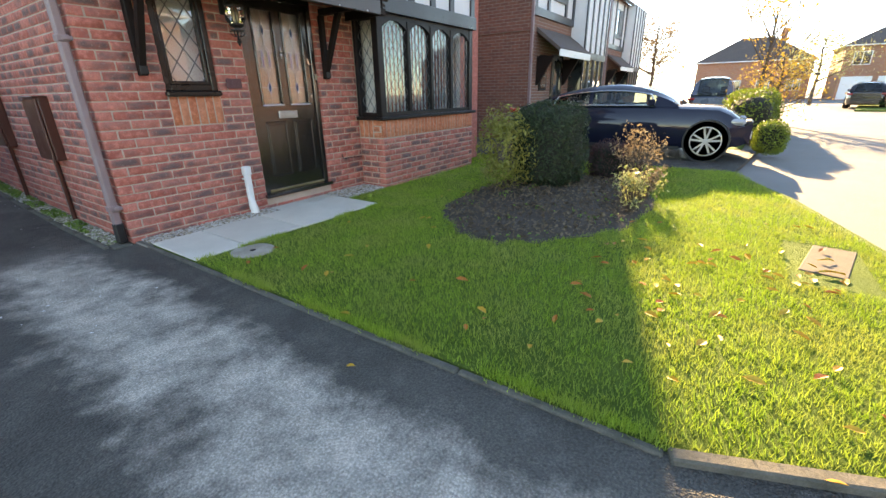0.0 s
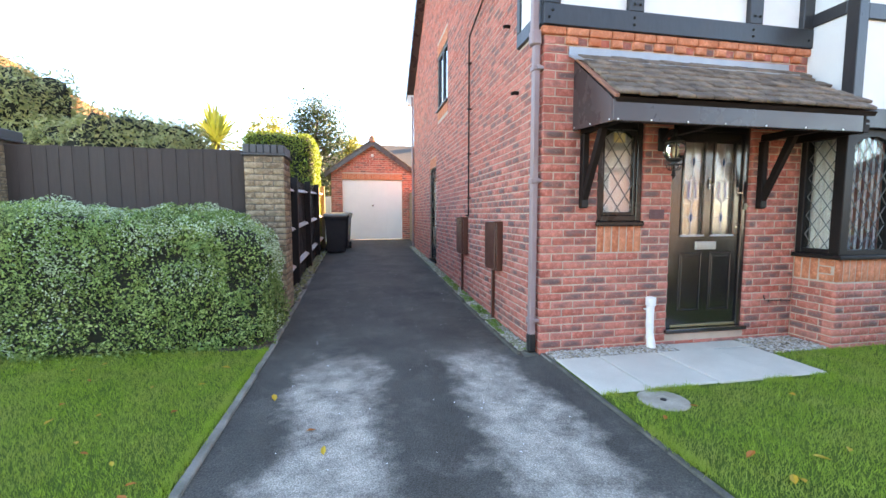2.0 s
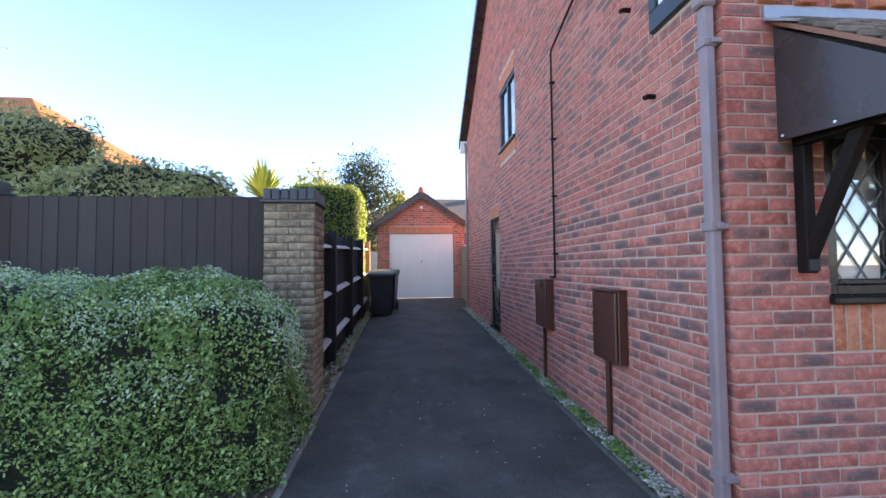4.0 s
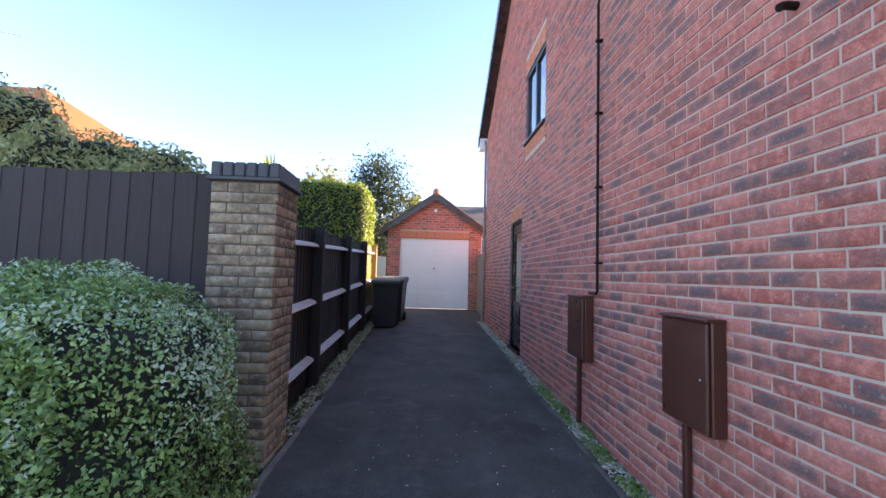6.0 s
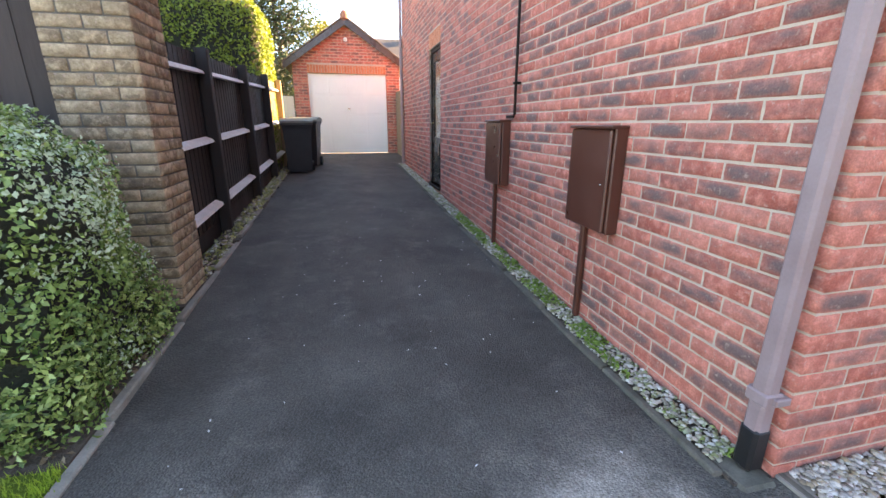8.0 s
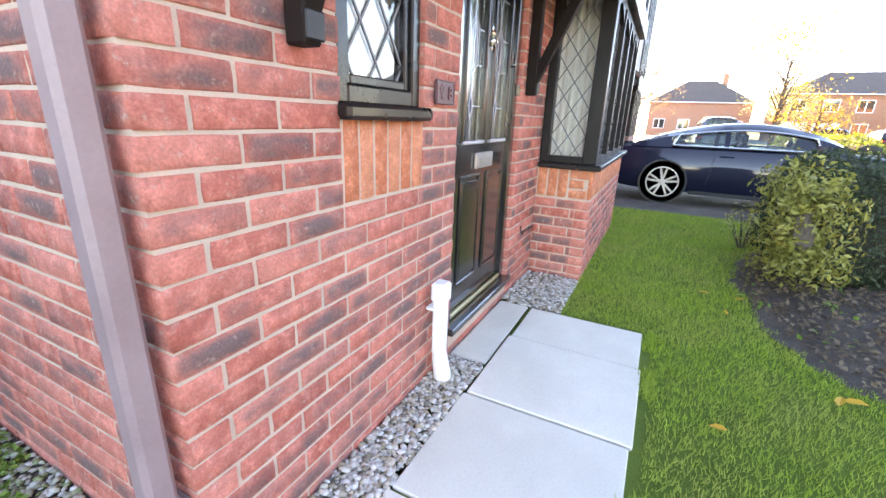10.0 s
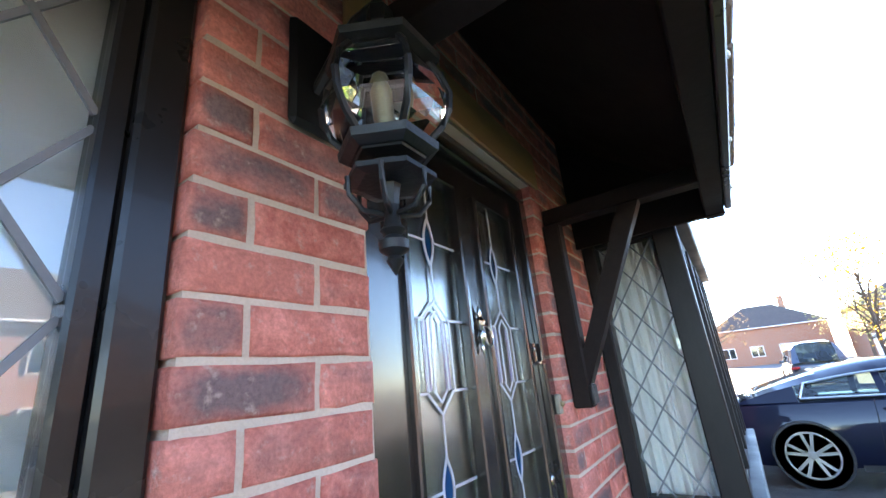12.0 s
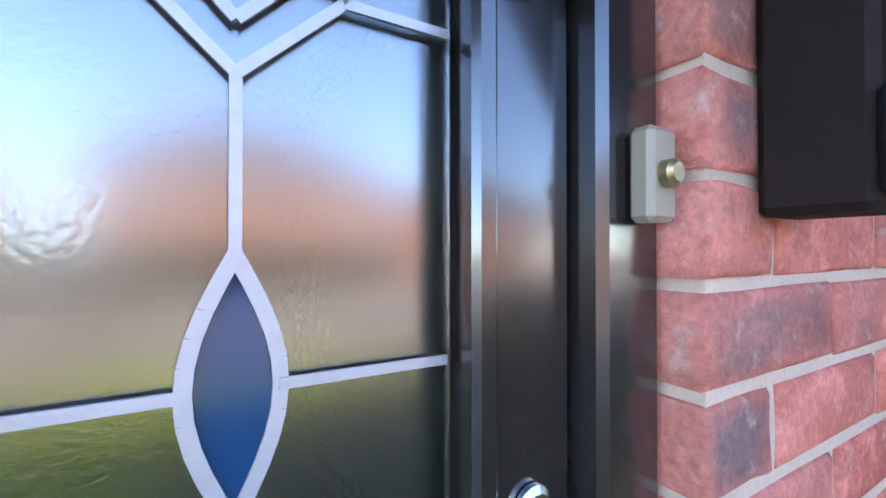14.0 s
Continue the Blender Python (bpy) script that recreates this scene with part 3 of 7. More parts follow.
def courses(u0, u1, z0, z1, holes=(), top=None, off=0.0, pitch=0.225, rise=0.075, joint=0.010):
    """Stretcher bond between u0 and u1, cut at the holes (u0, u1, z0, z1) and under top(u)."""
    out = []
    k = 0
    z = z0
    while z + rise - joint <= z1 + 0.002:
        za, zb = z + joint / 2, z + rise - joint / 2
        u = u0 - (pitch / 2 if k % 2 else 0) + off
        cuts = sorted((a, b) for a, b, c, d in holes if zb > c + 0.004 and za < d - 0.004)
        lead_in = None
        while u < u1:
            ua, ub = u + joint / 2, u + pitch - joint / 2
            spans = [(u0 if ua < u0 + joint else ua, u1 if ub > u1 - joint else ub)]
            if ub <= u0:
                spans = []
            for a, b in cuts:
                nxt = []
                for s, e in spans:
                    if e <= a or s >= b:
                        nxt.append((s, e))
                    else:
                        if s < a:
                            nxt.append((s, a))
                        if e > b:
                            nxt.append((b, e))
                spans = nxt
            for s, e in spans:
                # a sliver at an opening becomes part of the brick next to it
                if lead_in is not None:
                    s, lead_in = lead_in, None
                if e - s < 0.05 and any(abs(e - a) < 1e-6 for a, b in cuts) and out and out[-1][2] == za and abs(out[-1][1] + joint - s) < 0.003:
                    out[-1] = (out[-1][0], e, za, zb)
                    continue
                if e - s < 0.05 and any(abs(s - b) < 1e-6 for a, b in cuts):
                    lead_in = s
                    continue
                if e - s > 0.03 and (top is None or zb < min(top(s), top(e))):
                    out.append((s, e, za, zb))
            u += pitch
        z += rise
        k += 1
    return out


def soldiers(u0, u1, z0, z1, n):
    p = (u1 - u0) / n
    return [(u0 + i * p + 0.005, u0 + (i + 1) * p - 0.005, z0, z1) for i in range(n)]

# ---- ground ----
b = Build()
b.add([(-400, -400, -0.06), (400, -400, -0.06), (400, 400, -0.06), (-400, 400, -0.06)], [(0, 1, 2, 3)])
setting("ground", b, M_ROAD, "worn grey asphalt of the street")
b = Build()
ys = [-9.0, -4.2, -2.5, -1, 0, 1, 3, 5, 7, 9, 11.9]
edge = [(-2.46 - 0.012 * max(0, y + 1)) for y in ys]
for i in range(len(ys) - 1):
    y0, y1 = ys[i], ys[i + 1]
    r0, r1 = (0.06 if y0 > -4.3 else 1.6), 0.06
    zz = [drive_z(y0), drive_z(y1)]
    b.add([(edge[i] - 0.02 if y0 > -9 else -3.4, y0, zz[0] - (0.05 if y0 <= -9 else 0)), (r0, y0, zz[0] - (0.05 if y0 <= -9 else 0)), (r1, y1, zz[1]), (edge[i + 1] - 0.02, y1, zz[1])], [(0, 1, 2, 3)])
b.add([(-3.2, 11.9, drive_z(11.9)), (0.06, 11.9, drive_z(11.9)), (0.06, 12.0, drive_z(11.9)), (-3.2, 12, drive_z(11.9))], [(0, 1, 2, 3)])
b.add([(0.06, 9.0, drive_z(9) - 0.002), (1.2, 9.0, drive_z(9) - 0.002), (1.2, 12, drive_z(12) - 0.002), (0.06, 12, drive_z(12) - 0.002)], [(0, 1, 2, 3)])
setting("drive", b, M_DRIVE, "dark tarmac drive worn pale along the wheel tracks")


def sheet(name, outline, z, mat, label):
    b = Build()
    n = len(outline)
    b.add([(x, y, z) for x, y in outline] + [(x, y, -0.12) for x, y in outline], [tuple(range(n))] + [(i, (i + 1) % n, n + (i + 1) % n, n + i) for i in range(n)])
    return setting(name, b, mat, label)


LAWN_R = [(0.07, -4.2), (0.30, -4.85), (1.2, -5.55), (3.0, -5.32), (4.8, -4.85), (6.35, -4.2), (6.4, 0.4), (2.0, 0.4), (2.0, -0.1), (0.07, -0.1)]
sheet("lawn_front", LAWN_R, 0.012, M_LAWN, "green front lawn strewn with autumn leaves")
sheet("lawn_side", [(-2.52, -4.6), (-2.54, 2.4), (-9, 2.4), (-9, -4.6)], 0.012, M_LAWN, "green side lawn before a hedge")
sheet("lawn_garden", [(-2.72, 2.5), (-3.0, 30), (-40, 30), (-40, 2.5)], 0.05, M_LAWN, "grass garden behind the fence")
sheet("neighbour_drive", [(6.42, -4.25), (9.4, -4.6), (9.4, 4), (6.42, 4)], 0.004, M_DRIVE, "neighbouring tarmac drive under the parked car")
sheet("lawn_neighbour", [(9.45, -4.3), (15.5, -4.6), (15.5, 0.4), (9.45, 0.4)], 0.012, M_LAWN, "neighbouring front lawn")
sheet("lawn_verge", [(30, -24), (60, -24), (60, -14), (30, -9)], 0.02, M_LAWN, "far grass verge")
sheet("pavement_mouth", [(0.33, -4.9), (1.2, -5.58), (3.0, -5.35), (3.0, -6.6), (0.2, -6.6)], 0.0, M_ROAD, "rough pavement at the lawn's edge")

# edging kerbs
def kerb_line(name, stones, label, mat=M_KERB):
    line = setting(name, stones[0], mat, label)
    for stone in stones[1:]:
        part("kerb_stone", stone, mat, line)


kerbs = []
for i in range(14):
    y0 = -4.6 + i * 0.915
    x = -2.47 - 0.012 * max(0, y0 + 1)
    b = Build()
    kerbs.append(b)
    b.cbox((x - 0.05, y0, drive_z(y0) - 0.1), (x, y0 + 0.905, drive_z(y0 + 0.45) + 0.022 + 0.006 * math.sin(i * 2.3)), 0.008)
kerb_line("kerb_side", kerbs, "weathered concrete edging along the drive")
kerbs = []
for i in range(5):
    y0 = -4.2 + i * 0.85
    b = Build()
    kerbs.append(b)
    b.cbox((0.022 + 0.003 * math.sin(i * 5.0), y0, -0.1), (0.062, y0 + 0.84, 0.014 + 0.005 * math.sin(i * 3.1)), 0.007)
b = Build()
kerbs.append(b)
b.cbox((0.0, -4.92, -0.1), (0.06, -4.22, 0.028), 0.008, Matrix.Translation((0.03, -4.2, 0)) @ pose(0, 0, 0, 0, 0, 22) @ Matrix.Translation((-0.03, 4.2, 0)))
for i in range(13):
    y0 = 0.05 + i * 0.72
    b = Build()
    kerbs.append(b)
    b.cbox((-0.20, y0, drive_z(y0) - 0.1), (-0.16, y0 + 0.71, drive_z(y0 + 0.36) + 0.02), 0.006)
kerb_line("kerb_house", kerbs, "mossy concrete edging beside lawn and house", M_KERB_DARK)

# ---- own house ----
HX, HY, EAVES, RIDGE = 6.0, 9.3, 5.05, 8.05
WIN = (0.56, 1.04, 1.22, 2.20)
DOOR = (1.355, 2.268, 0.13, 2.20)
BAY_X0, BAY_X1, BAY_Y = 2.86, 5.10, -0.42


def wall_with_holes(u0, u1, z0, z1, holes, y0, y1):
    """Solid wall in the plane of u and z, from y0 to y1, with rectangular openings through it."""
    b = Build()
    us = sorted({u0, u1, *[h[0] for h in holes], *[h[1] for h in holes]})
    zs = sorted({z0, z1, *[h[2] for h in holes], *[h[3] for h in holes]})
    for i in range(len(us) - 1):
        for j in range(len(zs) - 1):
            cu, cz = (us[i] + us[i + 1]) / 2, (zs[j] + zs[j + 1]) / 2
            if not any(h[0] < cu < h[1] and h[2] < cz < h[3] for h in holes):
                b.box((us[i], y0, zs[j]), (us[i + 1], y1, zs[j + 1]))
    return b


g = 0.005      # depth of the joints
wall_front = setting("wall_front", wall_with_holes(g, BAY_X0 + 0.3, -0.1, 2.98, [(WIN[0] - g, WIN[1] + g, WIN[2], WIN[3]), (DOOR[0] - g, DOOR[1] + g, DOOR[2], DOOR[3])], g, 0.30), M_MORTAR, "red brick front wall with pale mortar joints")
SDOOR = (5.45, 6.28, 0.27, 2.36)       # along y
SWIN = (4.24, 5.30, 3.48, 4.56)
gable = lambda y: EAVES + (RIDGE - EAVES) * (1 - abs(y - HY / 2) / (HY / 2)) - 0.02
b = wall_with_holes(0.30, HY, -0.1, EAVES, [SDOOR, SWIN], g, 0.30)
b.prism([(0.0, EAVES), (HY, EAVES), (HY / 2, RIDGE)], g, 0.30, "y")
b.box((0.02, g, 2.98), (0.30, 0.045, EAVES))
# the wall lies along y: turn the plane round
for i, (x, y, z) in enumerate(b.v):
    b.v[i] = (y, x, z)
wall_side = setting("wall_side", b, M_MORTAR, "tall red brick gable wall beside the drive")
b = Build()
b.box((0.3, HY - 0.3, -0.1), (HX, HY, EAVES))
b.box((HX - 0.3, 0.0, -0.1), (HX, HY - 0.3, EAVES))
b.box((BAY_X1 + 0.02, 0.0, -0.1), (HX - 0.3, 0.3, EAVES))
b.box((BAY_X0 + 0.3, 0.0, 2.4), (BAY_X1 + 0.02, 0.3, 3.0))
setting("wall_rear", b, M_BRICK_ISL, "brick walls round the rest of the house")
# upper front: white panels between dark timbers
b = wall_with_holes(0.05, HX - 0.3, 2.98, EAVES, [(0.96, 2.10, 3.56, 4.6)], 0.01, 0.30)
setting("wall_upper", b, M_WHITE, "white rendered panels of the upper storey")
b = Build()
b.box((0.30, 0.30, 2.45), (HX - 0.3, HY - 0.3, 2.60))
setting("ceiling", b, M_ROOM, "plain ceiling")
b = Build()
b.box((0.30, 0.30, 0.02), (HX - 0.3, HY - 0.3, 0.12))
b.box((BAY_X0 + 0.1, BAY_Y + 0.1, 0.02), (BAY_X1 - 0.1, 0.30, 0.12))
setting("floor", b, M_CARPET, "beige carpet inside the house")
b = Build()
b.box((2.66, 0.30, 0.12), (2.74, 3.6, 2.45))
b.box((0.30, 3.5, 0.12), (HX - 0.3, 3.6, 2.45))
b.box((1.14, 0.30, 0.12), (1.22, 1.6, 2.45))
setting("wall_inside", b, M_ROOM, "cream inner walls")

# roof
b = Build()
o = 0.28
run = HY / 2
sl = (RIDGE - EAVES) / run
for s in (0, 1):
    ya, yb = (-o, run) if s == 0 else (HY + o, run)
    za = EAVES - o * sl + 0.06
    b.add([(-0.19, ya, za), (HX + 0.12, ya, za), (HX + 0.12, yb, RIDGE + 0.08), (-0.19, yb, RIDGE + 0.08),
           (-0.19, ya, za + 0.09), (HX + 0.12, ya, za + 0.09), (HX + 0.12, yb, RIDGE + 0.17), (-0.19, yb, RIDGE + 0.17)],
          [(3, 2, 1, 0), (4, 5, 6, 7), (0, 1, 5, 4), (1, 2, 6, 5), (2, 3, 7, 6), (3, 0, 4, 7)])
setting("roof", b, M_TILE, "brown concrete tiled roof")
b = Build()
for ya, yb in ((-o, run), (HY + o, run)):
    za = EAVES - o * sl
    b.add([(-0.21, ya, za - 0.12), (-0.18, ya, za - 0.12), (-0.18, yb, RIDGE - 0.10), (-0.21, yb, RIDGE - 0.10),
           (-0.21, ya, za + 0.10), (-0.18, ya, za + 0.10), (-0.18, yb, RIDGE + 0.12), (-0.21, yb, RIDGE + 0.12)],
          [(3, 2, 1, 0), (4, 5, 6, 7), (0, 1, 5, 4), (1, 2, 6, 5), (2, 3, 7, 6), (3, 0, 4, 7)])
    b.add([(-0.18, ya, za - 0.10), (0.01, ya, za - 0.10), (0.01, yb, RIDGE - 0.08), (-0.18, yb, RIDGE - 0.08)], [(0, 1, 2, 3)])
setting("trim_verge", b, M_CHEEK, "brown bargeboard under the gable verge")
b = Build()
b.box((-0.18, HY + 0.02, EAVES - 0.42), (0.35, HY + o, EAVES - 0.14))
setting("trim_eaves", b, M_UPVC, "pale boxed end of the eaves")

# dentil band and timber frame of the front
b = Build()
b.cbox((-0.03, -0.045, 2.98), (2.86, 0.02, 3.16), 0.006)
for x0, x1, z0, z1 in ((-0.03, 0.13, 3.16, 5.0), (0.80, 0.95, 3.16, 5.0), (2.10, 2.25, 3.16, 5.0), (2.73, 2.86, 3.16, 5.0), (0.95, 2.10, 3.43, 3.55), (0.95, 2.10, 4.6, 4.72)):
    b.cbox((x0, -0.042, z0), (x1, 0.02, z1), 0.006)
for y0, y1, z0, z1 in ((0.02, 0.62, 3.0, 3.14), (0.54, 0.62, 3.14, 4.7), (0.02, 0.12, 3.14, 5.0), (0.12, 0.54, 4.5, 4.6)):
    b.cbox((-0.03, y0, z0), (0.03, y1, z1), 0.006)
timber = setting("timber_frame", b, M_TIMBER, "dark grey painted timbers bolted on the upper front")
for x, z in ((0.05, 3.10), (0.05, 3.25), (0.85, 3.04), (0.85, 3.22), (0.91, 3.22), (2.14, 3.04), (2.15, 3.23), (2.21, 3.23), (0.02, 3.04), (0.85, 3.10), (2.14, 3.10), (2.8, 3.05)):
    bb = Build().lathe([(0.014, 0), (0.014, 0.006), (0.008, 0.012), (0.002, 0.014)], 8, pose(x, -0.044, z, 90))
    part("bolt", bb, M_IRON, timber)
b = Build()
b.box((-0.012, 0.13, 3.15), (0.002, 0.53, 4.5))
setting("wall_return", b, M_WHITE, "white panel round the corner")

# lower timber of the first floor window
b = Build()
for x0, x1, z0, z1 in ((0.96, 1.02, 3.56, 4.6), (2.04, 2.10, 3.56, 4.6), (1.02, 2.04, 3.56, 3.62), (1.02, 2.04, 4.54, 4.6), (1.5, 1.56, 3.62, 4.54)):
    b.cbox((x0, 0.02, z0), (x1, 0.08, z1), 0.005)
w = setting("window_4", b, M_TIMBER, "dark framed upper window")
p = part("pane", Build().box((1.02, 0.045, 3.62), (2.04, 0.055, 4.54)), M_GLASS, w)
p.visible_shadow = False

# ---- bay ----
bay = Build()
bay.box((BAY_X0 + g, BAY_Y + g, -0.1), (BAY_X1 - g, BAY_Y + 0.11, 0.90))
bay.box((BAY_X0 + g, BAY_Y + 0.11, -0.1), (BAY_X0 + 0.11, g, 0.90))
bay.box((BAY_X1 - 0.11, BAY_Y + 0.11, -0.1), (BAY_X1 - g, g, 0.90))
wall_bay = setting("wall_bay", bay, M_MORTAR, "low red brick wall of the bay window")
b = Build()
b.cbox((BAY_X0 - 0.05, BAY_Y - 0.05, 0.885), (BAY_X1 + 0.05, BAY_Y + 0.12, 0.925), 0.008)
b.cbox((BAY_X0 - 0.05, BAY_Y + 0.12, 0.885), (BAY_X0 + 0.10, 0.0, 0.925), 0.008)
b.cbox((BAY_X1 - 0.10, BAY_Y + 0.12, 0.885), (BAY_X1 + 0.05, 0.0, 0.925), 0.008)
setting("sill_bay", b, M_BAYFRAME, "dark painted sill of the bay window")
window_bay = Build()
z0, z1 = 0.925, 2.12
for x0, x1 in ((BAY_X0, BAY_X0 + 0.10), (BAY_X1 - 0.10, BAY_X1)):
    window_bay.cbox((x0, BAY_Y, z0), (x1, BAY_Y + 0.10, z1), 0.006)
    window_bay.cbox((x0, -0.06, z0), (x1, 0.0, z1), 0.006)
    window_bay.cbox((x0 + 0.01, BAY_Y + 0.1, z0), (x1 - 0.01, -0.06, z0 + 0.05), 0.004)
    window_bay.cbox((x0 + 0.01, BAY_Y + 0.1, z1 - 0.07), (x1 - 0.01, -0.06, z1), 0.004)
window_bay.cbox((BAY_X0 + 0.1, BAY_Y + 0.01, z0), (BAY_X1 - 0.1, BAY_Y + 0.09, z0 + 0.05), 0.004)
window_bay.cbox((BAY_X0 + 0.1, BAY_Y + 0.01, z1 - 0.05), (BAY_X1 - 0.1, BAY_Y + 0.09, z1), 0.004)
pw = (BAY_X1 - BAY_X0 - 0.2) / 4
for i in range(1, 4):
    x = BAY_X0 + 0.1 + i * pw
    window_bay.cbox((x - 0.028, BAY_Y, z0 + 0.05), (x + 0.028, BAY_Y + 0.09, z1 - 0.05), 0.004)
for i in range(4):
    xa, xb = BAY_X0 + 0.1 + i * pw + (0.028 if i else 0), BAY_X0 + 0.1 + (i + 1) * pw - (0.028 if i < 3 else 0)
    top = z1 - 0.05
    for s in (0, 1):
        xs, xe = (xa, (xa + xb) / 2) if s == 0 else (xb, (xa + xb) / 2)
        arc = [(xs, top)] + [(xs + (xe - xs) * k / 6, top - 0.10 * (1 - k / 6) ** 2 - 0.012) for k in range(7)] + [(xe, top)]
        window_bay.prism(arc, BAY_Y + 0.012, BAY_Y + 0.06, "y")
window_1 = setting("window_1", window_bay, M_BAYFRAME, "dark framed bay window with four arched lights")


def lattice(b, x0, x1, z0, z1, y, pitch, w=0.007, d=0.006):
    """Diamond leading between x0 and x1: slim bars, steeper than wide."""
    k = 1.45
    step = pitch
    for s in (1, -1):
        c = -4.0
        while c < 8.0:
            # line z - z0 = s * k * (x - x0) + c
            pts = []
            for x in (x0, x1):
                z = z0 + s * k * (x - x0) + c
                if z0 <= z <= z1:
                    pts.append((x, z))
            for z in (z0, z1):
                x = x0 + (z - z0 - c) / (s * k)
                if x0 < x < x1:
                    pts.append((x, z))
            if len(pts) == 2 and (Vector(pts[0]) - Vector(pts[1])).length > 0.02:
                yy = y if s > 0 else y - 0.002
                b.bar((pts[0][0], yy, pts[0][1]), (pts[1][0], yy, pts[1][1]), w, d)
            c += step * k
    return b


for i in range(4):
    xa, xb = BAY_X0 + 0.1 + i * pw, BAY_X0 + 0.1 + (i + 1) * pw
    p = part("pane", Build().box((xa + 0.01, BAY_Y + 0.045, z0 + 0.05), (xb - 0.01, BAY_Y + 0.053, z1 - 0.05)), M_ROOMGLASS, window_1)
    p.visible_shadow = False
    part("leading", lattice(Build(), xa + 0.03, xb - 0.03, z0 + 0.05, z1 - 0.06, BAY_Y + 0.044, 0.13, 0.0045), M_LEADING, window_1)
for x in (BAY_X0 + 0.05, BAY_X1 - 0.05):
    p = part("pane", Build().box((x - 0.004, BAY_Y + 0.1, z0 + 0.05), (x + 0.004, -0.06, z1 - 0.07)), M_ROOMGLASS, window_1)
    p.visible_shadow = False
lead = lattice(Build(), 0.06, -BAY_Y - 0.10, z0 + 0.05, z1 - 0.07, 0.0, 0.13)
for i, (x, y, z) in enumerate(lead.v):
    lead.v[i] = (BAY_X0 + 0.045 + y, -x, z)
part("leading", lead, M_LEADING, window_1)
# band and panels above the bay
b = Build()
b.cbox((BAY_X0 - 0.03, BAY_Y - 0.05, 2.12), (BAY_X1 + 0.03, BAY_Y + 0.10, 2.30), 0.006)
b.cbox((BAY_X0 - 0.03, BAY_Y + 0.10, 2.12), (BAY_X0 + 0.10, 0.0, 2.30), 0.006)
b.cbox((BAY_X1 - 0.10, BAY_Y + 0.10, 2.12), (BAY_X1 + 0.03, 0.0, 2.30), 0.006)
for x in (BAY_X0 - 0.02, BAY_X0 + 0.62, BAY_X0 + 1.09, BAY_X0 + 1.56, BAY_X1 - 0.10):
    b.cbox((x, BAY_Y - 0.03, 2.30), (x + 0.11, BAY_Y + 0.08, 5.0), 0.006)
b.cbox((BAY_X0 + 0.09, BAY_Y - 0.028, 3.1), (BAY_X1 - 0.1, BAY_Y + 0.08, 3.24), 0.006)
b.cbox((BAY_X0 - 0.022, BAY_Y + 0.08, 3.18), (BAY_X0 + 0.08, 0.0, 3.30), 0.006)
setting("timber_bay", b, M_TIMBER, "dark timbers above the bay window")
b = Build()
b.box((BAY_X0, BAY_Y, 2.30), (BAY_X1, 0.0, 5.0))
setting("wall_bay_upper", b, M_WHITE, "white panels above the bay window")
b = Build()
b.box((BAY_X0 + 0.11, BAY_Y + 0.12, 0.80), (BAY_X1 - 0.11, 0.30, 0.86))
setting("sill_inside", b, M_UPVC, "white window board")

# plaster on the jamb inside the bay
b = Build()
b.box((BAY_X0 + 0.112, -0.012, 0.9), (BAY_X0 + 0.312, 0.004, 2.4))
b.box((BAY_X0 + 0.302, 0.004, 0.9), (BAY_X0 + 0.312, 0.30, 2.4))
setting("wall_jamb", b, M_ROOM, "cream plastered jamb inside the bay")
# vertical blinds in the bay
blind = thing("vertical_blind", (BAY_X0 + 0.12, BAY_Y + 0.21, 0.93), "pale vertical slat blind hanging in the bay window", "blind")
part("headrail", Build().cbox((0.0, -0.02, 1.17), (BAY_X1 - BAY_X0 - 0.24, 0.02, 1.20), 0.004), M_UPVC, blind)
for k in range(25):
    part("slat", Build().cbox((-0.041, -0.0015, 0.02), (0.041, 0.0015, 1.172), 0.0005, pose(0.045 + k * 0.0795, 0, 0, 0, 0, 22)), M_UPVC, blind)
blind = thing("vertical_blind", (BAY_X1 - 0.16, BAY_Y + 0.16, 0.93), "pale narrow slat blind at the bay's far side light", "blind")
for k in range(4):
    part("slat", Build().cbox((-0.0015, -0.041, 0.02), (0.0015, 0.041, 1.172), 0.0005, pose(0, 0.03 + k * 0.075, 0, 0, 0, 12)), M_ROOM, blind)
part("headrail", Build().cbox((-0.02, -0.02, 1.17), (0.02, 0.28, 1.20), 0.004), M_UPVC, blind)
# added cloth that catches the daylight, in place of the bright room behind
curtain = thing("curtain", (BAY_X0 + 0.15, -0.17, 0.935), "pale cream curtain added to brighten the bay's side light", "curtain")
b = Build()
fold = [(0.014 * math.sin(k * 1.5), -0.125 + 0.25 * k / 20) for k in range(21)]
b.prism(fold + [(x + 0.004, y) for x, y in reversed(fold)], 0.0, 1.2, "z")
part("cloth", b, M_ROOM, curtain)

# ---- front door ----
door = setting("door_1", Build().cbox((1.43, 0.055, 0.20), (DOOR[1] - 0.067, 0.098, 1.11), 0.003), M_DOOR, "black gloss panelled front door with leaded stained glass")
b = Build()
LX0, LX1 = 1.43, DOOR[1] - 0.067
GL = ((1.518, 1.768), (1.872, 2.122))
GZ0, GZ1 = 1.11, 2.03
for x0, x1 in ((LX0, GL[0][0]), (GL[0][1], GL[1][0]), (GL[1][1], LX1)):
    b.cbox((x0, 0.055, GZ0), (x1, 0.098, 2.12), 0.003)
for x0, x1 in GL:
    b.box((x0, 0.055, GZ1), (x1, 0.098, 2.12))
part("stiles", b, M_DOOR, door)
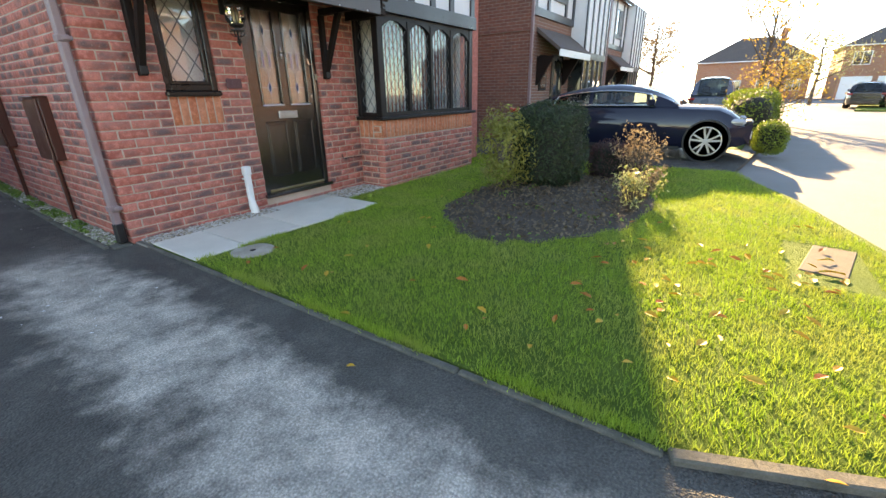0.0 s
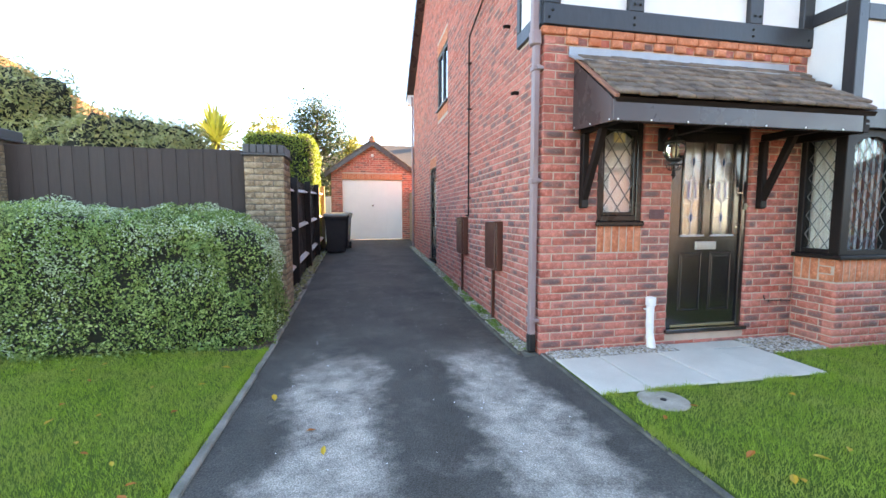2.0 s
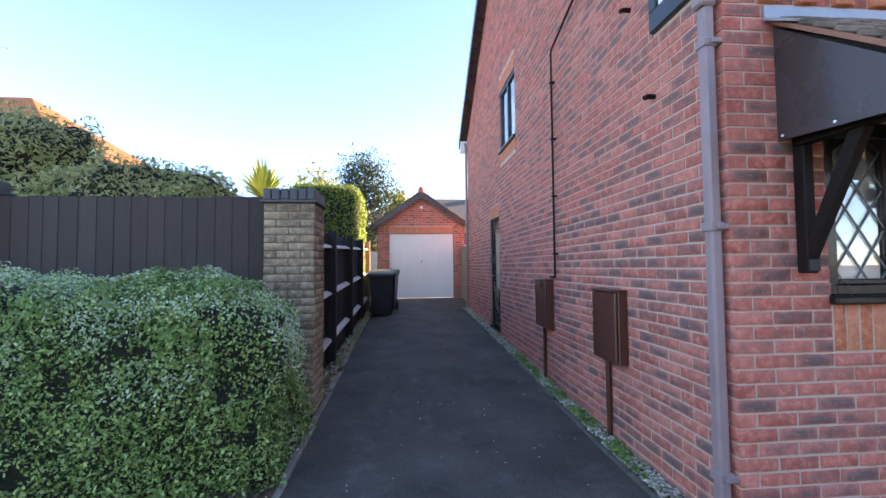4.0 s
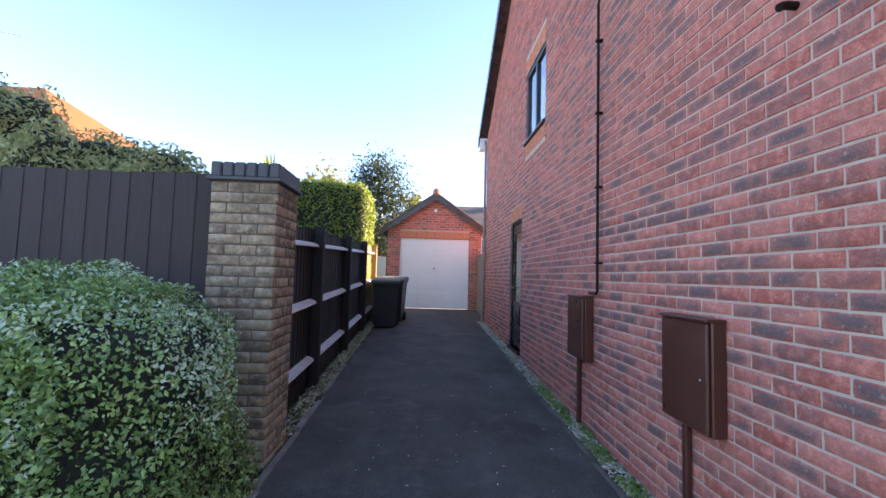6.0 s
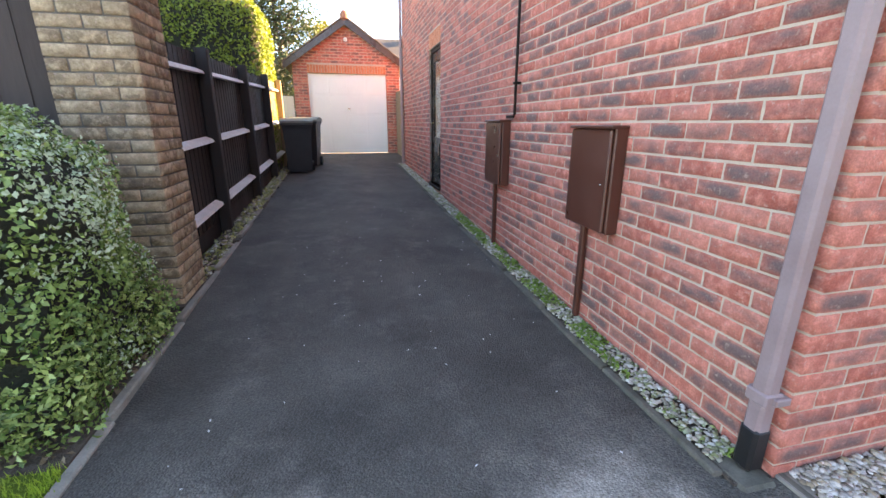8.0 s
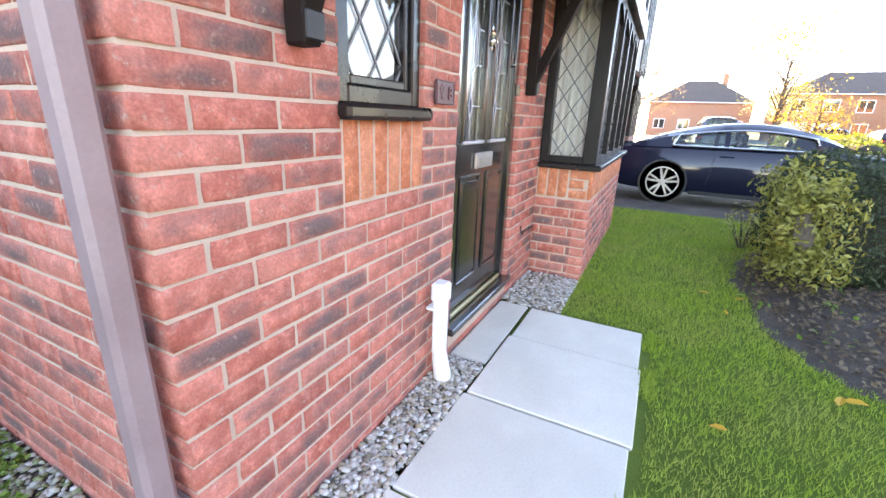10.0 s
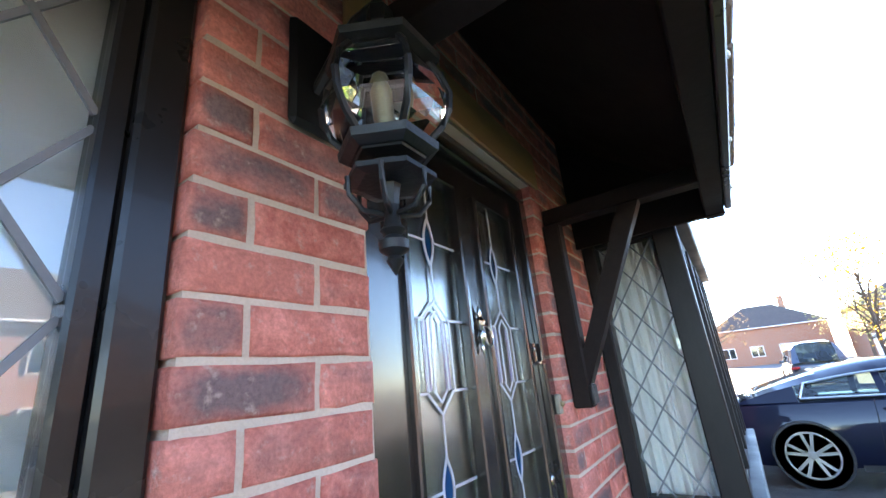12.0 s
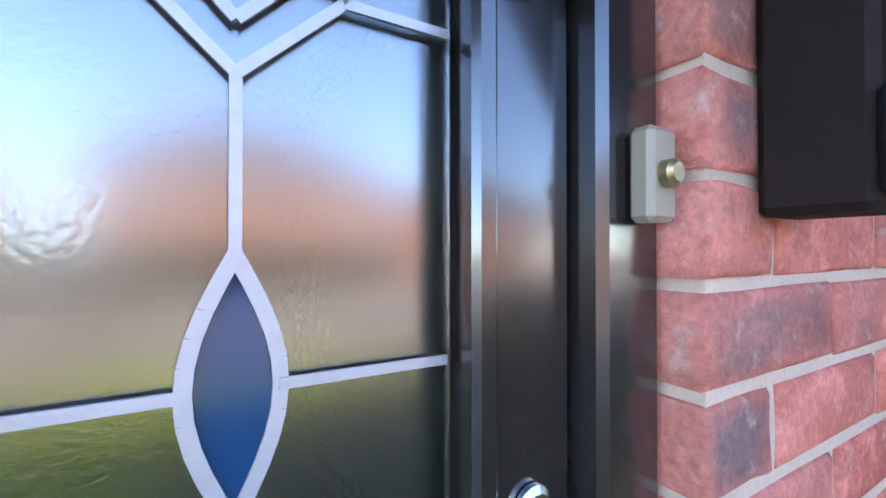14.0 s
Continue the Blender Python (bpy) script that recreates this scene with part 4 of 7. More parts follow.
for x0, x1 in GL:
    b = Build()
    for p, q in (((x0, GZ0), (x0, GZ1)), ((x1, GZ0), (x1, GZ1))):
        b.cbox((p[0] - 0.009, 0.040, GZ0 - 0.01), (p[0] + 0.009, 0.058, GZ1 + 0.01), 0.004)
    b.cbox((x0 + 0.009, 0.040, GZ1 - 0.006), (x1 - 0.009, 0.058, GZ1 + 0.012), 0.004)
    part("glazing_bead", b, M_DOOR, door)
    part("glazing_sill", Build().cbox((x0 - 0.009, 0.036, GZ0 - 0.014), (x1 + 0.009, 0.058, GZ0 + 0.004), 0.004), M_CAME, door, "pale lower glazing bead")
    gl = part("pane", Build().box((x0 + 0.004, 0.076, GZ0), (x1 - 0.004, 0.084, GZ1)), M_OBSCURE, door, "rippled obscure glass")
    gl.visible_shadow = False
    cx, hw = (x0 + x1) / 2, (x1 - x0) / 2 - 0.009
    lead = Build()
    y = 0.075

    def came(*pts, w=0.0058):
        for p, q in zip(pts, pts[1:]):
            yy = y - 0.00012 * (len(lead.v) // 8)
            lead.bar((p[0], yy, p[1]), (q[0], yy, q[1]), w, 0.0022)

    for zc, s in ((1.285, 1), (1.845, -1)):
        eye = [(cx + 0.021 * math.sin(math.pi * k / 10), zc - 0.064 + 0.128 * k / 10) for k in range(11)]
        eye2 = [(2 * cx - u, w) for u, w in eye]
        came(*eye, w=0.0075)
        came(*eye2, w=0.0075)
        came((x0 + 0.009, zc), (cx - 0.02, zc))
        came((cx + 0.02, zc), (x1 - 0.009, zc))
        zf = zc + s * 0.15
        came((cx, zc + s * 0.064), (cx, zf))
        came((cx, zc - s * 0.064), (cx, GZ0 if s > 0 else GZ1))
        zh = zf + s * 0.048
        came((cx, zf), (cx - 0.052, zh))
        came((cx, zf), (cx + 0.052, zh))
        came((cx, zf + s * 0.026), (cx - 0.026, zh + s * 0.004))
        came((cx, zf + s * 0.026), (cx + 0.026, zh + s * 0.004))
        came((x0 + 0.009, zh), (cx - 0.052, zh))
        came((cx + 0.052, zh), (x1 - 0.009, zh))
        blue = Build().prism(eye + eye2[::-1][1:-1], 0.0745, 0.0757, "y")
        part("blue_pane", blue, M_BLUE, door, "deep blue almond of stained glass")
    for sx in (-1, 1):
        for u in (0.026, 0.052):
            came((cx + sx * u, 1.485), (cx + sx * u, 1.645))
        xa, xb = sorted((cx + sx * 0.028, cx + sx * 0.050))
        part("mauve_pane", Build().box((xa, 0.0743, 1.487), (xb, 0.0756, 1.643)), M_PINK, door, "pale mauve strip of bevelled glass")
    part("leading", lead, M_CAME, door)
# moulded lower panels
for x0, x1 in GL:
    for za, zb in ((0.34, 0.93),):
        b = Build()
        b.cbox((x0 + 0.02, 0.046, za + 0.03), (x1 - 0.02, 0.058, zb - 0.03), 0.012)
        part("panel", b, M_DOOR, door)
        for (xa, xb, zc, zd) in ((x0 - 0.005, x1 + 0.005, zb - 0.012, zb + 0.004), (x0 - 0.005, x1 + 0.005, za - 0.004, za + 0.012), (x0 - 0.005, x0 + 0.011, za + 0.012, zb - 0.012), (x1 - 0.011, x1 + 0.005, za + 0.012, zb - 0.012)):
            part("moulding", Build().cbox((xa, 0.044, zc), (xb, 0.058, zd), 0.006), M_DOOR, door)
b = Build()
b.cbox((1.685, 0.038, 0.962), (1.932, 0.056, 1.046), 0.006)
lb = part("letter_plate", b, M_STEEL, door, "brushed steel letter plate")
part("flap", Build().cbox((1.709, 0.031, 0.982), (1.908, 0.040, 1.026), 0.004), M_STEEL, lb)
b = Build().lathe([(0.0015, 0.0), (0.006, 0.012), (0.004, 0.022), (0.011, 0.034), (0.013, 0.048), (0.008, 0.062), (0.014, 0.074), (0.015, 0.086), (0.006, 0.098), (0.008, 0.108), (0.004, 0.122), (0.001, 0.136)], 12, pose(1.820, 0.046, 1.565))
b.tube([(1.820 + 0.022 * math.sin(a), 0.030 - 0.008 * math.sin(a / 2), 1.636 - 0.026 * (1 - math.cos(a))) for a in [2 * math.pi * k / 14 for k in range(15)]], 0.0032, 8)
part("knocker", b, M_CHROME, door, "ornate silvered door knocker", True)
b = Build().prism([(2.158, 1.540), (2.184, 1.540)] + [(2.171 + 0.013 * math.cos(a), 1.585 + 0.016 * math.sin(a)) for a in [math.pi * k / 8 for k in range(9)]], 0.046, 0.056, "y")
b.cbox((2.152, 0.020, 1.531), (2.192, 0.050, 1.540), 0.003)
b.lathe([(0.008, 0), (0.008, 0.004), (0.005, 0.006)], 12, pose(2.171, 0.047, 1.580, 90))
part("latch", b, M_CHROME, door, "silvered latch pull")
b = Build().lathe([(0.014, 0), (0.014, 0.004), (0.010, 0.007)], 14, pose(2.165, 0.054, 1.19, 90))
part("keyhole", b, M_CHROME, door, "round steel keyhole escutcheon", True)
b = Build()
b.cbox((DOOR[0] + 0.003, 0.03, 0.17), (LX0 - 0.003, 0.12, 2.13), 0.006)
b.cbox((LX1 + 0.003, 0.03, 0.17), (DOOR[1] - 0.003, 0.12, 2.13), 0.006)
b.cbox((DOOR[0] + 0.003, 0.03, 2.13), (DOOR[1] - 0.003, 0.12, 2.195), 0.006)
b.cbox((DOOR[0] + 0.003, 0.10, 2.09), (DOOR[1] - 0.003, 0.12, 2.13), 0.003)
part("door_frame", b, M_DOOR, door, "dark brown door frame")
part("threshold", Build().cbox((DOOR[0] - 0.02, -0.03, 0.128), (DOOR[1] + 0.02, 0.12, 0.168), 0.006), M_DOOR, door, "black door sill")
part("weather_bar", Build().cbox((LX0, 0.03, 0.172), (LX1, 0.056, 0.20), 0.006), M_BRASS, door, "dull brass weather bar")
b = Build()
b.box((1.4, 3.40, 0.12), (2.5, 3.45, 2.1))
setting("door_inner", b, M_ROOM, "pale inner door of the hall")

# bell push on the frame
M_BELL = surface("aged_cream_plastic", (0.27, 0.22, 0.16), (0.33, 0.28, 0.21), 0.4, scale=9, fine=120, depth=0.05, grain=0.1)
bell = thing("bell_push", (2.238, 0.028, 1.40), "small beige doorbell push on the door frame", "doorbell")
part("case", Build().cbox((-0.014, -0.018, -0.031), (0.014, 0.0, 0.031), 0.004), M_BELL, bell)
part("button", Build().lathe([(0.009, 0), (0.009, 0.006), (0.006, 0.009)], 12, pose(0.0, -0.018, 0.0, 90)), M_BRASS, bell, "round brassy button", True)

# ---- narrow window ----
b = Build()
wx0, wx1, wz0, wz1 = WIN[0] + 0.003, WIN[1] - 0.003, 1.255, 2.195
b.cbox((wx0, 0.02, wz0), (wx0 + 0.055, 0.10, wz1), 0.006)
b.cbox((wx1 - 0.055, 0.02, wz0), (wx1, 0.10, wz1), 0.006)
b.cbox((wx0 + 0.055, 0.02, wz0), (wx1 - 0.055, 0.10, wz0 + 0.055), 0.006)
b.cbox((wx0 + 0.055, 0.02, wz1 - 0.08), (wx1 - 0.055, 0.10, wz1), 0.006)
b.cbox((wx0 + 0.055, 0.035, wz0 + 0.055), (wx0 + 0.085, 0.09, wz1 - 0.08), 0.005)
b.cbox((wx1 - 0.085, 0.035, wz0 + 0.055), (wx1 - 0.055, 0.09, wz1 - 0.08), 0.005)
b.cbox((wx0 + 0.085, 0.035, wz0 + 0.055), (wx1 - 0.085, 0.09, wz0 + 0.085), 0.005)
for s in (0, 1):
    xs, xe = (wx0 + 0.085, (wx0 + wx1) / 2) if s == 0 else (wx1 - 0.085, (wx0 + wx1) / 2)
    b.prism([(xs, wz1 - 0.08)] + [(xs + (xe - xs) * k / 6, wz1 - 0.08 - 0.07 * (1 - k / 6) ** 2 - 0.004) for k in range(7)] + [(xe, wz1 - 0.08)], 0.04, 0.085, "y")
# net set close and white, so the pane's pale sky reflection is painted in
setting("net_curtain", Build().cbox((WIN[0] + 0.02, 0.112, 1.26), (WIN[1] - 0.02, 0.116, 2.18), 0.001), M_UPVC, "net curtain behind the narrow window, whitened for the sky's reflection")
window_2 = setting("window_2", b, M_BLACK, "narrow black framed window with diamond leading")
p = part("pane", Build().box((wx0 + 0.08, 0.058, wz0 + 0.08), (wx1 - 0.08, 0.066, wz1 - 0.075)), M_GLASS, window_2)
p.visible_shadow = False
part("leading", lattice(Build(), wx0 + 0.085, wx1 - 0.085, wz0 + 0.085, wz1 - 0.08, 0.057, 0.155, 0.0085), M_LEADING, window_2)
part("window_sill", Build().cbox((WIN[0] - 0.015, -0.045, 1.208), (WIN[1] + 0.0, 0.10, 1.255), 0.012), M_BLACK, window_2, "black moulded window sill")
b = Build().cbox((0.745, 0.052, 2.0), (0.865, 0.0565, 2.09), 0.001)
sticker = part("sticker", b, M_STICKER, window_2, "faded yellow warning sticker")
part("emblem", Build().prism([(0.785, 2.035), (0.825, 2.035), (0.805, 2.07)], 0.050, 0.0535, "y"), M_BRASS, sticker)

# ---- number plate ----
plate = thing("number_plate", (1.189, 0.0, 1.32), "maroon cast house number plate with raised 8", "house number")
b = Build().cbox((-0.078, -0.014, -0.046), (0.078, 0.0, 0.046), 0.006)
part("plate", b, M_PLATE, plate)
for a0, b0 in (((-0.078, -0.018, 0.040), (0.078, -0.013, 0.046)), ((-0.078, -0.018, -0.046), (0.078, -0.013, -0.040)), ((-0.078, -0.018, -0.040), (-0.072, -0.013, 0.040)), ((0.072, -0.018, -0.040), (0.078, -0.013, 0.040))):
    part("rim", Build().cbox(a0, b0, 0.002), M_PLATE, plate)
txt = bpy.data.curves.new("digit", "FONT")
txt.body, txt.size, txt.extrude, txt.bevel_depth, txt.align_x = "8", 0.072, 0.003, 0.0012, "CENTER"
t_ob = new("digit", txt)
me = bpy.data.meshes.new_from_object(t_ob.evaluated_get(bpy.context.evaluated_depsgraph_get()))
bpy.data.objects.remove(t_ob)
me.materials.clear()
me.materials.append(M_PLATE)
d = new("digit", me)
d.parent = plate
d.matrix_basis = pose(0.036, -0.016, -0.025, 90)
b = Build()
for k in range(5):
    a = 2 * math.pi * k / 5 + 0.4
    b.lathe([(0.003, 0), (0.009, 0.002), (0.006, 0.005)], 8, Matrix.Translation((-0.034 + 0.013 * math.cos(a), -0.013, 0.012 + 0.013 * math.sin(a))) @ pose(0, 0, 0, 90))
b.bar((-0.034, -0.013, 0.0), (-0.040, -0.013, -0.028), 0.005, 0.004)
b.bar((-0.038, -0.013, -0.012), (-0.018, -0.013, -0.024), 0.006, 0.004)
part("ornament", b, M_PLATE, plate)

# ---- wall lantern ----
lamp = thing("wall_lantern", (1.225, -0.165, 1.64), "black cast wall lantern with clear curved panes", "wall lamp")
b = Build().cbox((-0.055, 0.145, 0.28), (0.055, 0.165, 0.50), 0.02)
part("backplate", b, M_IRON, lamp)
part("arm", Build().tube([(0, 0.15, 0.36), (0, 0.11, 0.40), (0, 0.05, 0.45), (0, 0.0, 0.452)], 0.014, 10), M_IRON, lamp, "", True)
part("finial", Build().lathe([(0.0008, 0), (0.006, 0.010), (0.012, 0.020), (0.008, 0.026), (0.020, 0.034), (0.021, 0.046), (0.010, 0.055), (0.018, 0.062), (0.012, 0.070), (0.009, 0.10)], 18), M_IRON, lamp, "", True)
part("base_cup", Build().lathe([(0.010, 0.10), (0.014, 0.125), (0.018, 0.14), (0.022, 0.16), (0.052, 0.165), (0.056, 0.170)], 6), M_IRON, lamp)
b = Build()
for k in range(6):
    a = math.pi / 3 * k + math.pi / 6
    c, s = math.cos(a), math.sin(a)
    b.tube([(0.012 * c, 0.012 * s, 0.085), (0.04 * c, 0.04 * s, 0.088), (0.058 * c, 0.058 * s, 0.11), (0.060 * c, 0.060 * s, 0.135)], 0.004, 6)
    part("scroll", b, M_IRON, lamp, "", True)
    b = Build()
part("lower_ring", Build().lathe([(0.048, 0.130), (0.066, 0.133), (0.066, 0.140), (0.048, 0.142)], 6), M_IRON, lamp)
part("neck", Build().lathe([(0.028, 0.142), (0.028, 0.166)], 6), M_IRON, lamp)
part("collar", Build().lathe([(0.058, 0.168), (0.072, 0.176), (0.074, 0.188), (0.064, 0.194)], 6), M_IRON, lamp)
prof = [(0.062, 0.194), (0.080, 0.212), (0.094, 0.240), (0.097, 0.268), (0.088, 0.302), (0.070, 0.328)]
b = Build()
for k in range(6):
    a = math.pi / 3 * k
    b.tube([(r * math.cos(a), r * math.sin(a), z) for r, z in prof], 0.0055, 6)
    part("rib", b, M_IRON, lamp, "", True)
    b = Build()
gl = part("panes", Build().lathe([(r * 0.95, z) for r, z in prof], 6, caps=False), M_ROOMGLASS, lamp, "clear curved glass panes")
gl.visible_shadow = False
part("roof", Build().lathe([(0.070, 0.326), (0.088, 0.330), (0.090, 0.342), (0.060, 0.366), (0.030, 0.386), (0.018, 0.396), (0.022, 0.41), (0.022, 0.44), (0.012, 0.456), (0.003, 0.462)], 6), M_IRON, lamp)
part("bulb", Build().lathe([(0.010, 0.20), (0.010, 0.225), (0.015, 0.24), (0.016, 0.275), (0.010, 0.292), (0.003, 0.297)], 14), M_BRASS, lamp, "amber bulb", True)

# ---- canopy ----
canopy = thing("canopy", (1.46, -0.3, 2.05), "tiled pitched canopy over the front door with brown cladding", "door canopy")
CX0, CX1, CY = 0.29, 2.66, -0.63
inv = canopy.matrix_world.inverted()


def cpart(name, b, mat, label="", smooth=False):
    for i, p in enumerate(b.v):
        b.v[i] = tuple(inv @ Vector(p))
    return part(name, b, mat, canopy, label, smooth)


cpart("fascia", Build().cbox((CX0, CY, 2.04), (CX1 + 0.06, CY + 0.022, 2.205), 0.004), M_CHEEK)
for i, x in enumerate((0.33, 0.62, 0.95, 1.3, 1.7, 2.1, 2.5)):
    cpart("screw", Build().lathe([(0.008, 0), (0.008, 0.003), (0.004, 0.006)], 8, pose(x, CY - 0.001, 2.052, 90)), M_UPVC)
b = Build()
b.prism([(CY + 0.022, 2.04), (0.0, 2.08), (0.0, 2.70), (CY + 0.022, 2.215)], CX0, CX0 + 0.02, "x")
cpart("cheek", b, M_CHEEK, "brown side cladding")
for y, z in ((-0.03, 2.10), (-0.30, 2.08), (-0.58, 2.058)):
    cpart("screw", Build().lathe([(0.008, 0), (0.008, 0.003), (0.004, 0.006)], 8, pose(CX0 - 0.0005, y, z, 0, -90)), M_UPVC)
b = Build()
b.prism([(CY + 0.022, 2.04), (-0.003, 2.04), (-0.003, 2.68), (CY + 0.022, 2.20)], BAY_X0 - 0.10, BAY_X0 - 0.08, "x")
cpart("cheek", b, M_BROWN, "dark end board beside the bay")
cpart("lintel_board", Build().cbox((1.30, -0.014, 2.20), (2.33, -0.001, 2.36), 0.004), M_LINTEL, "stained brown board over the door")
cpart("soffit", Build().prism([(CY + 0.03, 2.13), (-0.003, 2.62), (-0.003, 2.645), (CY + 0.03, 2.155)], CX0 + 0.021, BAY_X0 - 0.03, "x"), M_BROWN)
for x in (0.40, 1.28, 2.38):
    cpart("joist", Build().cbox((x - 0.035, CY + 0.03, 2.05), (x + 0.035, -0.003, 2.114), 0.004), M_BROWN)
cpart("front_beam", Build().cbox((CX0 + 0.02, CY + 0.024, 2.045), (BAY_X0 - 0.03, CY + 0.09, 2.114), 0.004), M_BROWN)
b = Build()
b.prism([(CY - 0.02, 2.215), (0.0, 2.70), (0.0, 2.66), (CY, 2.18)], CX0 + 0.02, BAY_X0 - 0.02, "x")
cpart("roof_deck", b, M_BROWN)
b = Build()
b.prism([(CY - 0.035, 2.205), (0.0, 2.72), (0.0, 2.745), (CY - 0.045, 2.225)], CX0 - 0.012, CX0 + 0.022, "x")
cpart("verge", b, M_TERRACOTTA, "mortared terracotta verge")
slope = math.atan2(0.50, 0.64)
rows = 7
for r in range(rows):
    for i in range(16):
        half = r % 2 and i == 0
        wdt = 0.165
        x = CX0 + 0.02 + i * wdt - (wdt / 2 if r % 2 and i else 0)
        if x + wdt > BAY_X0 + 0.05 - 0.12 * (r / rows):
            continue
        f = r / rows
        y, z = CY - 0.05 + 0.66 * f, 2.222 + 0.515 * f
        key = ("tile", half)
        if key not in BRICKS:
            bm_ = Build().cbox((0.001, 0, 0), ((wdt / 2 if half else wdt) - 0.005, 0.135, 0.030), 0.008)
            BRICKS[key] = bm_.mesh("tile", M_TILE)
        ob = new("tile", BRICKS[key])
        ob.parent = canopy
        rr = random.Random(r * 31 + i)
        ob.matrix_basis = inv @ pose(x, y, z + rr.uniform(-0.004, 0.005), math.degrees(slope) - 7 + rr.uniform(-1.8, 1.8), rr.uniform(-1.2, 1.2), rr.uniform(-1.0, 1.0))
b = Build()
b.prism([(-0.13, 2.66), (-0.004, 2.735), (-0.004, 2.815), (-0.014, 2.815), (-0.016, 2.745), (-0.135, 2.672)], CX0 - 0.06, 1.62, "x")
b.prism([(-0.128, 2.664), (-0.002, 2.739), (-0.002, 2.812), (-0.012, 2.812), (-0.014, 2.749), (-0.133, 2.676)], 1.60, 2.62, "x")
cpart("flashing", b, M_LEAD, "grey lead flashing")
for x in (0.40, 2.36):
    br = Build()
    br.cbox((x - 0.034, -0.065, 1.375), (x + 0.026, -0.001, 2.045), 0.006)
    cpart("post", br, M_BROWN)
    br = Build()
    br.prism([(-0.065, 1.44), (-0.065, 1.56), (-0.285, 2.045), (-0.355, 2.045)], x - 0.028, x + 0.022, "x")
    cpart("brace", br, M_BROWN)
    cpart("metal_foot", Build().cbox((x - 0.036, -0.075, 1.385), (x + 0.028, -0.064, 1.45), 0.004), M_IRON)

# ---- pipes and boxes on the walls ----
dp = thing("downpipe", (-0.055, 0.055, 0.0), "faded brown square downpipe at the house corner", "drainpipe")
part("pipe", Build().cbox((-0.032, -0.032, 0.16), (0.032, 0.032, 2.86), 0.012), M_DOWNPIPE, dp, "", True)
part("upper_pipe", Build().cbox((-0.055, -0.045, 2.92), (0.010, 0.02, 4.9), 0.010), M_DOWNPIPE, dp, "", True)
part("offset", Build().cbox((-0.060, -0.05, 2.82), (0.036, 0.040, 2.95), 0.014), M_DOWNPIPE, dp)
part("shoe", Build().cbox((-0.036, -0.036, 0.02), (0.036, 0.036, 0.20), 0.012), M_DARKTRIM, dp, "dark pipe foot")
for z in (0.30, 1.6, 2.6):
    c = Build().cbox((-0.040, -0.040, z), (0.040, 0.040, z + 0.05), 0.006)
    c.cbox((-0.010, -0.055, z + 0.01), (0.054, 0.055, z + 0.04), 0.004)
    part("clip", c, M_DOWNPIPE, dp)
part("gully", Build().cbox((-0.10, -0.09, -0.05), (0.050, 0.09, 0.012), 0.012), M_KERB_DARK, dp, "small concrete gully")

for y, z, w, h, lab in ((1.045, 0.655, 0.41, 0.575, "large brown plastic meter box on the brick wall"), (2.66, 0.70, 0.40, 0.57, "brown plastic meter box further along the wall")):
    mb = thing("meter_box", (-0.001, y, z), lab, "meter box", "meter boxes")
    part("body", Build().cbox((-0.075, 0.0, 0.0), (0.0, w, h), 0.006), M_BOX, mb)
    part("door", Build().cbox((-0.098, 0.012, 0.006), (-0.076, w - 0.005, h - 0.016), 0.008), M_BOX, mb)
    part("lid", Build().cbox((-0.108, -0.006, h - 0.012), (0.0, w + 0.006, h + 0.006), 0.005), M_BOX, mb)
    part("lock", Build().lathe([(0.007, 0), (0.007, 0.004), (0.003, 0.006)], 10, pose(-0.098, 0.055, h * 0.47, 0, -90)), M_CHROME, mb)
    part("conduit", Build().cbox((-0.040, w * 0.66, -z - 0.02 + drive_z(y)), (-0.004, w * 0.66 + 0.042, 0.0), 0.008), M_BOX, mb)

vp = thing("wall_cable_pipe", (-0.04, 2.50, 1.30), "thin dark pipe running up the gable wall", "pipe")
part("pipe", Build().tube([(0, 0.16, 0.0), (0, 0.02, 0.0), (0, 0, 0.02), (0, 0, 1.3), (0, 0, 2.54), (0, -0.02, 2.58), (0, -0.75, 2.78)], 0.012, 10), M_BROWN, vp, "", True)
for z in (0.25, 0.9, 1.55, 2.2):
    part("clip", Build().cbox((-0.022, -0.022, z), (0.038, 0.022, z + 0.02), 0.004), M_BROWN, vp)
for y, z in ((0.62, 2.57), (2.84, 4.95), (0.9, 3.35)):
    ov = thing("overflow_pipe", (0.0, y, z), "short brown overflow pipe stub in the wall", "pipe", "overflow stubs")
    part("stub", Build().tube([(0.02, 0, 0), (-0.05, 0, 0), (-0.075, 0, -0.012)], 0.018, 10), M_BROWN, ov, "", True)
rp = thing("rear_downpipe", (-0.05, 9.22, drive_z(9.2)), "grey downpipe at the rear corner", "drainpipe")
part("pipe", Build().tube([(0, 0, 0), (0, 0, 4.35), (0.0, 0.12, 4.55)], 0.034, 10), M_DOWNPIPE, rp, "", True)

wp = thing("white_waste_pipe", (1.125, -0.06, 0.0), "white plastic pipe stub standing by the wall", "pipe")
part("pipe", Build().cbox((-0.029, -0.029, 0.16), (0.029, 0.029, 0.445), 0.009), M_UPVC, wp, "", True)
part("cap", Build().cbox((-0.038, -0.036, 0.43), (0.038, 0.036, 0.522), 0.010), M_UPVC, wp, "", True)
part("foot", Build().tube([(0, 0, 0.20), (0.0, -0.006, 0.13), (0.010, -0.014, 0.06), (0.016, -0.02, -0.03)], 0.04, 14, [0.032, 0.038, 0.042, 0.042]), M_UPVC, wp, "", True)
part("bracket", Build().cbox((-0.035, -0.01, 0.385), (0.035, 0.06, 0.40), 0.004), M_UPVC, wp)

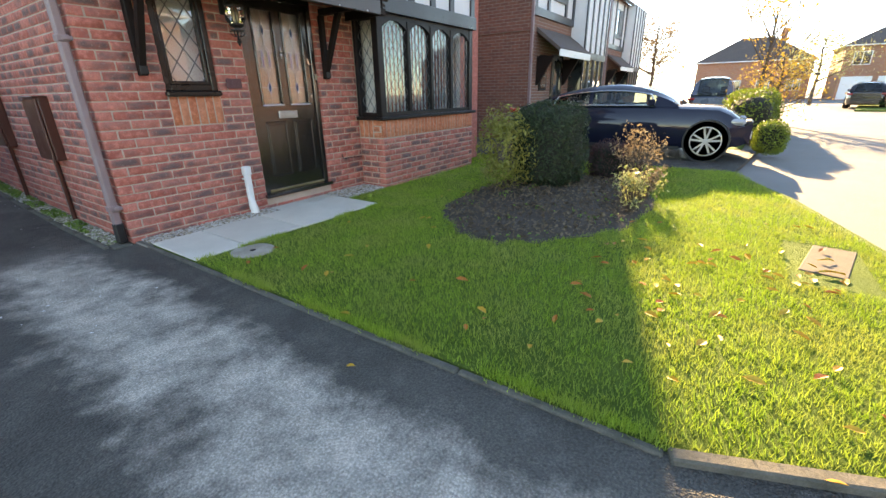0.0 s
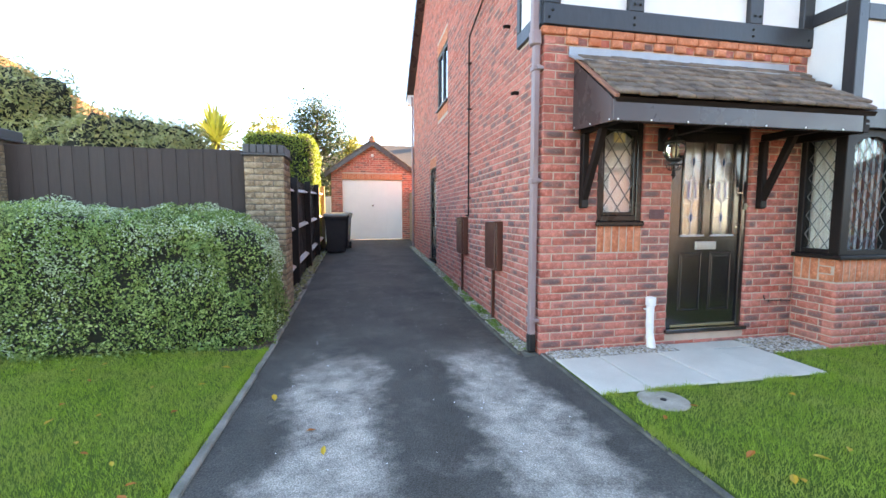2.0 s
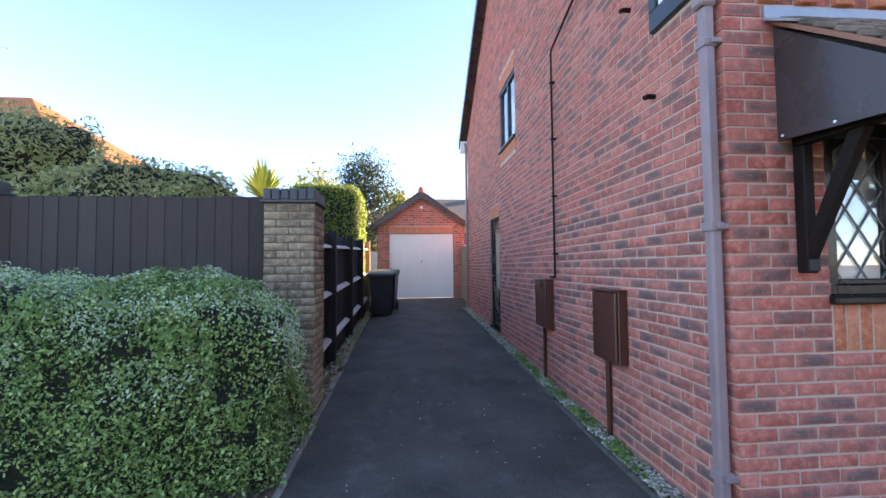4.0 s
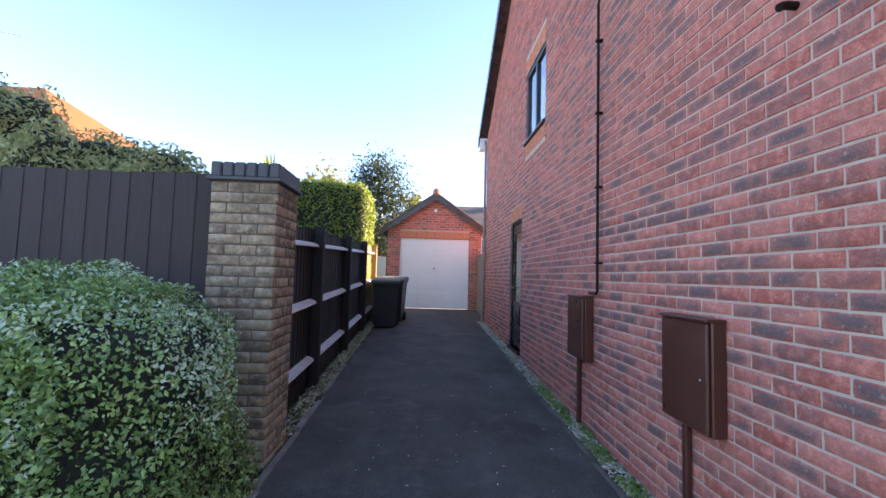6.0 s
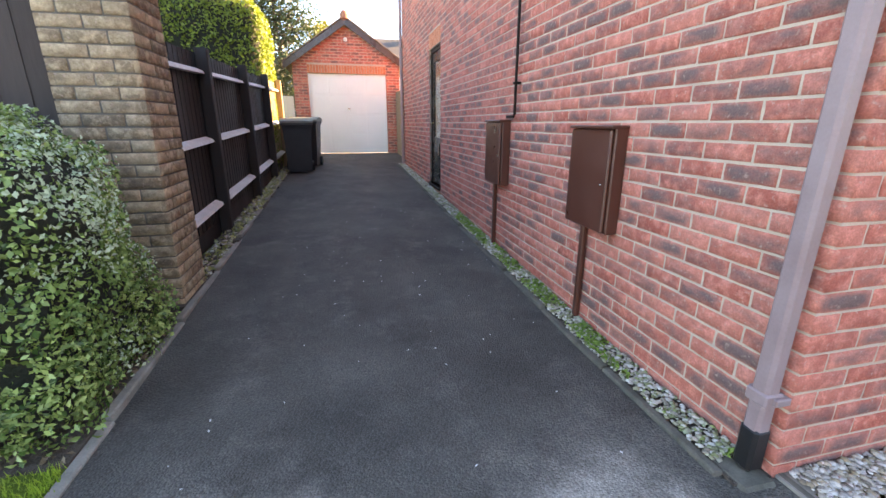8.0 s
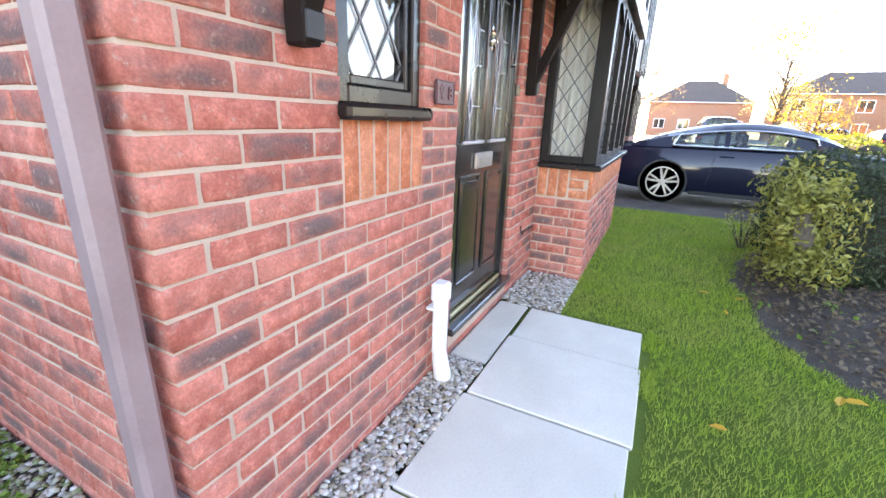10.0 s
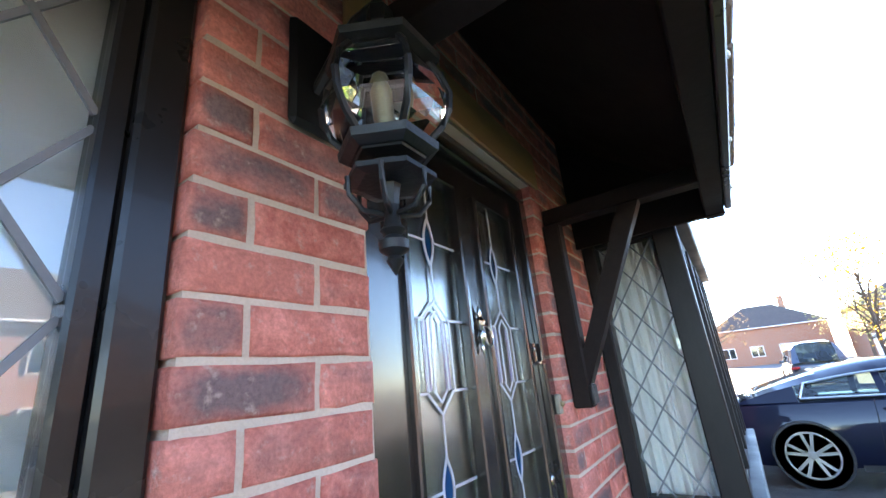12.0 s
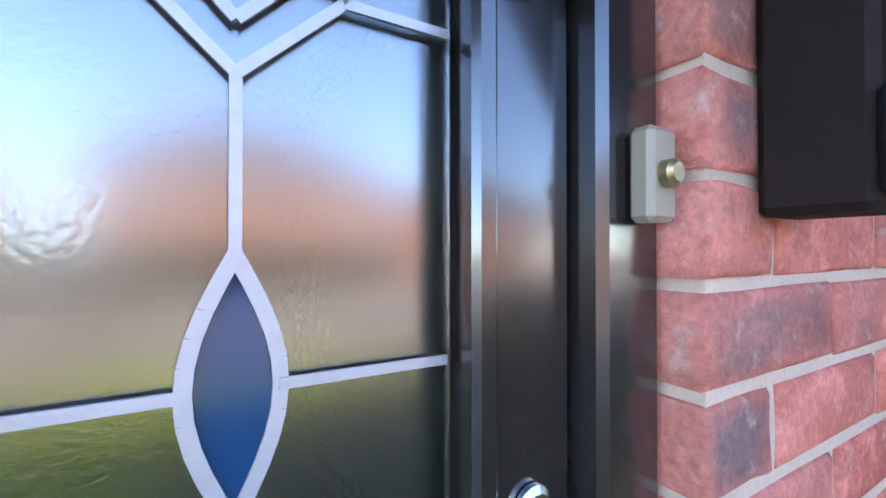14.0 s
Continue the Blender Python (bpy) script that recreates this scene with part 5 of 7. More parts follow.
cb = thing("wall_cable", (2.50, -0.008, 0.42), "thin dark cable clipped along the front brickwork", "cable")
part("cable", Build().tube([(0, 0.004, 0.06), (0.002, 0, 0.03), (0.02, 0, 0.0), (0.18, 0, -0.004), (0.345, 0, -0.012)], 0.005, 6), M_DARKTRIM, cb, "", True)
for x in (0.06, 0.22):
    part("clip", Build().cbox((x - 0.004, -0.007, -0.014), (x + 0.004, 0.006, 0.008), 0.002), M_DARKTRIM, cb)

# ---- side door and side window ----
y0, y1, z0, z1 = SDOOR
b = Build()
b.cbox((0.03, y0 + 0.003, z0), (0.10, y0 + 0.06, z1), 0.005)
b.cbox((0.03, y1 - 0.06, z0), (0.10, y1 - 0.003, z1), 0.005)
b.cbox((0.03, y0 + 0.06, z1 - 0.06), (0.10, y1 - 0.06, z1), 0.005)
door_2 = setting("door_2", b, M_BROWN, "dark brown side door in the gable wall")
b = Build()
for a0, a1, c0, c1 in ((y0 + 0.063, y0 + 0.17, z0 + 0.02, z1 - 0.063), (y1 - 0.17, y1 - 0.063, z0 + 0.02, z1 - 0.063), (y0 + 0.17, y1 - 0.17, z0 + 0.02, z0 + 0.75), (y0 + 0.17, y1 - 0.17, z1 - 0.2, z1 - 0.063)):
    b.cbox((0.045, a0, c0), (0.085, a1, c1), 0.004)
part("leaf", b, M_BLACK, door_2)
part("panel", Build().cbox((0.035, y0 + 0.23, z0 + 0.12), (0.047, y1 - 0.23, z0 + 0.66), 0.01), M_BLACK, door_2)
p = part("pane", Build().box((0.06, y0 + 0.17, z0 + 0.75), (0.068, y1 - 0.17, z1 - 0.2)), M_OBSCURE, door_2)
part("handle", Build().tube([(0.045, y1 - 0.11, z0 + 0.98), (0.0, y1 - 0.11, z0 + 0.98), (0.0, y1 - 0.23, z0 + 0.98)], 0.009, 8), M_BRASS, door_2, "brass lever handle", True)
part("threshold", Build().cbox((-0.03, y0, z0 - 0.04), (0.1, y1, z0), 0.006), M_BROWN, door_2)
y0, y1, z0, z1 = SWIN
b = Build()
for a0, a1, c0, c1 in ((y0 + 0.003, y0 + 0.06, z0, z1), (y1 - 0.06, y1 - 0.003, z0, z1), (y0 + 0.06, y1 - 0.06, z0, z0 + 0.06), (y0 + 0.06, y1 - 0.06, z1 - 0.06, z1), ((y0 + y1) / 2 - 0.03, (y0 + y1) / 2 + 0.03, z0 + 0.06, z1 - 0.06)):
    b.cbox((0.02, a0, c0), (0.09, a1, c1), 0.005)
window_3 = setting("window_3", b, M_TIMBER, "dark framed upper side window")
p = part("pane", Build().box((0.05, y0 + 0.06, z0 + 0.06), (0.058, y1 - 0.06, z1 - 0.06)), M_GLASS, window_3)
p.visible_shadow = False
part("window_sill", Build().cbox((-0.04, y0 - 0.01, z0 - 0.035), (0.09, y1 + 0.01, z0), 0.006), M_TIMBER, window_3)
b = Build().box((0.25, y0, z0), (0.28, y1, z1))
setting("blind_side", b, M_ROOM, "pale blind behind the side window")

# ---- paving ----
for i, (x0, x1) in enumerate(((0.075, 0.49), (0.50, 1.085), (1.095, 1.70), (1.71, 2.14))):
    sl_ob = thing("paving_slab", ((x0 + x1) / 2, -0.56, 0.0), "pale concrete paving slab by the front door", "paving slab", "slabs by the door")
    h = (x1 - x0) / 2
    part("slab", Build().cbox((-h, -0.37 + 0.012 * (i % 2), -0.05), (h, 0.36 - 0.012 * i, 0.024 + 0.003 * (i % 3)), 0.006), M_SLAB, sl_ob)
sl_ob = thing("paving_slab", (1.755, -0.11, 0.0), "narrow concrete slab under the door sill", "paving slab", "slabs by the door")
part("slab", Build().cbox((-0.395, -0.10, -0.05), (0.395, 0.10, 0.022), 0.006), M_SLAB, sl_ob)
mh = thing("manhole_cover", (0.45, -1.10, 0.012), "round concrete drain cover sunk in the lawn", "drain cover")
part("disc", Build().lathe([(0.17, -0.03), (0.17, 0.004), (0.155, 0.010), (0.05, 0.012), (0.045, 0.006), (0.003, 0.006)], 28), M_DISC, mh, "", True)
part("key_slot", Build().lathe([(0.022, 0.006), (0.022, 0.010), (0.015, 0.011)], 14), M_DARKTRIM, mh)
mc = thing("inspection_cover", (2.58, -4.92, 0.012), "rectangular concrete inspection cover in the lawn", "drain cover", rz=-12)
mc.location.z = -0.012
part("frame", Build().cbox((-0.38, -0.165, -0.04), (0.38, 0.165, 0.02), 0.008), M_COVER, mc)
part("lid", Build().cbox((-0.34, -0.13, 0.018), (0.34, 0.13, 0.03), 0.006), M_COVER, mc)

# ---- left boundary: pier, fences, hedge ----
def brick_pier(x0, x1, y0, y1, ztop, near):
    p = thing("gate_pier", ((x0 + x1) / 2, (y0 + y1) / 2, 0.0), "buff brick pier capped with dark blue bricks", "brick pier", "brick piers")
    hx, hy = (x1 - x0) / 2, (y1 - y0) / 2
    part("core", Build().box((-hx + 0.006, -hy + 0.006, -0.05), (hx - 0.006, hy - 0.006, ztop - 0.085)), M_PIER_MORTAR, p)
    for ang, w, d in ((0, hx, hy), (90, hy, hx), (-90, hy, hx), (180, hx, hy)):
        m = pose(0, 0, 0, 0, 0, ang) @ Matrix.Translation((0, -d, 0))
        rows = courses(-w, w, -0.055, ztop - 0.09, off=(-0.1125 if ang in (90, -90) else 0.0))
        lay(p, m, rows, M_BUFF, M_BUFF, lambda u, z: near and ang in (0, 90), depth=0.03)
    part("creasing", Build().cbox((-hx - 0.03, -hy - 0.03, ztop - 0.09), (hx + 0.03, hy + 0.03, ztop - 0.065), 0.004), M_BLUEBRICK, p)
    n = round(2 * hx / 0.075)
    for k in range(n):
        a = -hx - 0.012 + k * (2 * hx + 0.024) / n
        part("coping_brick", Build().cbox((a + 0.003, -hy - 0.012, ztop - 0.065), (a + (2 * hx + 0.024) / n - 0.003, hy + 0.012, ztop + 0.045), 0.010), M_BLUEBRICK, p)
    return p


brick_pier(-3.04, -2.57, 2.05, 2.52, 2.145, True)
brick_pier(-6.16, -5.69, 2.05, 2.52, 2.27, False)
fence = thing("board_fence", (-4.35, 2.24, 0.0), "dark stained featheredge board fence between brick piers", "fence")
rng0 = random.Random(3)
x = -1.36
while x < 1.30:
    wd_ = rng0.uniform(0.125, 0.175)
    b = Build()
    b.prism([(x, 0.002), (x + wd_ + 0.004, -0.003), (x + wd_ + 0.004, 0.008), (x, 0.014)], 0.02, 2.135 + rng0.uniform(-0.006, 0.006), "z")
    part("board", b, M_FENCE, fence)
    x += wd_
for z in (0.35, 1.05, 1.8):
    part("rail", Build().cbox((-1.33, 0.026, z), (1.30, 0.08, z + 0.08), 0.006), M_FENCE, fence)
fence = thing("side_fence", (-2.78, 6.0, 0.0), "dark timber fence beside the drive with bleached rails coloured as if lit", "fence")
ys = 2.58
k = 0
while ys < 9.4:
    zg = drive_z(ys)
    raw = ys > 7.75
    part("board", Build().prism([(-0.05, ys - 6.0), (-0.026, ys - 6.0), (-0.032, ys - 6.0 + 0.122), (-0.044, ys - 6.0 + 0.122)], zg - 0.02, zg + 1.80 + rng0.uniform(-0.008, 0.008), "z"), M_FENCE_RAW if raw else M_FENCE_DARK, fence)
    ys += 0.117
posts = (2.63, 3.98, 5.82, 7.66, 9.45)
for i, y in enumerate(posts):
    part("post", Build().cbox((-0.01, y - 6.05, -0.05), (0.10, y - 5.95, drive_z(y) + 1.84), 0.008), M_FENCE_DARK if y < 9 else M_FENCE_RAW, fence)
for y0, y1 in zip(posts, posts[1:]):
    for z in (0.30, 0.95, 1.60):
        za, zb = drive_z(y0) + z, drive_z(y1) + z
        b = Build()
        ya, yb = y0 - 5.95, y1 - 6.05
        b.add([(-0.024, ya, za), (0.055, ya, za), (-0.024, ya, za + 0.055), (0.040, ya, za + 0.030), (-0.024, yb, zb), (0.055, yb, zb), (-0.024, yb, zb + 0.055), (0.040, yb, zb + 0.030)],
              [(0, 2, 3, 1), (4, 5, 7, 6), (0, 1, 5, 4), (1, 3, 7, 5), (3, 2, 6, 7), (2, 0, 4, 6)])
        part("rail", b, M_RAIL, fence, "bleached arris rail, its lit top coloured over the whole rail")
    part("gravel_board", Build().cbox((-0.045, y0 - 5.95, drive_z(y0) - 0.02), (-0.0245, y1 - 6.05, drive_z(y1) + 0.12), 0.003), M_FENCE_DARK, fence)


def block_samples(rng, n, h):
    """Even samples of the faces of a block with half sizes h, pushed on to directions."""
    areas = np.array([h[1] * h[2], h[0] * h[2], h[0] * h[1]])
    ax = rng.choice(3, n, p=areas / areas.sum())
    s = rng.uniform(-1, 1, (n, 3))
    s[np.arange(n), ax] = np.sign(rng.uniform(-1, 1, n))
    return s


def hedge(name, c, h, n, size, mat, label, category, p=5.0, lump=0.10, pale=None, pale_share=0.12, wide=0.55, core=M_HEDGE_CORE, freq=1.6, deep=0.05, foot=0.0):
    rng = np.random.default_rng(11 + n)
    c, h = np.array(c), np.array(h)
    t = thing(name, (c[0], c[1], c[2] - h[2]), label, category)
    off = np.array([c[0], c[1], c[2] - h[2]])

    def surf(count):
        s = block_samples(rng, count, h)
        q = p + foot * np.clip(-2.0 * s[:, 2:3], 0, 1)
        r = (np.abs(s) ** q).sum(1, keepdims=True) ** (-1.0 / q)
        s = s * r
        pts = s * h
        nr = unit(np.sign(s) * np.abs(s) ** (q - 1) / h)
        wob = np.array([noise.noise(Vector(v) * freq) + 0.5 * noise.noise(Vector(v) * freq * 3.1) for v in (pts + c)])[:, None]
        return pts + nr * lump * wob + c - off, nr

    # closed body against see-through; M_HEDGE_CORE colours in the inner shade
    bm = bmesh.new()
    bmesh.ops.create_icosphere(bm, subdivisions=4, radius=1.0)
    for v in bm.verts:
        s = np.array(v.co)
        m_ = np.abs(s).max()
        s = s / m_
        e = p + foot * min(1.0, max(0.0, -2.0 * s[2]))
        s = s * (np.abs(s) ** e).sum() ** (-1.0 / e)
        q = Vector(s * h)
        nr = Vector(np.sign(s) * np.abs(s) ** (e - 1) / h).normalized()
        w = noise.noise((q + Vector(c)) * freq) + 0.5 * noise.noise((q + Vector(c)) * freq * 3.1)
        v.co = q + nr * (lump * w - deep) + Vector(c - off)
    part("inner_body", Build().bm(bm), core, t, "", True)
    pts, nr = surf(n)
    pts = pts + nr * rng.uniform(-deep, 0.025, (n, 1))
    keep = pts[:, 2] > 0.01
    if pale is not None:
        keep &= np.array([noise.noise(Vector(v) * 5.5) + 0.4 * noise.noise(Vector(v) * 13.0) for v in pts]) > -0.43 + 0.22 * rng.uniform(-1, 1, n)
    pts, nr = pts[keep], nr[keep]
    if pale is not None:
        # pale clumps by noise, more on top and +x to paint in light there
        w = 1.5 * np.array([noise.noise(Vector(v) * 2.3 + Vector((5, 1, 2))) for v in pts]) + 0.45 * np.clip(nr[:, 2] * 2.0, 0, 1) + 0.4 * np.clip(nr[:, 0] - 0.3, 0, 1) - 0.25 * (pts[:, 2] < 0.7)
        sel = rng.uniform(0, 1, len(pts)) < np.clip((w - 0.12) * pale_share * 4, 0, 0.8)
        leaves("pale_lit_leaves", pts[sel] + nr[sel] * 0.012, nr[sel], size * 0.8, pale, t, rng, wide, 0.7, "pale leaf tips, more of them on the lit top")
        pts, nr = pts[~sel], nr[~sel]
    leaves("leaves", pts, nr, size, mat, t, rng, wide, 0.75)
    return t


hedge("hedge", (-4.94, 1.27, 0.645), (2.42, 0.64, 0.73), 160000, 0.030, M_HEDGE, "clipped dark green hedge on the lawn edge with pale tips, thickest on its lit top", "hedge", 4.0, 0.13, M_HEDGE_PALE, 0.19, deep=0.10, foot=8.0)
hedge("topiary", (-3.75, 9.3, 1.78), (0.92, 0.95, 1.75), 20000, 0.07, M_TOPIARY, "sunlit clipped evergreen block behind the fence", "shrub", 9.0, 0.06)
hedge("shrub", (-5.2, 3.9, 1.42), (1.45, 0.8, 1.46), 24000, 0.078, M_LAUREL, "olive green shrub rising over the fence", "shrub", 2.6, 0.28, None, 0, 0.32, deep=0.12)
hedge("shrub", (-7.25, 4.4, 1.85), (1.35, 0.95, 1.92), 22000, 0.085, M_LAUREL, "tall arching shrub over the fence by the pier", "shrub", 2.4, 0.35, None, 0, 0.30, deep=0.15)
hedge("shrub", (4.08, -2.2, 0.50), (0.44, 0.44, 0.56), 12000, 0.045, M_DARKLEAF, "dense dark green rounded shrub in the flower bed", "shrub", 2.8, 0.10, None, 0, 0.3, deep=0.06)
hedge("shrub", (3.45, -1.85, 0.58), (0.36, 0.36, 0.50), 3400, 0.05, M_LIMELEAF, "thin yellow-green variegated shrub in the flower bed", "shrub", 2.4, 0.16, None, 0, 0.4, M_BARK, 1.6, 0.30)
hedge("shrub", (5.05, -2.75, 0.26), (0.30, 0.30, 0.28), 3600, 0.03, M_PURPLELEAF, "small dull purple domed shrub in the flower bed", "shrub", 2.3, 0.05)
hedge("shrub", (8.9, -4.72, 0.30), (0.27, 0.27, 0.31), 4000, 0.035, M_TOPIARY, "small sunlit clipped ball shrub by the drive mouth", "shrub", 2.6, 0.05)
hedge("boundary_hedge", (2.0, -16.2, 0.8), (8.0, 0.7, 0.9), 12000, 0.13, M_DARKLEAF, "dark clipped hedge before the houses opposite", "hedge", 4.0, 0.15)
hedge("low_hedge", (13.6, -4.35, 0.55), (3.2, 0.55, 0.58), 12000, 0.06, M_TOPIARY, "low green boundary hedge across the way", "hedge", 4.0, 0.12)


def feather(name, at, h, n, mat, label, category, rng_seed, spread=0.35):
    """An upright shrub of thin stems with loose leaves."""
    rng = np.random.default_rng(rng_seed)
    t = thing(name, at, label, category)
    b = Build()
    pts = []
    for k in range(n):
        a, r = rng.uniform(0, 6.28), rng.uniform(0.05, spread)
        hh = h * rng.uniform(0.6, 1.05)
        path = [(0.12 * r * math.cos(a), 0.12 * r * math.sin(a), 0), (0.5 * r * math.cos(a), 0.5 * r * math.sin(a), hh * 0.5), (r * math.cos(a), r * math.sin(a), hh)]
        b.tube(path, 0.006, 5, [0.007, 0.005, 0.002])
        for j in range(26):
            f = rng.uniform(0.3, 1.0)
            q = np.array(path[1]) * (1 - f) + np.array(path[2]) * f if f > 0.5 else np.array(path[0]) * (1 - 2 * f) + np.array(path[1]) * 2 * f
            pts.append(q + rng.normal(0, 0.03, 3))
    part("branchwork", b, M_BARK, t)
    pts = np.array(pts)
    leaves("leaves", pts, rng.normal(0, 1, pts.shape), 0.045, mat, t, rng, 0.35, 1.0)
    return t


feather("dry_shrub", (4.5, -3.2, 0.012), 0.75, 34, M_TANLEAF, "tan seed-headed dry shrub in the flower bed", "shrub", 5)
feather("dry_shrub", (3.2, -3.45, 0.012), 0.45, 22, M_LAUREL, "sparse low green perennial at the bed's edge", "plant", 6, 0.25)
feather("dry_shrub", (3.75, -3.45, 0.012), 0.40, 18, M_TANLEAF, "withered brown perennial at the bed's edge", "plant", 8, 0.22)
feather("twiggy_shrub", (4.75, -1.75, 0.012), 0.5, 12, M_LAUREL, "thin twiggy stems beside the rounded shrub", "shrub", 9, 0.3)

# flower bed
b = Build()
n = 72


def bed_edge(a):
    """How far the bed reaches in the direction a, as a share of its ellipse."""
    d = Vector((math.cos(a), math.sin(a), 0))
    return 1.0 + 0.10 * noise.noise(d * 1.7 + Vector((2, 5, 1))) + 0.07 * noise.noise(d * 5.0) + 0.05 * noise.noise(d * 14.0)


ring = [(3.35 + 1.75 * bed_edge(a) * math.cos(a), -2.55 + 1.02 * bed_edge(a) * math.sin(a)) for a in [2 * math.pi * k / n for k in range(n)]]
vs, fs = [(3.35, -2.55, 0.07)], []
for r in (0.35, 0.7, 0.92, 1.0):
    vs += [(3.35 + (x - 3.35) * r, -2.55 + (y + 2.55) * r, 0.014 + 0.06 * (1 - r ** 3) + 0.02 * noise.noise(Vector((x * r * 4, y * r * 4, 1)))) for x, y in ring]
fs = [(0, 1 + k, 1 + (k + 1) % n) for k in range(n)]
for j in range(3):
    fs += [(1 + j * n + k, 1 + (j + 1) * n + k, 1 + (j + 1) * n + (k + 1) % n, 1 + j * n + (k + 1) % n) for k in range(n)]
b.add(vs, fs)
setting("flower_bed", b, M_SOIL, "dark bare soil of the flower bed", True)
rng = np.random.default_rng(4)
m = 3600
a, r = rng.uniform(0, 6.28, m), np.sqrt(rng.uniform(0, 1, m)) * 0.97
pts = np.stack([3.35 + 1.7 * r * np.cos(a), -2.55 + 1.0 * r * np.sin(a), 0.03 + 0.055 * (1 - r ** 3) + rng.uniform(0, 0.025, m)], 1)
tagged(leaves("leaf_litter", pts, np.tile([0, 0, 1.0], (m, 1)), 0.04, M_LITTER, None, rng, 0.6, 0.5), "dry brown leaves lying on the soil", "leaf litter", "", "stuff")

m = 700
a, r = rng.uniform(0, 6.28, m), np.sqrt(rng.uniform(0.1, 1, m))
pts = np.stack([3.35 + 1.74 * r * np.cos(a), -2.55 + 1.03 * r * np.sin(a), 0.035 + 0.055 * (1 - r ** 3)], 1)
keep = np.array([noise.noise(Vector((p[0] * 2.4, p[1] * 2.4, 7.0))) for p in pts]) > 0.08
pts = pts[keep]
tagged(leaves("weeds", pts, np.tile([0, 0, 1.0], (len(pts), 1)), 0.045, M_WEED, None, rng, 0.5, 0.8), "small green weeds growing in the flower bed", "weeds", "", "stuff")

# pebbles along the walls
def pebbles(name, x0, x1, y0, y1, n, mat, label, zf, s=0.016):
    rng = np.random.default_rng(n)
    base = np.array([(1, 0, 0), (-1, 0, 0), (0, 1, 0), (0, -1, 0), (0, 0, 1), (0, 0, -1), (.6, .6, .5), (-.6, .6, .5), (-.6, -.6, .5), (.6, -.6, .5)], float)
    tri = np.array([(4, 6, 7), (4, 7, 8), (4, 8, 9), (4, 9, 6), (0, 2, 6), (2, 1, 7), (1, 3, 8), (3, 0, 9), (6, 2, 7), (7, 1, 8), (8, 3, 9), (9, 0, 6), (0, 5, 2), (2, 5, 1), (1, 5, 3), (3, 5, 0)])
    xs, ys = rng.uniform(x0, x1, n), rng.uniform(y0, y1, n)
    sc = s * rng.uniform(0.5, 1.4, (n, 1, 1)) * np.array([1.2, 0.9, 0.6]) * rng.uniform(0.8, 1.2, (n, 1, 3))
    an = rng.uniform(0, 6.28, n)
    rot = np.stack([np.stack([np.cos(an), -np.sin(an), 0 * an], 1), np.stack([np.sin(an), np.cos(an), 0 * an], 1), np.stack([0 * an, 0 * an, 1 + 0 * an], 1)], 1)
    v = np.einsum("nij,nkj->nki", rot, base[None] * sc)
    v += np.stack([xs, ys, np.array([zf(y) for y in ys]) + rng.uniform(0.0, 0.010, n)], 1)[:, None, :]
    f = (np.arange(n)[:, None, None] * 10 + tri[None]).reshape(-1, 3)
    ob = new(name, raw_mesh(name, v.reshape(-1, 3), f, mat))
    return tagged(ob, label, "gravel", "", "stuff")


b = Build()
b.box((0.02, -0.22, -0.1), (BAY_X0, 0.02, 0.012))
b.box((2.15, BAY_Y, -0.1), (BAY_X0, -0.22, 0.013))
setting("gravel_bed_front", b, M_KERB, "gritty bed under the front pebbles")
b = Build()
for i in range(12):
    y0_, y1_ = i * 0.78, (i + 1) * 0.78
    b.box((-0.165, y0_, -0.1), (0.02, y1_, drive_z((y0_ + y1_) / 2) + 0.008))
setting("gravel_bed_side", b, M_SOIL, "dark bed under the side pebbles")
pebbles("pebbles", 0.07, 1.35, -0.21, -0.005, 2300, M_PEBBLE, "pale pebbles between wall and slabs", lambda y: 0.016, 0.0115)
pebbles("pebbles", 2.16, 2.84, -0.42, -0.005, 1700, M_PEBBLE, "grey pebbles beside the bay", lambda y: 0.018, 0.0115)
pebbles("pebbles", -0.155, -0.005, 0.1, 4.2, 2900, M_PEBBLE_DARK, "mossy gravel strip along the gable wall", lambda y: drive_z(y) + 0.012, 0.0115)
pebbles("pebbles", -0.155, -0.005, 4.2, 9.3, 1500, M_PEBBLE_DARK, "mossy gravel strip towards the garage", lambda y: drive_z(y) + 0.012, 0.015)
pebbles("pebbles", -2.74, -2.56, 2.6, 9.0, 900, M_PEBBLE_DARK, "soil and stones under the fence", lambda y: drive_z(y) + 0.01, 0.018)
b = Build()
for i in range(10):
    y0_, y1_ = 2.0 + i * 0.75, 2.0 + (i + 1) * 0.75
    b.box((-2.76, y0_, -0.1), (-2.525, y1_, drive_z((y0_ + y1_) / 2) + 0.006))
b.box((-2.98, 0.62, -0.1), (-2.525, 2.0, 0.026))
setting("soil_strip", b, M_SOIL, "narrow strip of soil under the fence")
rng = np.random.default_rng(14)
m = 2600
pts = np.stack([rng.uniform(-0.15, -0.02, m), 0.1 + 4.2 * rng.uniform(0, 1, m) ** 1.3, np.zeros(m)], 1)
pts[:, 2] = np.array([drive_z(y) + 0.03 for y in pts[:, 1]])
clump = np.array([noise.noise(Vector((p[1] * 3.1, p[0] * 6.0, 2.0))) for p in pts]) > -0.12
pts = pts[clump]
m = len(pts)
tagged(leaves("weeds", pts, np.tile([-0.3, 0, 1.0], (m, 1)), 0.026, M_WEED, None, rng, 0.6, 0.8), "tiny weeds in the side gravel", "weeds", "", "stuff")
m = 320
pts = np.stack([rng.uniform(-2.95, -2.53, m), rng.uniform(0.62, 2.1, m), np.full(m, 0.034)], 1)
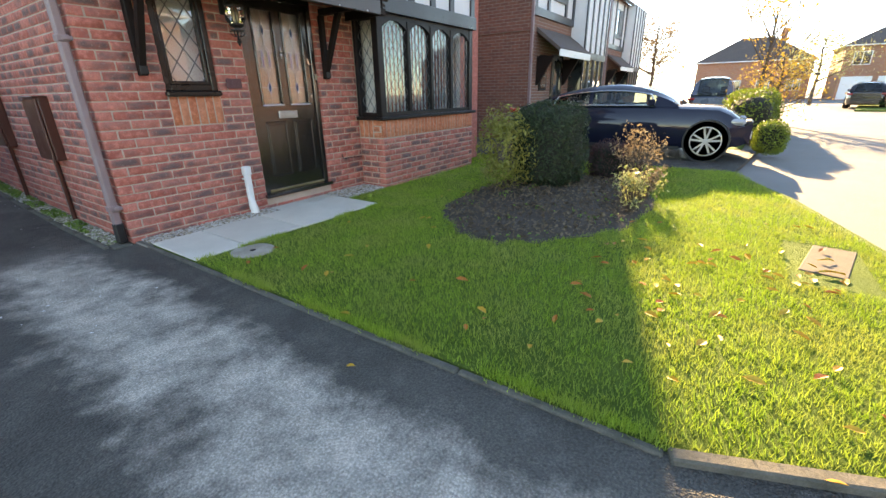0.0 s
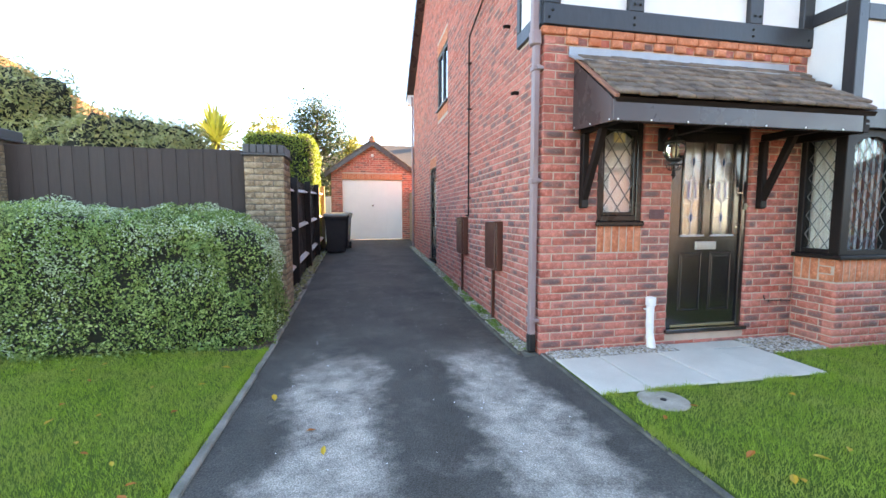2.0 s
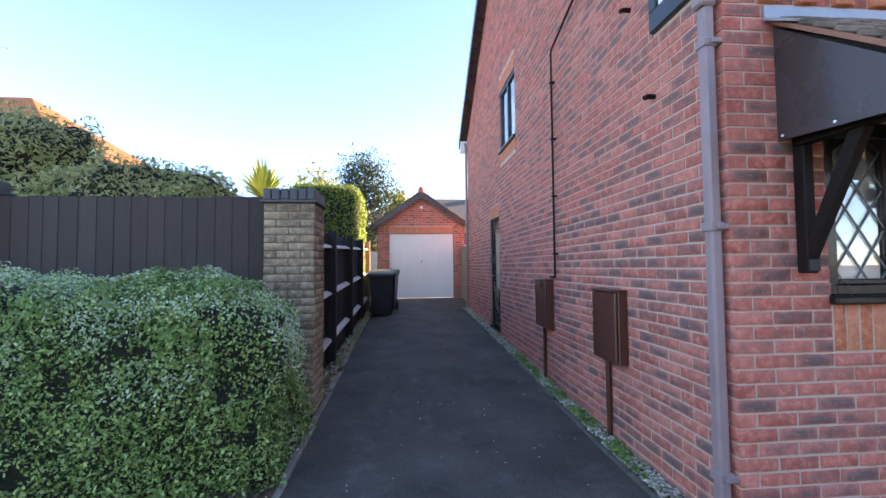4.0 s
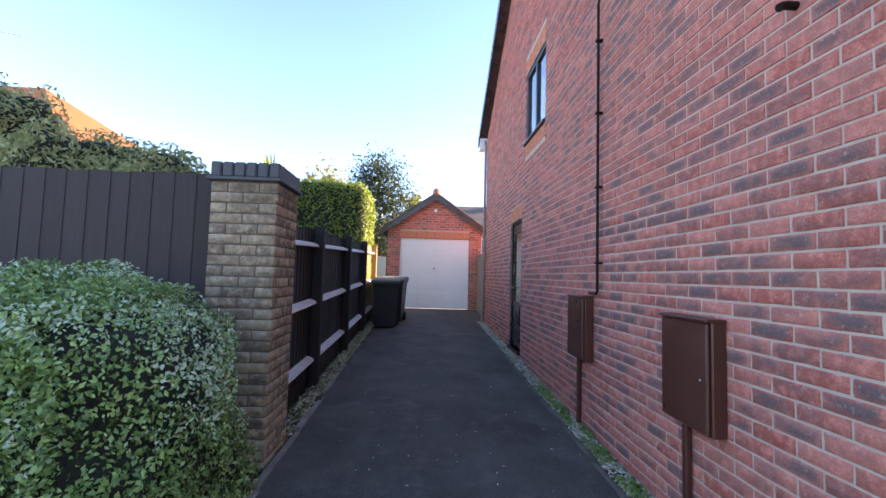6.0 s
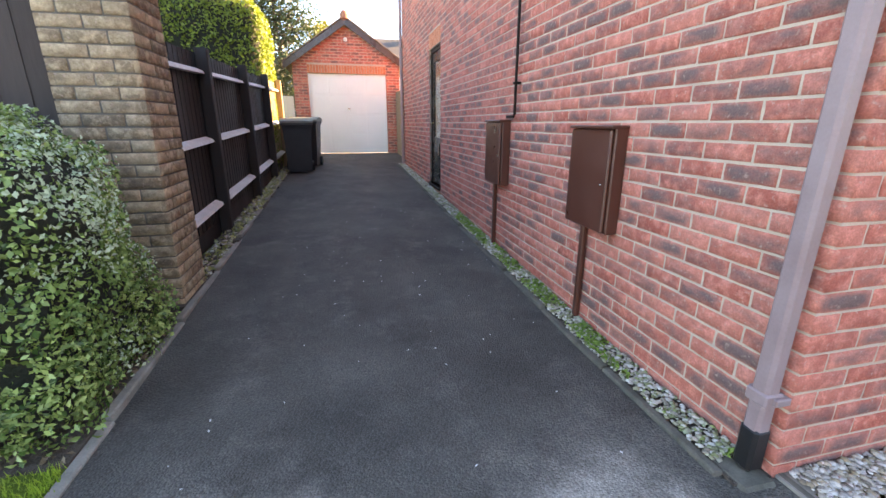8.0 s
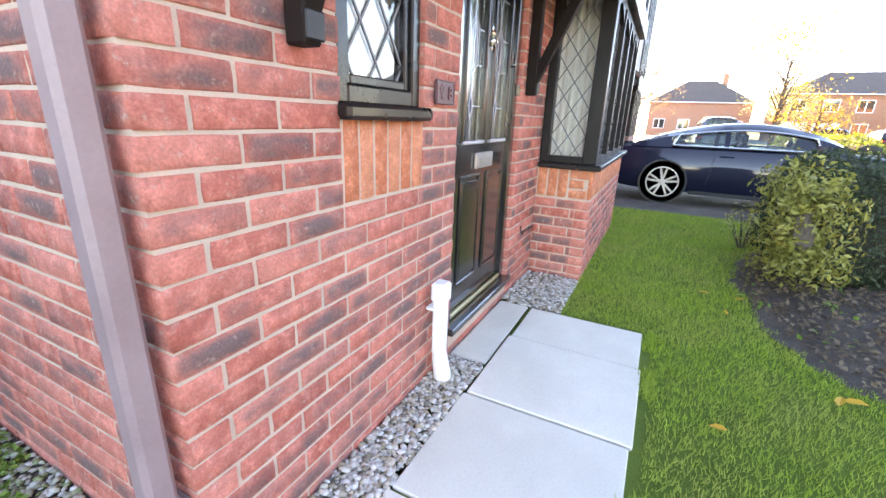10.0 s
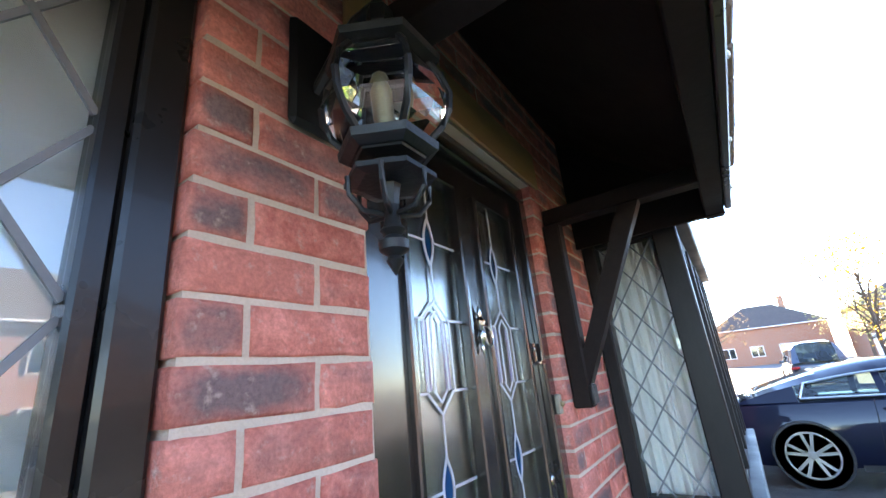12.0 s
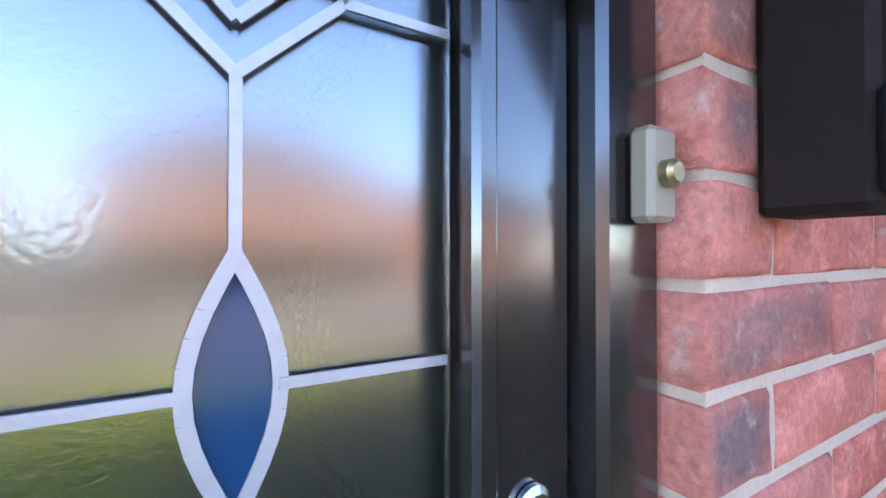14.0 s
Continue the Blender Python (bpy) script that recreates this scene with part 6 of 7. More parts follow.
tagged(leaves("leaf_litter", pts, np.tile([0.2, 0, 1.0], (m, 1)), 0.04, M_LITTER, None, rng, 0.6, 0.8), "brown leaf litter under the hedge foot", "leaf litter", "", "stuff")
m = 420
pts = np.stack([rng.uniform(-2.74, -2.55, m), rng.uniform(2.0, 8.5, m), np.zeros(m)], 1)
pts[:, 2] = np.array([drive_z(y) + 0.03 for y in pts[:, 1]])
tagged(leaves("weeds", pts, np.tile([0.3, 0, 1.0], (m, 1)), 0.05, M_LAUREL, None, rng, 0.6, 0.8), "weeds and dead leaves under the fence", "weeds", "", "stuff")

# grass blades
def blades(name, xs, ys, mat, label, seed, h=0.034):
    rng = np.random.default_rng(seed)
    n = len(xs)
    p = np.stack([xs, ys, np.full(n, 0.008)], 1)
    a = rng.uniform(0, 6.28, n)
    s = np.stack([np.cos(a), np.sin(a), 0 * a], 1) * 0.0026
    tip = p + rng.normal(0, 0.012, (n, 3)) * [1, 1, 0] + np.array([0, 0, 1.0]) * (h * rng.uniform(0.5, 1.3, (n, 1)))
    v = np.stack([p - s, p + s, tip], 1).reshape(-1, 3)
    ob = new(name, raw_mesh(name, v, np.arange(n * 3).reshape(-1, 3), mat))
    return tagged(ob, label, "grass", "", "stuff")


def scatter(rng, n, poly, clear=lambda x, y: False):
    px, py = [p[0] for p in poly], [p[1] for p in poly]
    xs, ys = rng.uniform(min(px), max(px), n), rng.uniform(min(py), max(py), n)
    inside = np.zeros(n, bool)
    j = len(poly) - 1
    for i in range(len(poly)):
        c = ((py[i] > ys) != (py[j] > ys)) & (xs < (px[j] - px[i]) * (ys - py[i]) / (py[j] - py[i] + 1e-12) + px[i])
        inside ^= c
        j = i
    keep = np.array([i and not clear(x, y) for i, x, y in zip(inside, xs, ys)])
    return xs[keep], ys[keep]


def in_bed(x, y):
    bx, by = (x - 3.35) / 1.75, (y + 2.55) / 1.02
    return bx * bx + by * by < 1.5 and math.hypot(bx, by) < bed_edge(math.atan2(by, bx)) - 0.03 or (x < 2.17 and y > -0.97) or (x - 0.45) ** 2 + (y + 1.1) ** 2 < 0.03 or (2.0 < x < 2.95 and -5.12 < y < -4.66) or (y > BAY_Y and x < 5.1) or y > -0.02


rng = np.random.default_rng(21)
xs, ys = scatter(rng, 120000, [(0.07, -4.25), (0.35, -4.9), (2.2, -5.4), (3.2, -5.2), (3.2, -0.1), (0.07, -0.1)], in_bed)
blades("grass", xs, ys, M_GRASS, "short green lawn grass by the drive", 1)
xs, ys = scatter(rng, 60000, [(3.2, -5.2), (6.35, -4.3), (6.35, -0.1), (3.2, -0.1)], in_bed)
blades("grass", xs, ys, M_GRASS, "lawn grass beyond the flower bed", 2, 0.042)
xs, ys = scatter(rng, 110000, [(-6.0, -3.6), (-2.53, -3.6), (-2.54, 0.62), (-6.0, 0.8)])
blades("grass", xs, ys, M_GRASS, "short green grass before the hedge", 3)

def tufts(name, n, line, seed, label):
    """Longer blades along the lawn's edge."""
    rng = np.random.default_rng(seed)
    f = rng.uniform(0, 1, n)
    (xa, ya_), (xb, yb_) = line
    xs, ys = xa + (xb - xa) * f, ya_ + (yb_ - ya_) * f
    dense = np.array([noise.noise(Vector((x * 2.3, y * 2.3, seed))) for x, y in zip(xs, ys)]) > -0.15
    xs, ys = xs + rng.normal(0, 0.02, n), ys + rng.normal(0, 0.02, n)
    blades(name, xs[dense], ys[dense], M_GRASS, label, seed, 0.043)


tufts("grass_edge", 5200, ((0.085, -4.2), (0.085, -1.0)), 61, "longer grass leaning on the concrete edging")
tufts("grass_edge", 2600, ((0.10, -0.96), (2.15, -0.96)), 62, "longer grass along the paving slabs")
tufts("grass_edge", 4200, ((-2.55, -3.6), (-2.55, 0.6)), 63, "longer grass along the side edging")

# unseen fence between house and garage, added to keep sun off the drive
gf = thing("sun_block_fence", (0.14, 9.36, drive_z(9.4)), "unseen board fence added between house and garage to block the sun", "fence")
for k in range(21):
    part("board", Build().prism([(0.0, k * 0.119), (0.02, k * 0.119), (0.012, k * 0.119 + 0.122), (0.002, k * 0.119 + 0.122)], -0.02, 1.78 + rng0.uniform(-0.006, 0.006), "z"), M_FENCE_RAW, gf)
for y in (0.0, 2.44):
    part("post", Build().cbox((0.022, y, -0.1), (0.11, y + 0.09, 1.82), 0.006), M_FENCE_RAW, gf)
for z in (0.3, 1.45):
    part("rail", Build().cbox((0.021, 0.1, z), (0.07, 2.43, z + 0.07), 0.006), M_FENCE_RAW, gf)

# ---- garage ----
GZ = drive_z(11.9)
garage = thing("garage", (-1.19, 11.9, GZ), "detached red brick garage with white up-and-over door", "garage")
GW, GH = 1.45, 2.48
b = Build()
for a0, a1 in ((-GW, -1.07), (1.07, GW)):
    b.box((a0, 0.006, -0.1), (a1, 0.25, GH))
b.box((-1.07, 0.006, 2.17), (1.07, 0.25, GH))
b.prism([(-GW, GH), (GW, GH), (0, GH + 0.98)], 0.006, 0.25, "y")
for a0, a1 in ((-GW, -GW + 0.2), (GW - 0.2, GW)):
    b.box((a0, 0.25, -0.1), (a1, 5.2, GH))
b.box((-GW, 5.2, -0.1), (GW, 5.4, GH))
part("wall", b, M_MORTAR, garage)
gtop = lambda u: GH + 0.98 * (1 - abs(u) / GW) - 0.01
lay(garage, Matrix.Identity(4), courses(-GW, GW, -0.05, GH + 0.98, [(-1.07, 1.07, -0.1, 2.385)], top=lambda u: gtop(u) if abs(u) < GW else GH), M_BRICK_OBJ, M_BRICK_ISL, lambda u, z: False)
lay(garage, Matrix.Identity(4), soldiers(-1.07, 1.07, 2.17, 2.38, 28), M_ORANGE, M_ORANGE_ISL, lambda u, z: False, far_name="soldier_course")
gd = part("door", Build().box((-1.065, 0.06, 0.02), (1.065, 0.09, 2.165)), M_GARAGE, garage, "white panelled garage door")
for i in range(4):
    for j in range(4):
        part("panel", Build().cbox((-1.02 + i * 0.515, 0.055, 0.08 + j * 0.52), (-0.55 + i * 0.515, 0.062, 0.53 + j * 0.52), 0.012), M_GARAGE, gd)
part("handle", Build().cbox((-0.03, 0.03, 1.22), (0.03, 0.05, 1.26), 0.004), M_CHROME, gd)
for s in (-1, 1):
    b = Build()
    b.add([(s * (GW + 0.22), -0.16, GH - 0.15), (0, -0.16, GH + 1.0), (0, 5.5, GH + 1.0), (s * (GW + 0.22), 5.5, GH - 0.15),
           (s * (GW + 0.22), -0.16, GH - 0.07), (0, -0.16, GH + 1.09), (0, 5.5, GH + 1.09), (s * (GW + 0.22), 5.5, GH - 0.07)],
          [(0, 1, 2, 3), (4, 5, 6, 7), (0, 1, 5, 4), (2, 3, 7, 6), (0, 3, 7, 4)])
    part("roof", b, M_TILE, garage)
    b = Build()
    b.add([(s * (GW + 0.22), -0.19, GH - 0.26), (0, -0.19, GH + 0.88), (0, -0.19, GH + 1.06), (s * (GW + 0.22), -0.19, GH - 0.09),
           (s * (GW + 0.22), -0.16, GH - 0.26), (0, -0.16, GH + 0.88), (0, -0.16, GH + 1.06), (s * (GW + 0.22), -0.16, GH - 0.09)],
          [(0, 1, 2, 3), (7, 6, 5, 4), (0, 1, 5, 4), (2, 3, 7, 6), (0, 3, 7, 4)])
    part("bargeboard", b, M_CHEEK, garage)
    for k in range(11):
        f0 = k / 11
        x, z = s * (GW + 0.22) * (1 - f0), GH - 0.07 + 1.16 * f0
        part("verge_tile", Build().cbox((-0.09, -0.2, 0.0), (0.09, 0.1, 0.03), 0.006, pose(x - s * 0.07, 0, z + 0.04, 0, s * 35)), M_TILE, garage)
part("ridge_tile", Build().tube([(0, -0.2, GH + 1.08), (0, 5.5, GH + 1.08)], 0.10, 10), M_TERRACOTTA, garage)
part("ridge_end", Build().lathe([(0.11, -0.05), (0.11, 0.06), (0.07, 0.13), (0.01, 0.16)], 12, pose(0, -0.16, GH + 1.08)), M_TERRACOTTA, garage, "", True)
part("security_light", Build().cbox((-0.05, -0.06, GH + 0.5), (0.05, 0.0, GH + 0.6), 0.02), M_UPVC, garage, "small white security light")
b = Build()
b.cbox((-0.03, -0.03, 0.0), (0.03, 0.03, 1.9), 0.004)
gate = thing("white_door_panel", (-2.86, 11.3, drive_z(11.3)), "white panel leaning beside the garage", "panel")
part("panel", Build().cbox((-0.24, -0.02, 0.0), (0.24, 0.02, 1.55), 0.006), M_UPVC, gate)


def wheelie_bin(x, y, rz, lab):
    t = thing("wheelie_bin", (x, y, drive_z(y)), lab, "wheelie bin", "wheelie bins", rz=rz)
    b = Build()
    prof = [(0.22, 0.25, 0.03), (0.24, 0.28, 0.30), (0.27, 0.33, 0.86), (0.285, 0.35, 0.97)]
    vs = [(sx * w, sy * d, z) for w, d, z in prof for sx, sy in ((-1, -1), (1, -1), (1, 1), (-1, 1))]
    fs = [(3, 2, 1, 0), (12, 13, 14, 15)] + [(i * 4 + k, i * 4 + (k + 1) % 4, (i + 1) * 4 + (k + 1) % 4, (i + 1) * 4 + k) for i in range(3) for k in range(4)]
    b.add(vs, fs)
    part("body", b, M_BIN, t)
    part("rim", Build().cbox((-0.30, -0.37, 0.93), (0.30, 0.36, 0.985), 0.012), M_BIN, t)
    b = Build()
    b.prism([(-0.39, 0.985), (0.37, 0.985), (0.37, 1.04), (0.1, 1.075), (-0.25, 1.06), (-0.39, 1.02)], -0.31, 0.31, "x")
    part("lid", b, M_BINLID, t, "lid weathered pale")
    part("handle", Build().tube([(-0.24, 0.38, 0.98), (-0.24, 0.43, 1.0), (0.24, 0.43, 1.0), (0.24, 0.38, 0.98)], 0.014, 8), M_BIN, t)
    for s in (-1, 1):
        part("wheel", Build().lathe([(0.10, -0.025), (0.105, -0.015), (0.105, 0.015), (0.10, 0.025), (0.03, 0.025)], 18, pose(s * 0.25, 0.24, 0.105, 0, 90)), M_TYRE, t, "", True)
    return t


wheelie_bin(-2.32, 8.35, 4, "dark grey wheelie bin with a weathered lid by the fence")
wheelie_bin(-2.22, 9.25, -6, "second dark wheelie bin behind the first")


# ---- cars ----
def car(at, rz, paint, label, name="car", length=4.69, coupe=True, h=1.36, group=""):
    """Length runs along local y with the nose at -y; the near flank is at x = -w."""
    t = thing(name, at, label, "car", group, rz=rz)
    w, L = 0.90, length
    top = h
    # section rings along the length: (y, half width, sill z, shoulder z, roof half width, roof z)
    n = 26
    rings = []
    for k in range(n + 1):
        f = k / n                       # 0 nose, 1 tail
        y = -L / 2 + L * f
        edge = min(f, 1 - f)
        hw = w * (1 - 0.30 * math.exp(-edge * 22))
        if coupe:
            hw = w * (1 - 0.42 * math.exp(-f * 13) - 0.25 * math.exp(-(1 - f) * 16))
        sill = 0.20 + 0.10 * math.exp(-edge * 18)
        if f < 0.30:
            sh = 0.62 + 0.36 * min(1, (f / 0.12)) ** 0.6 * (0.86 + 0.14 * f / 0.3)
        else:
            sh = 0.98 - 0.02 * (f - 0.3)
        if f > 0.93:
            sh -= 0.10 * ((f - 0.93) / 0.07) ** 2
        if f < 0.06:
            sh -= 0.12 * (1 - f / 0.06)
        if coupe:
            sh -= 0.07
        rings.append((y, hw, sill, sh))
    b = Build()
    vs, m = [], 12
    for y, hw, sill, sh in rings:
        pr = [(-hw * 0.90, sill), (-hw * 0.98, sill + 0.12), (-hw, sill + 0.32), (-hw * 0.985, sh - 0.16), (-hw * 0.93, sh - 0.03), (-hw * 0.80, sh + 0.015)]
        pr = pr + [(-x, z) for x, z in reversed(pr)]
        vs += [(x, y, z) for x, z in pr]
    fs = [(i * m + k, i * m + (k + 1) % m, (i + 1) * m + (k + 1) % m, (i + 1) * m + k) for i in range(n) for k in range(m)]
    fs += [tuple(range(m)), tuple(n * m + k for k in range(m - 1, -1, -1))]
    b.add(vs, fs)
    part("body", b, paint, t, "", True)
    # cabin
    wheel_y = (-L / 2 + 0.62, L / 2 - 0.96) if coupe else (-L / 2 + 0.82, L / 2 - 1.03)
    waist = 0.89 if coupe else 0.95
    pillar = 2.66 if coupe else 2.78
    pts = [(-L / 2 + 1.12, 0.90), (-L / 2 + 1.85, top - 0.10), (-L / 2 + 2.35, top), (-L / 2 + 2.90, top - 0.02), (-L / 2 + 3.50, top - 0.20), (-L / 2 + 4.02, 0.92)] if coupe else \
          [(-L / 2 + 0.75, 1.0), (-L / 2 + 1.45, top - 0.10), (-L / 2 + 2.1, top), (-L / 2 + 3.2, top), (L / 2 - 0.45, top - 0.06), (L / 2 - 0.12, 1.0)]

    def cabin_at(y):
        for (a, za), (c, zc) in zip(pts, pts[1:]):
            if a <= y <= c:
                f = (y - a) / (c - a)
                f = f * f * (3 - 2 * f) * 0.35 + f * 0.65
                if coupe:
                    u = (y - pts[0][0]) / (pts[-1][0] - pts[0][0])
                    return 0.90 + (top - 0.90) * math.sin(math.pi * min(1, max(0, u)) ** 0.8) ** 0.8
                return za + (zc - za) * f
        return waist + 0.01
    b, vs = Build(), []
    n2, m2 = 44, 8
    for k in range(n2 + 1):
        y = pts[0][0] + (pts[-1][0] - pts[0][0]) * k / n2
        zt = cabin_at(y)
        zb = waist
        hh = (zt - zb) / max(0.01, top - zb)
        pr = [(-0.80, zb), (-0.80 + 0.14 * hh, zb + 0.72 * (zt - zb)), (-0.56 + 0.02 * hh, zb + 0.94 * (zt - zb)), (-0.30, zt)]
        pr = pr + [(-x, z) for x, z in reversed(pr)]
        vs += [(x, y, z) for x, z in pr]
    fs = [(i * m2 + k, i * m2 + (k + 1) % m2, (i + 1) * m2 + (k + 1) % m2, (i + 1) * m2 + k) for i in range(n2) for k in range(m2)]
    fs_all = fs + [tuple(range(m2)), tuple(n2 * m2 + k for k in range(m2 - 1, -1, -1))]
    ya, yb = pts[0][0] + (0.40 if coupe else 0.48), pts[-1][0] - (0.62 if coupe else 0.4)
    roof_a, roof_b = pts[1][0] - 0.05, (pts[3][0] + 0.25 if coupe else pts[4][0])

    def painted(i, k):
        y = pts[0][0] + (pts[-1][0] - pts[0][0]) * (i + 0.5) / n2
        if k in (0, 6):
            return y < ya or y > yb or abs(y + L / 2 - pillar) < 0.035
        return roof_a < y < roof_b or k in (1, 5)
    fs = [f for q, f in enumerate(fs_all[:-2]) if painted(q // m2, q % m2)]
    b.add(vs, fs)
    part("roof", b, paint, t, "", True)
    gh = Build()
    gh.add(vs, [f for f in fs_all if f not in fs])
    part("glasshouse", gh, M_CARGLASS, t, "tinted car windows")
    for s in (-1, 1):
        for y in ((-L / 2 + 2.35, -L / 2 + 3.2) if coupe else (-L / 2 + 1.95, -L / 2 + 2.9)):
            st = Build().cbox((s * 0.36 - 0.24, y, 0.55), (s * 0.36 + 0.24, y + 0.12, 1.0 if coupe else 1.10), 0.04)
            st.cbox((s * 0.36 - 0.12, y + 0.02, 1.0 if coupe else 1.10), (s * 0.36 + 0.12, y + 0.10, 1.14 if coupe else 1.34), 0.03)
            part("seat", st, M_DARKTRIM, t, "dark car seat")
    # side windows with a bright rim, front and rear screens
    for s in (-1, 1):
        low, up = [], []
        for k in range(25):
            y = ya + (yb - ya) * k / 24
            zt = cabin_at(y)
            up.append((y, max(waist + 0.05, waist + 0.72 * (zt - waist)) if 0 < k < 24 else waist + 0.04))
            low.append((y, waist + 0.035))
        tri = up + low[::-1]
        def side_x(z, y):
            zt = cabin_at(y)
            f = (z - waist) / max(0.02, zt - waist) / 0.72
            return s * (0.80 - 0.14 * ((zt - waist) / (top - waist)) * min(1, max(0, f)) + 0.022)
        rim = [(side_x(z, y) + s * 0.004, y, z) for y, z in up] + [(side_x(z, y) + s * 0.004, y, z) for y, z in low[::-1]]
        part("window_trim", Build().tube(rim + rim[:1], 0.016, 6), M_CHROME, t, "bright window surround")
        part("door_seam", Build().tube([(s * (w + 0.001), -L / 2 + 2.85, 0.36), (s * (w * 0.985 + 0.003), -L / 2 + 2.80, 0.76), (s * (w * 0.93 + 0.003), -L / 2 + 2.78, waist)], 0.004, 5), M_DARKTRIM, t)
        part("door_handle", Build().cbox((s * w * 0.965 - 0.012, -L / 2 + 2.55, waist - 0.11), (s * w * 0.965 + 0.016, -L / 2 + 2.74, waist - 0.085), 0.006), paint, t)
        part("side_skirt", Build().cbox((s * w * 0.90 - 0.02, wheel_y[0] + 0.4, 0.17), (s * w * 0.93 + 0.01, wheel_y[1] - 0.4, 0.235), 0.01), M_DARKTRIM, t)
        mir = part("wing_mirror", Build().cbox((s * 0.86 - 0.05, -L / 2 + (1.50 if coupe else 1.72), waist + 0.03), (s * 0.93 + 0.05, -L / 2 + (1.62 if coupe else 1.84), waist + 0.14), 0.03), paint, t)
        part("headlamp", Build().cbox((s * 0.56 - 0.16, -L / 2 + 0.10, 0.60), (s * 0.56 + 0.16, -L / 2 + 0.42, 0.71), 0.04), M_HEADLAMP, t, "clear headlamp")
        part("tail_lamp", Build().cbox((s * 0.66 - 0.14, L / 2 - 0.28, 0.78), (s * 0.66 + 0.205, L / 2 - 0.02, 0.88), 0.03), M_TAIL, t, "red tail lamp")
        for y in wheel_y:
            x = s * (w - 0.115)
            part("wheel_arch", Build().lathe([(0.358, -0.13), (0.358, 0.120)], 28, pose(x, y, 0.345, 0, 90)), M_DARKTRIM, t)
            wh = part("wheel", Build().lathe([(0.24, -0.11), (0.33, -0.11), (0.345, -0.08), (0.345, 0.08), (0.33, 0.115), (0.245, 0.118)], 30, pose(x + s * 0.02, y, 0.345, 0, 90)), M_TYRE, t, "", True)
            r = Build().lathe([(0.245, 0.10), (0.245, 0.126), (0.228, 0.126), (0.222, 0.10)], 30, caps=False)
            r.lathe([(0.05, 0.09), (0.05, 0.118), (0.03, 0.124)], 14)
            for k in range(10):
                a = 2 * math.pi * (k // 2) / 5 + (0.16 if k % 2 else -0.16)
                r.bar((0.04 * math.cos(a), 0.04 * math.sin(a), 0.108), (0.232 * math.cos(a + (0.05 if k % 2 else -0.05)), 0.232 * math.sin(a + (0.05 if k % 2 else -0.05)), 0.112), 0.030, 0.014, (0, 0, 1))
            mm = pose(x + s * 0.02, y, 0.345, 0, 90 * s)
            for i, p in enumerate(r.v):
                r.v[i] = tuple(mm @ Vector(p))
            part("rim", r, M_ALLOY, wh, "bright multi-spoke alloy rim")
            part("brake_disc", Build().lathe([(0.21, 0.03), (0.21, 0.05)], 24, mm), M_DARKTRIM, wh)
    part("grille", Build().cbox((-0.42, -L / 2 - 0.005, 0.42), (0.42, -L / 2 + 0.12, 0.66), 0.03), M_DARKTRIM, t)
    part("number_plate", Build().cbox((-0.26, -L / 2 - 0.02, 0.36), (0.26, -L / 2 + 0.02, 0.46), 0.006), M_UPVC, t, "white number plate")
    return t


M_DARKGLASS = surface("tinted_car_glass", (0.020, 0.026, 0.026), (0.032, 0.040, 0.040), 0.06, 0.0, depth=0.0, grain=0.05, rvar=0.02, coat=1.0)
car((8.20, -2.17, 0.004), 0, M_PAINT, "glossy dark navy coupe parked on the neighbouring drive", length=4.42, h=1.30)
car((23.5, -2.9, -0.06), 90, M_PAINT2, "grey-blue people carrier parked across the way", "people_carrier", 4.6, False, 1.75)
car((35.5, -10.2, -0.06), 80, M_PAINT3, "black car parked before the far garages", "car", 4.4, False, 1.5, "far cars")
car((35.5, -13.0, -0.06), 85, M_PAINT3, "dark hatchback parked by the far garages", "car", 4.2, False, 1.5, "far cars")


# ---- houses around ----
def texture_brick(name, a, b_, mortar):
    m, nt, bs = tree_of(name)
    tc = nt.nodes.new("ShaderNodeTexCoord").outputs["Object"]
    sep = nt.nodes.new("ShaderNodeSeparateXYZ")
    nt.links.new(tc, sep.inputs[0])
    add = nt.nodes.new("ShaderNodeMath")
    add.operation = "ADD"
    nt.links.new(sep.outputs[0], add.inputs[0])
    nt.links.new(sep.outputs[1], add.inputs[1])
    com = nt.nodes.new("ShaderNodeCombineXYZ")
    nt.links.new(add.outputs[0], com.inputs[0])
    nt.links.new(sep.outputs[2], com.inputs[1])
    br = nt.nodes.new("ShaderNodeTexBrick")
    br.inputs["Color1"].default_value, br.inputs["Color2"].default_value, br.inputs["Mortar"].default_value = rgb(a), rgb(b_), rgb(mortar)
    br.inputs["Scale"].default_value = 1.0
    br.inputs["Mortar Size"].default_value = 0.006
    br.inputs["Brick Width"].default_value, br.inputs["Row Height"].default_value = 0.225, 0.075
    nt.links.new(com.outputs[0], br.inputs["Vector"])
    pos = nt.nodes.new("ShaderNodeNewGeometry").outputs["Position"]
    col = mix(nt, 0.35, br.outputs[0], ramp(nt, noise_of(nt, pos, 5, 5), 0.3, 0.7, (0.5, 0.5, 0.5), (1, 1, 1)), "MULTIPLY")
    nt.links.new(col, bs.inputs["Base Color"])
    bs.inputs["Roughness"].default_value = 0.88
    bump(nt, bs, br.outputs["Fac"], -0.4, 0.006)
    return m


M_NB = texture_brick("neighbour_brick", (0.30, 0.125, 0.085), (0.22, 0.10, 0.075), (0.34, 0.28, 0.23))
M_FB = texture_brick("far_orange_brick", (0.46, 0.20, 0.11), (0.40, 0.17, 0.10), (0.40, 0.33, 0.27))


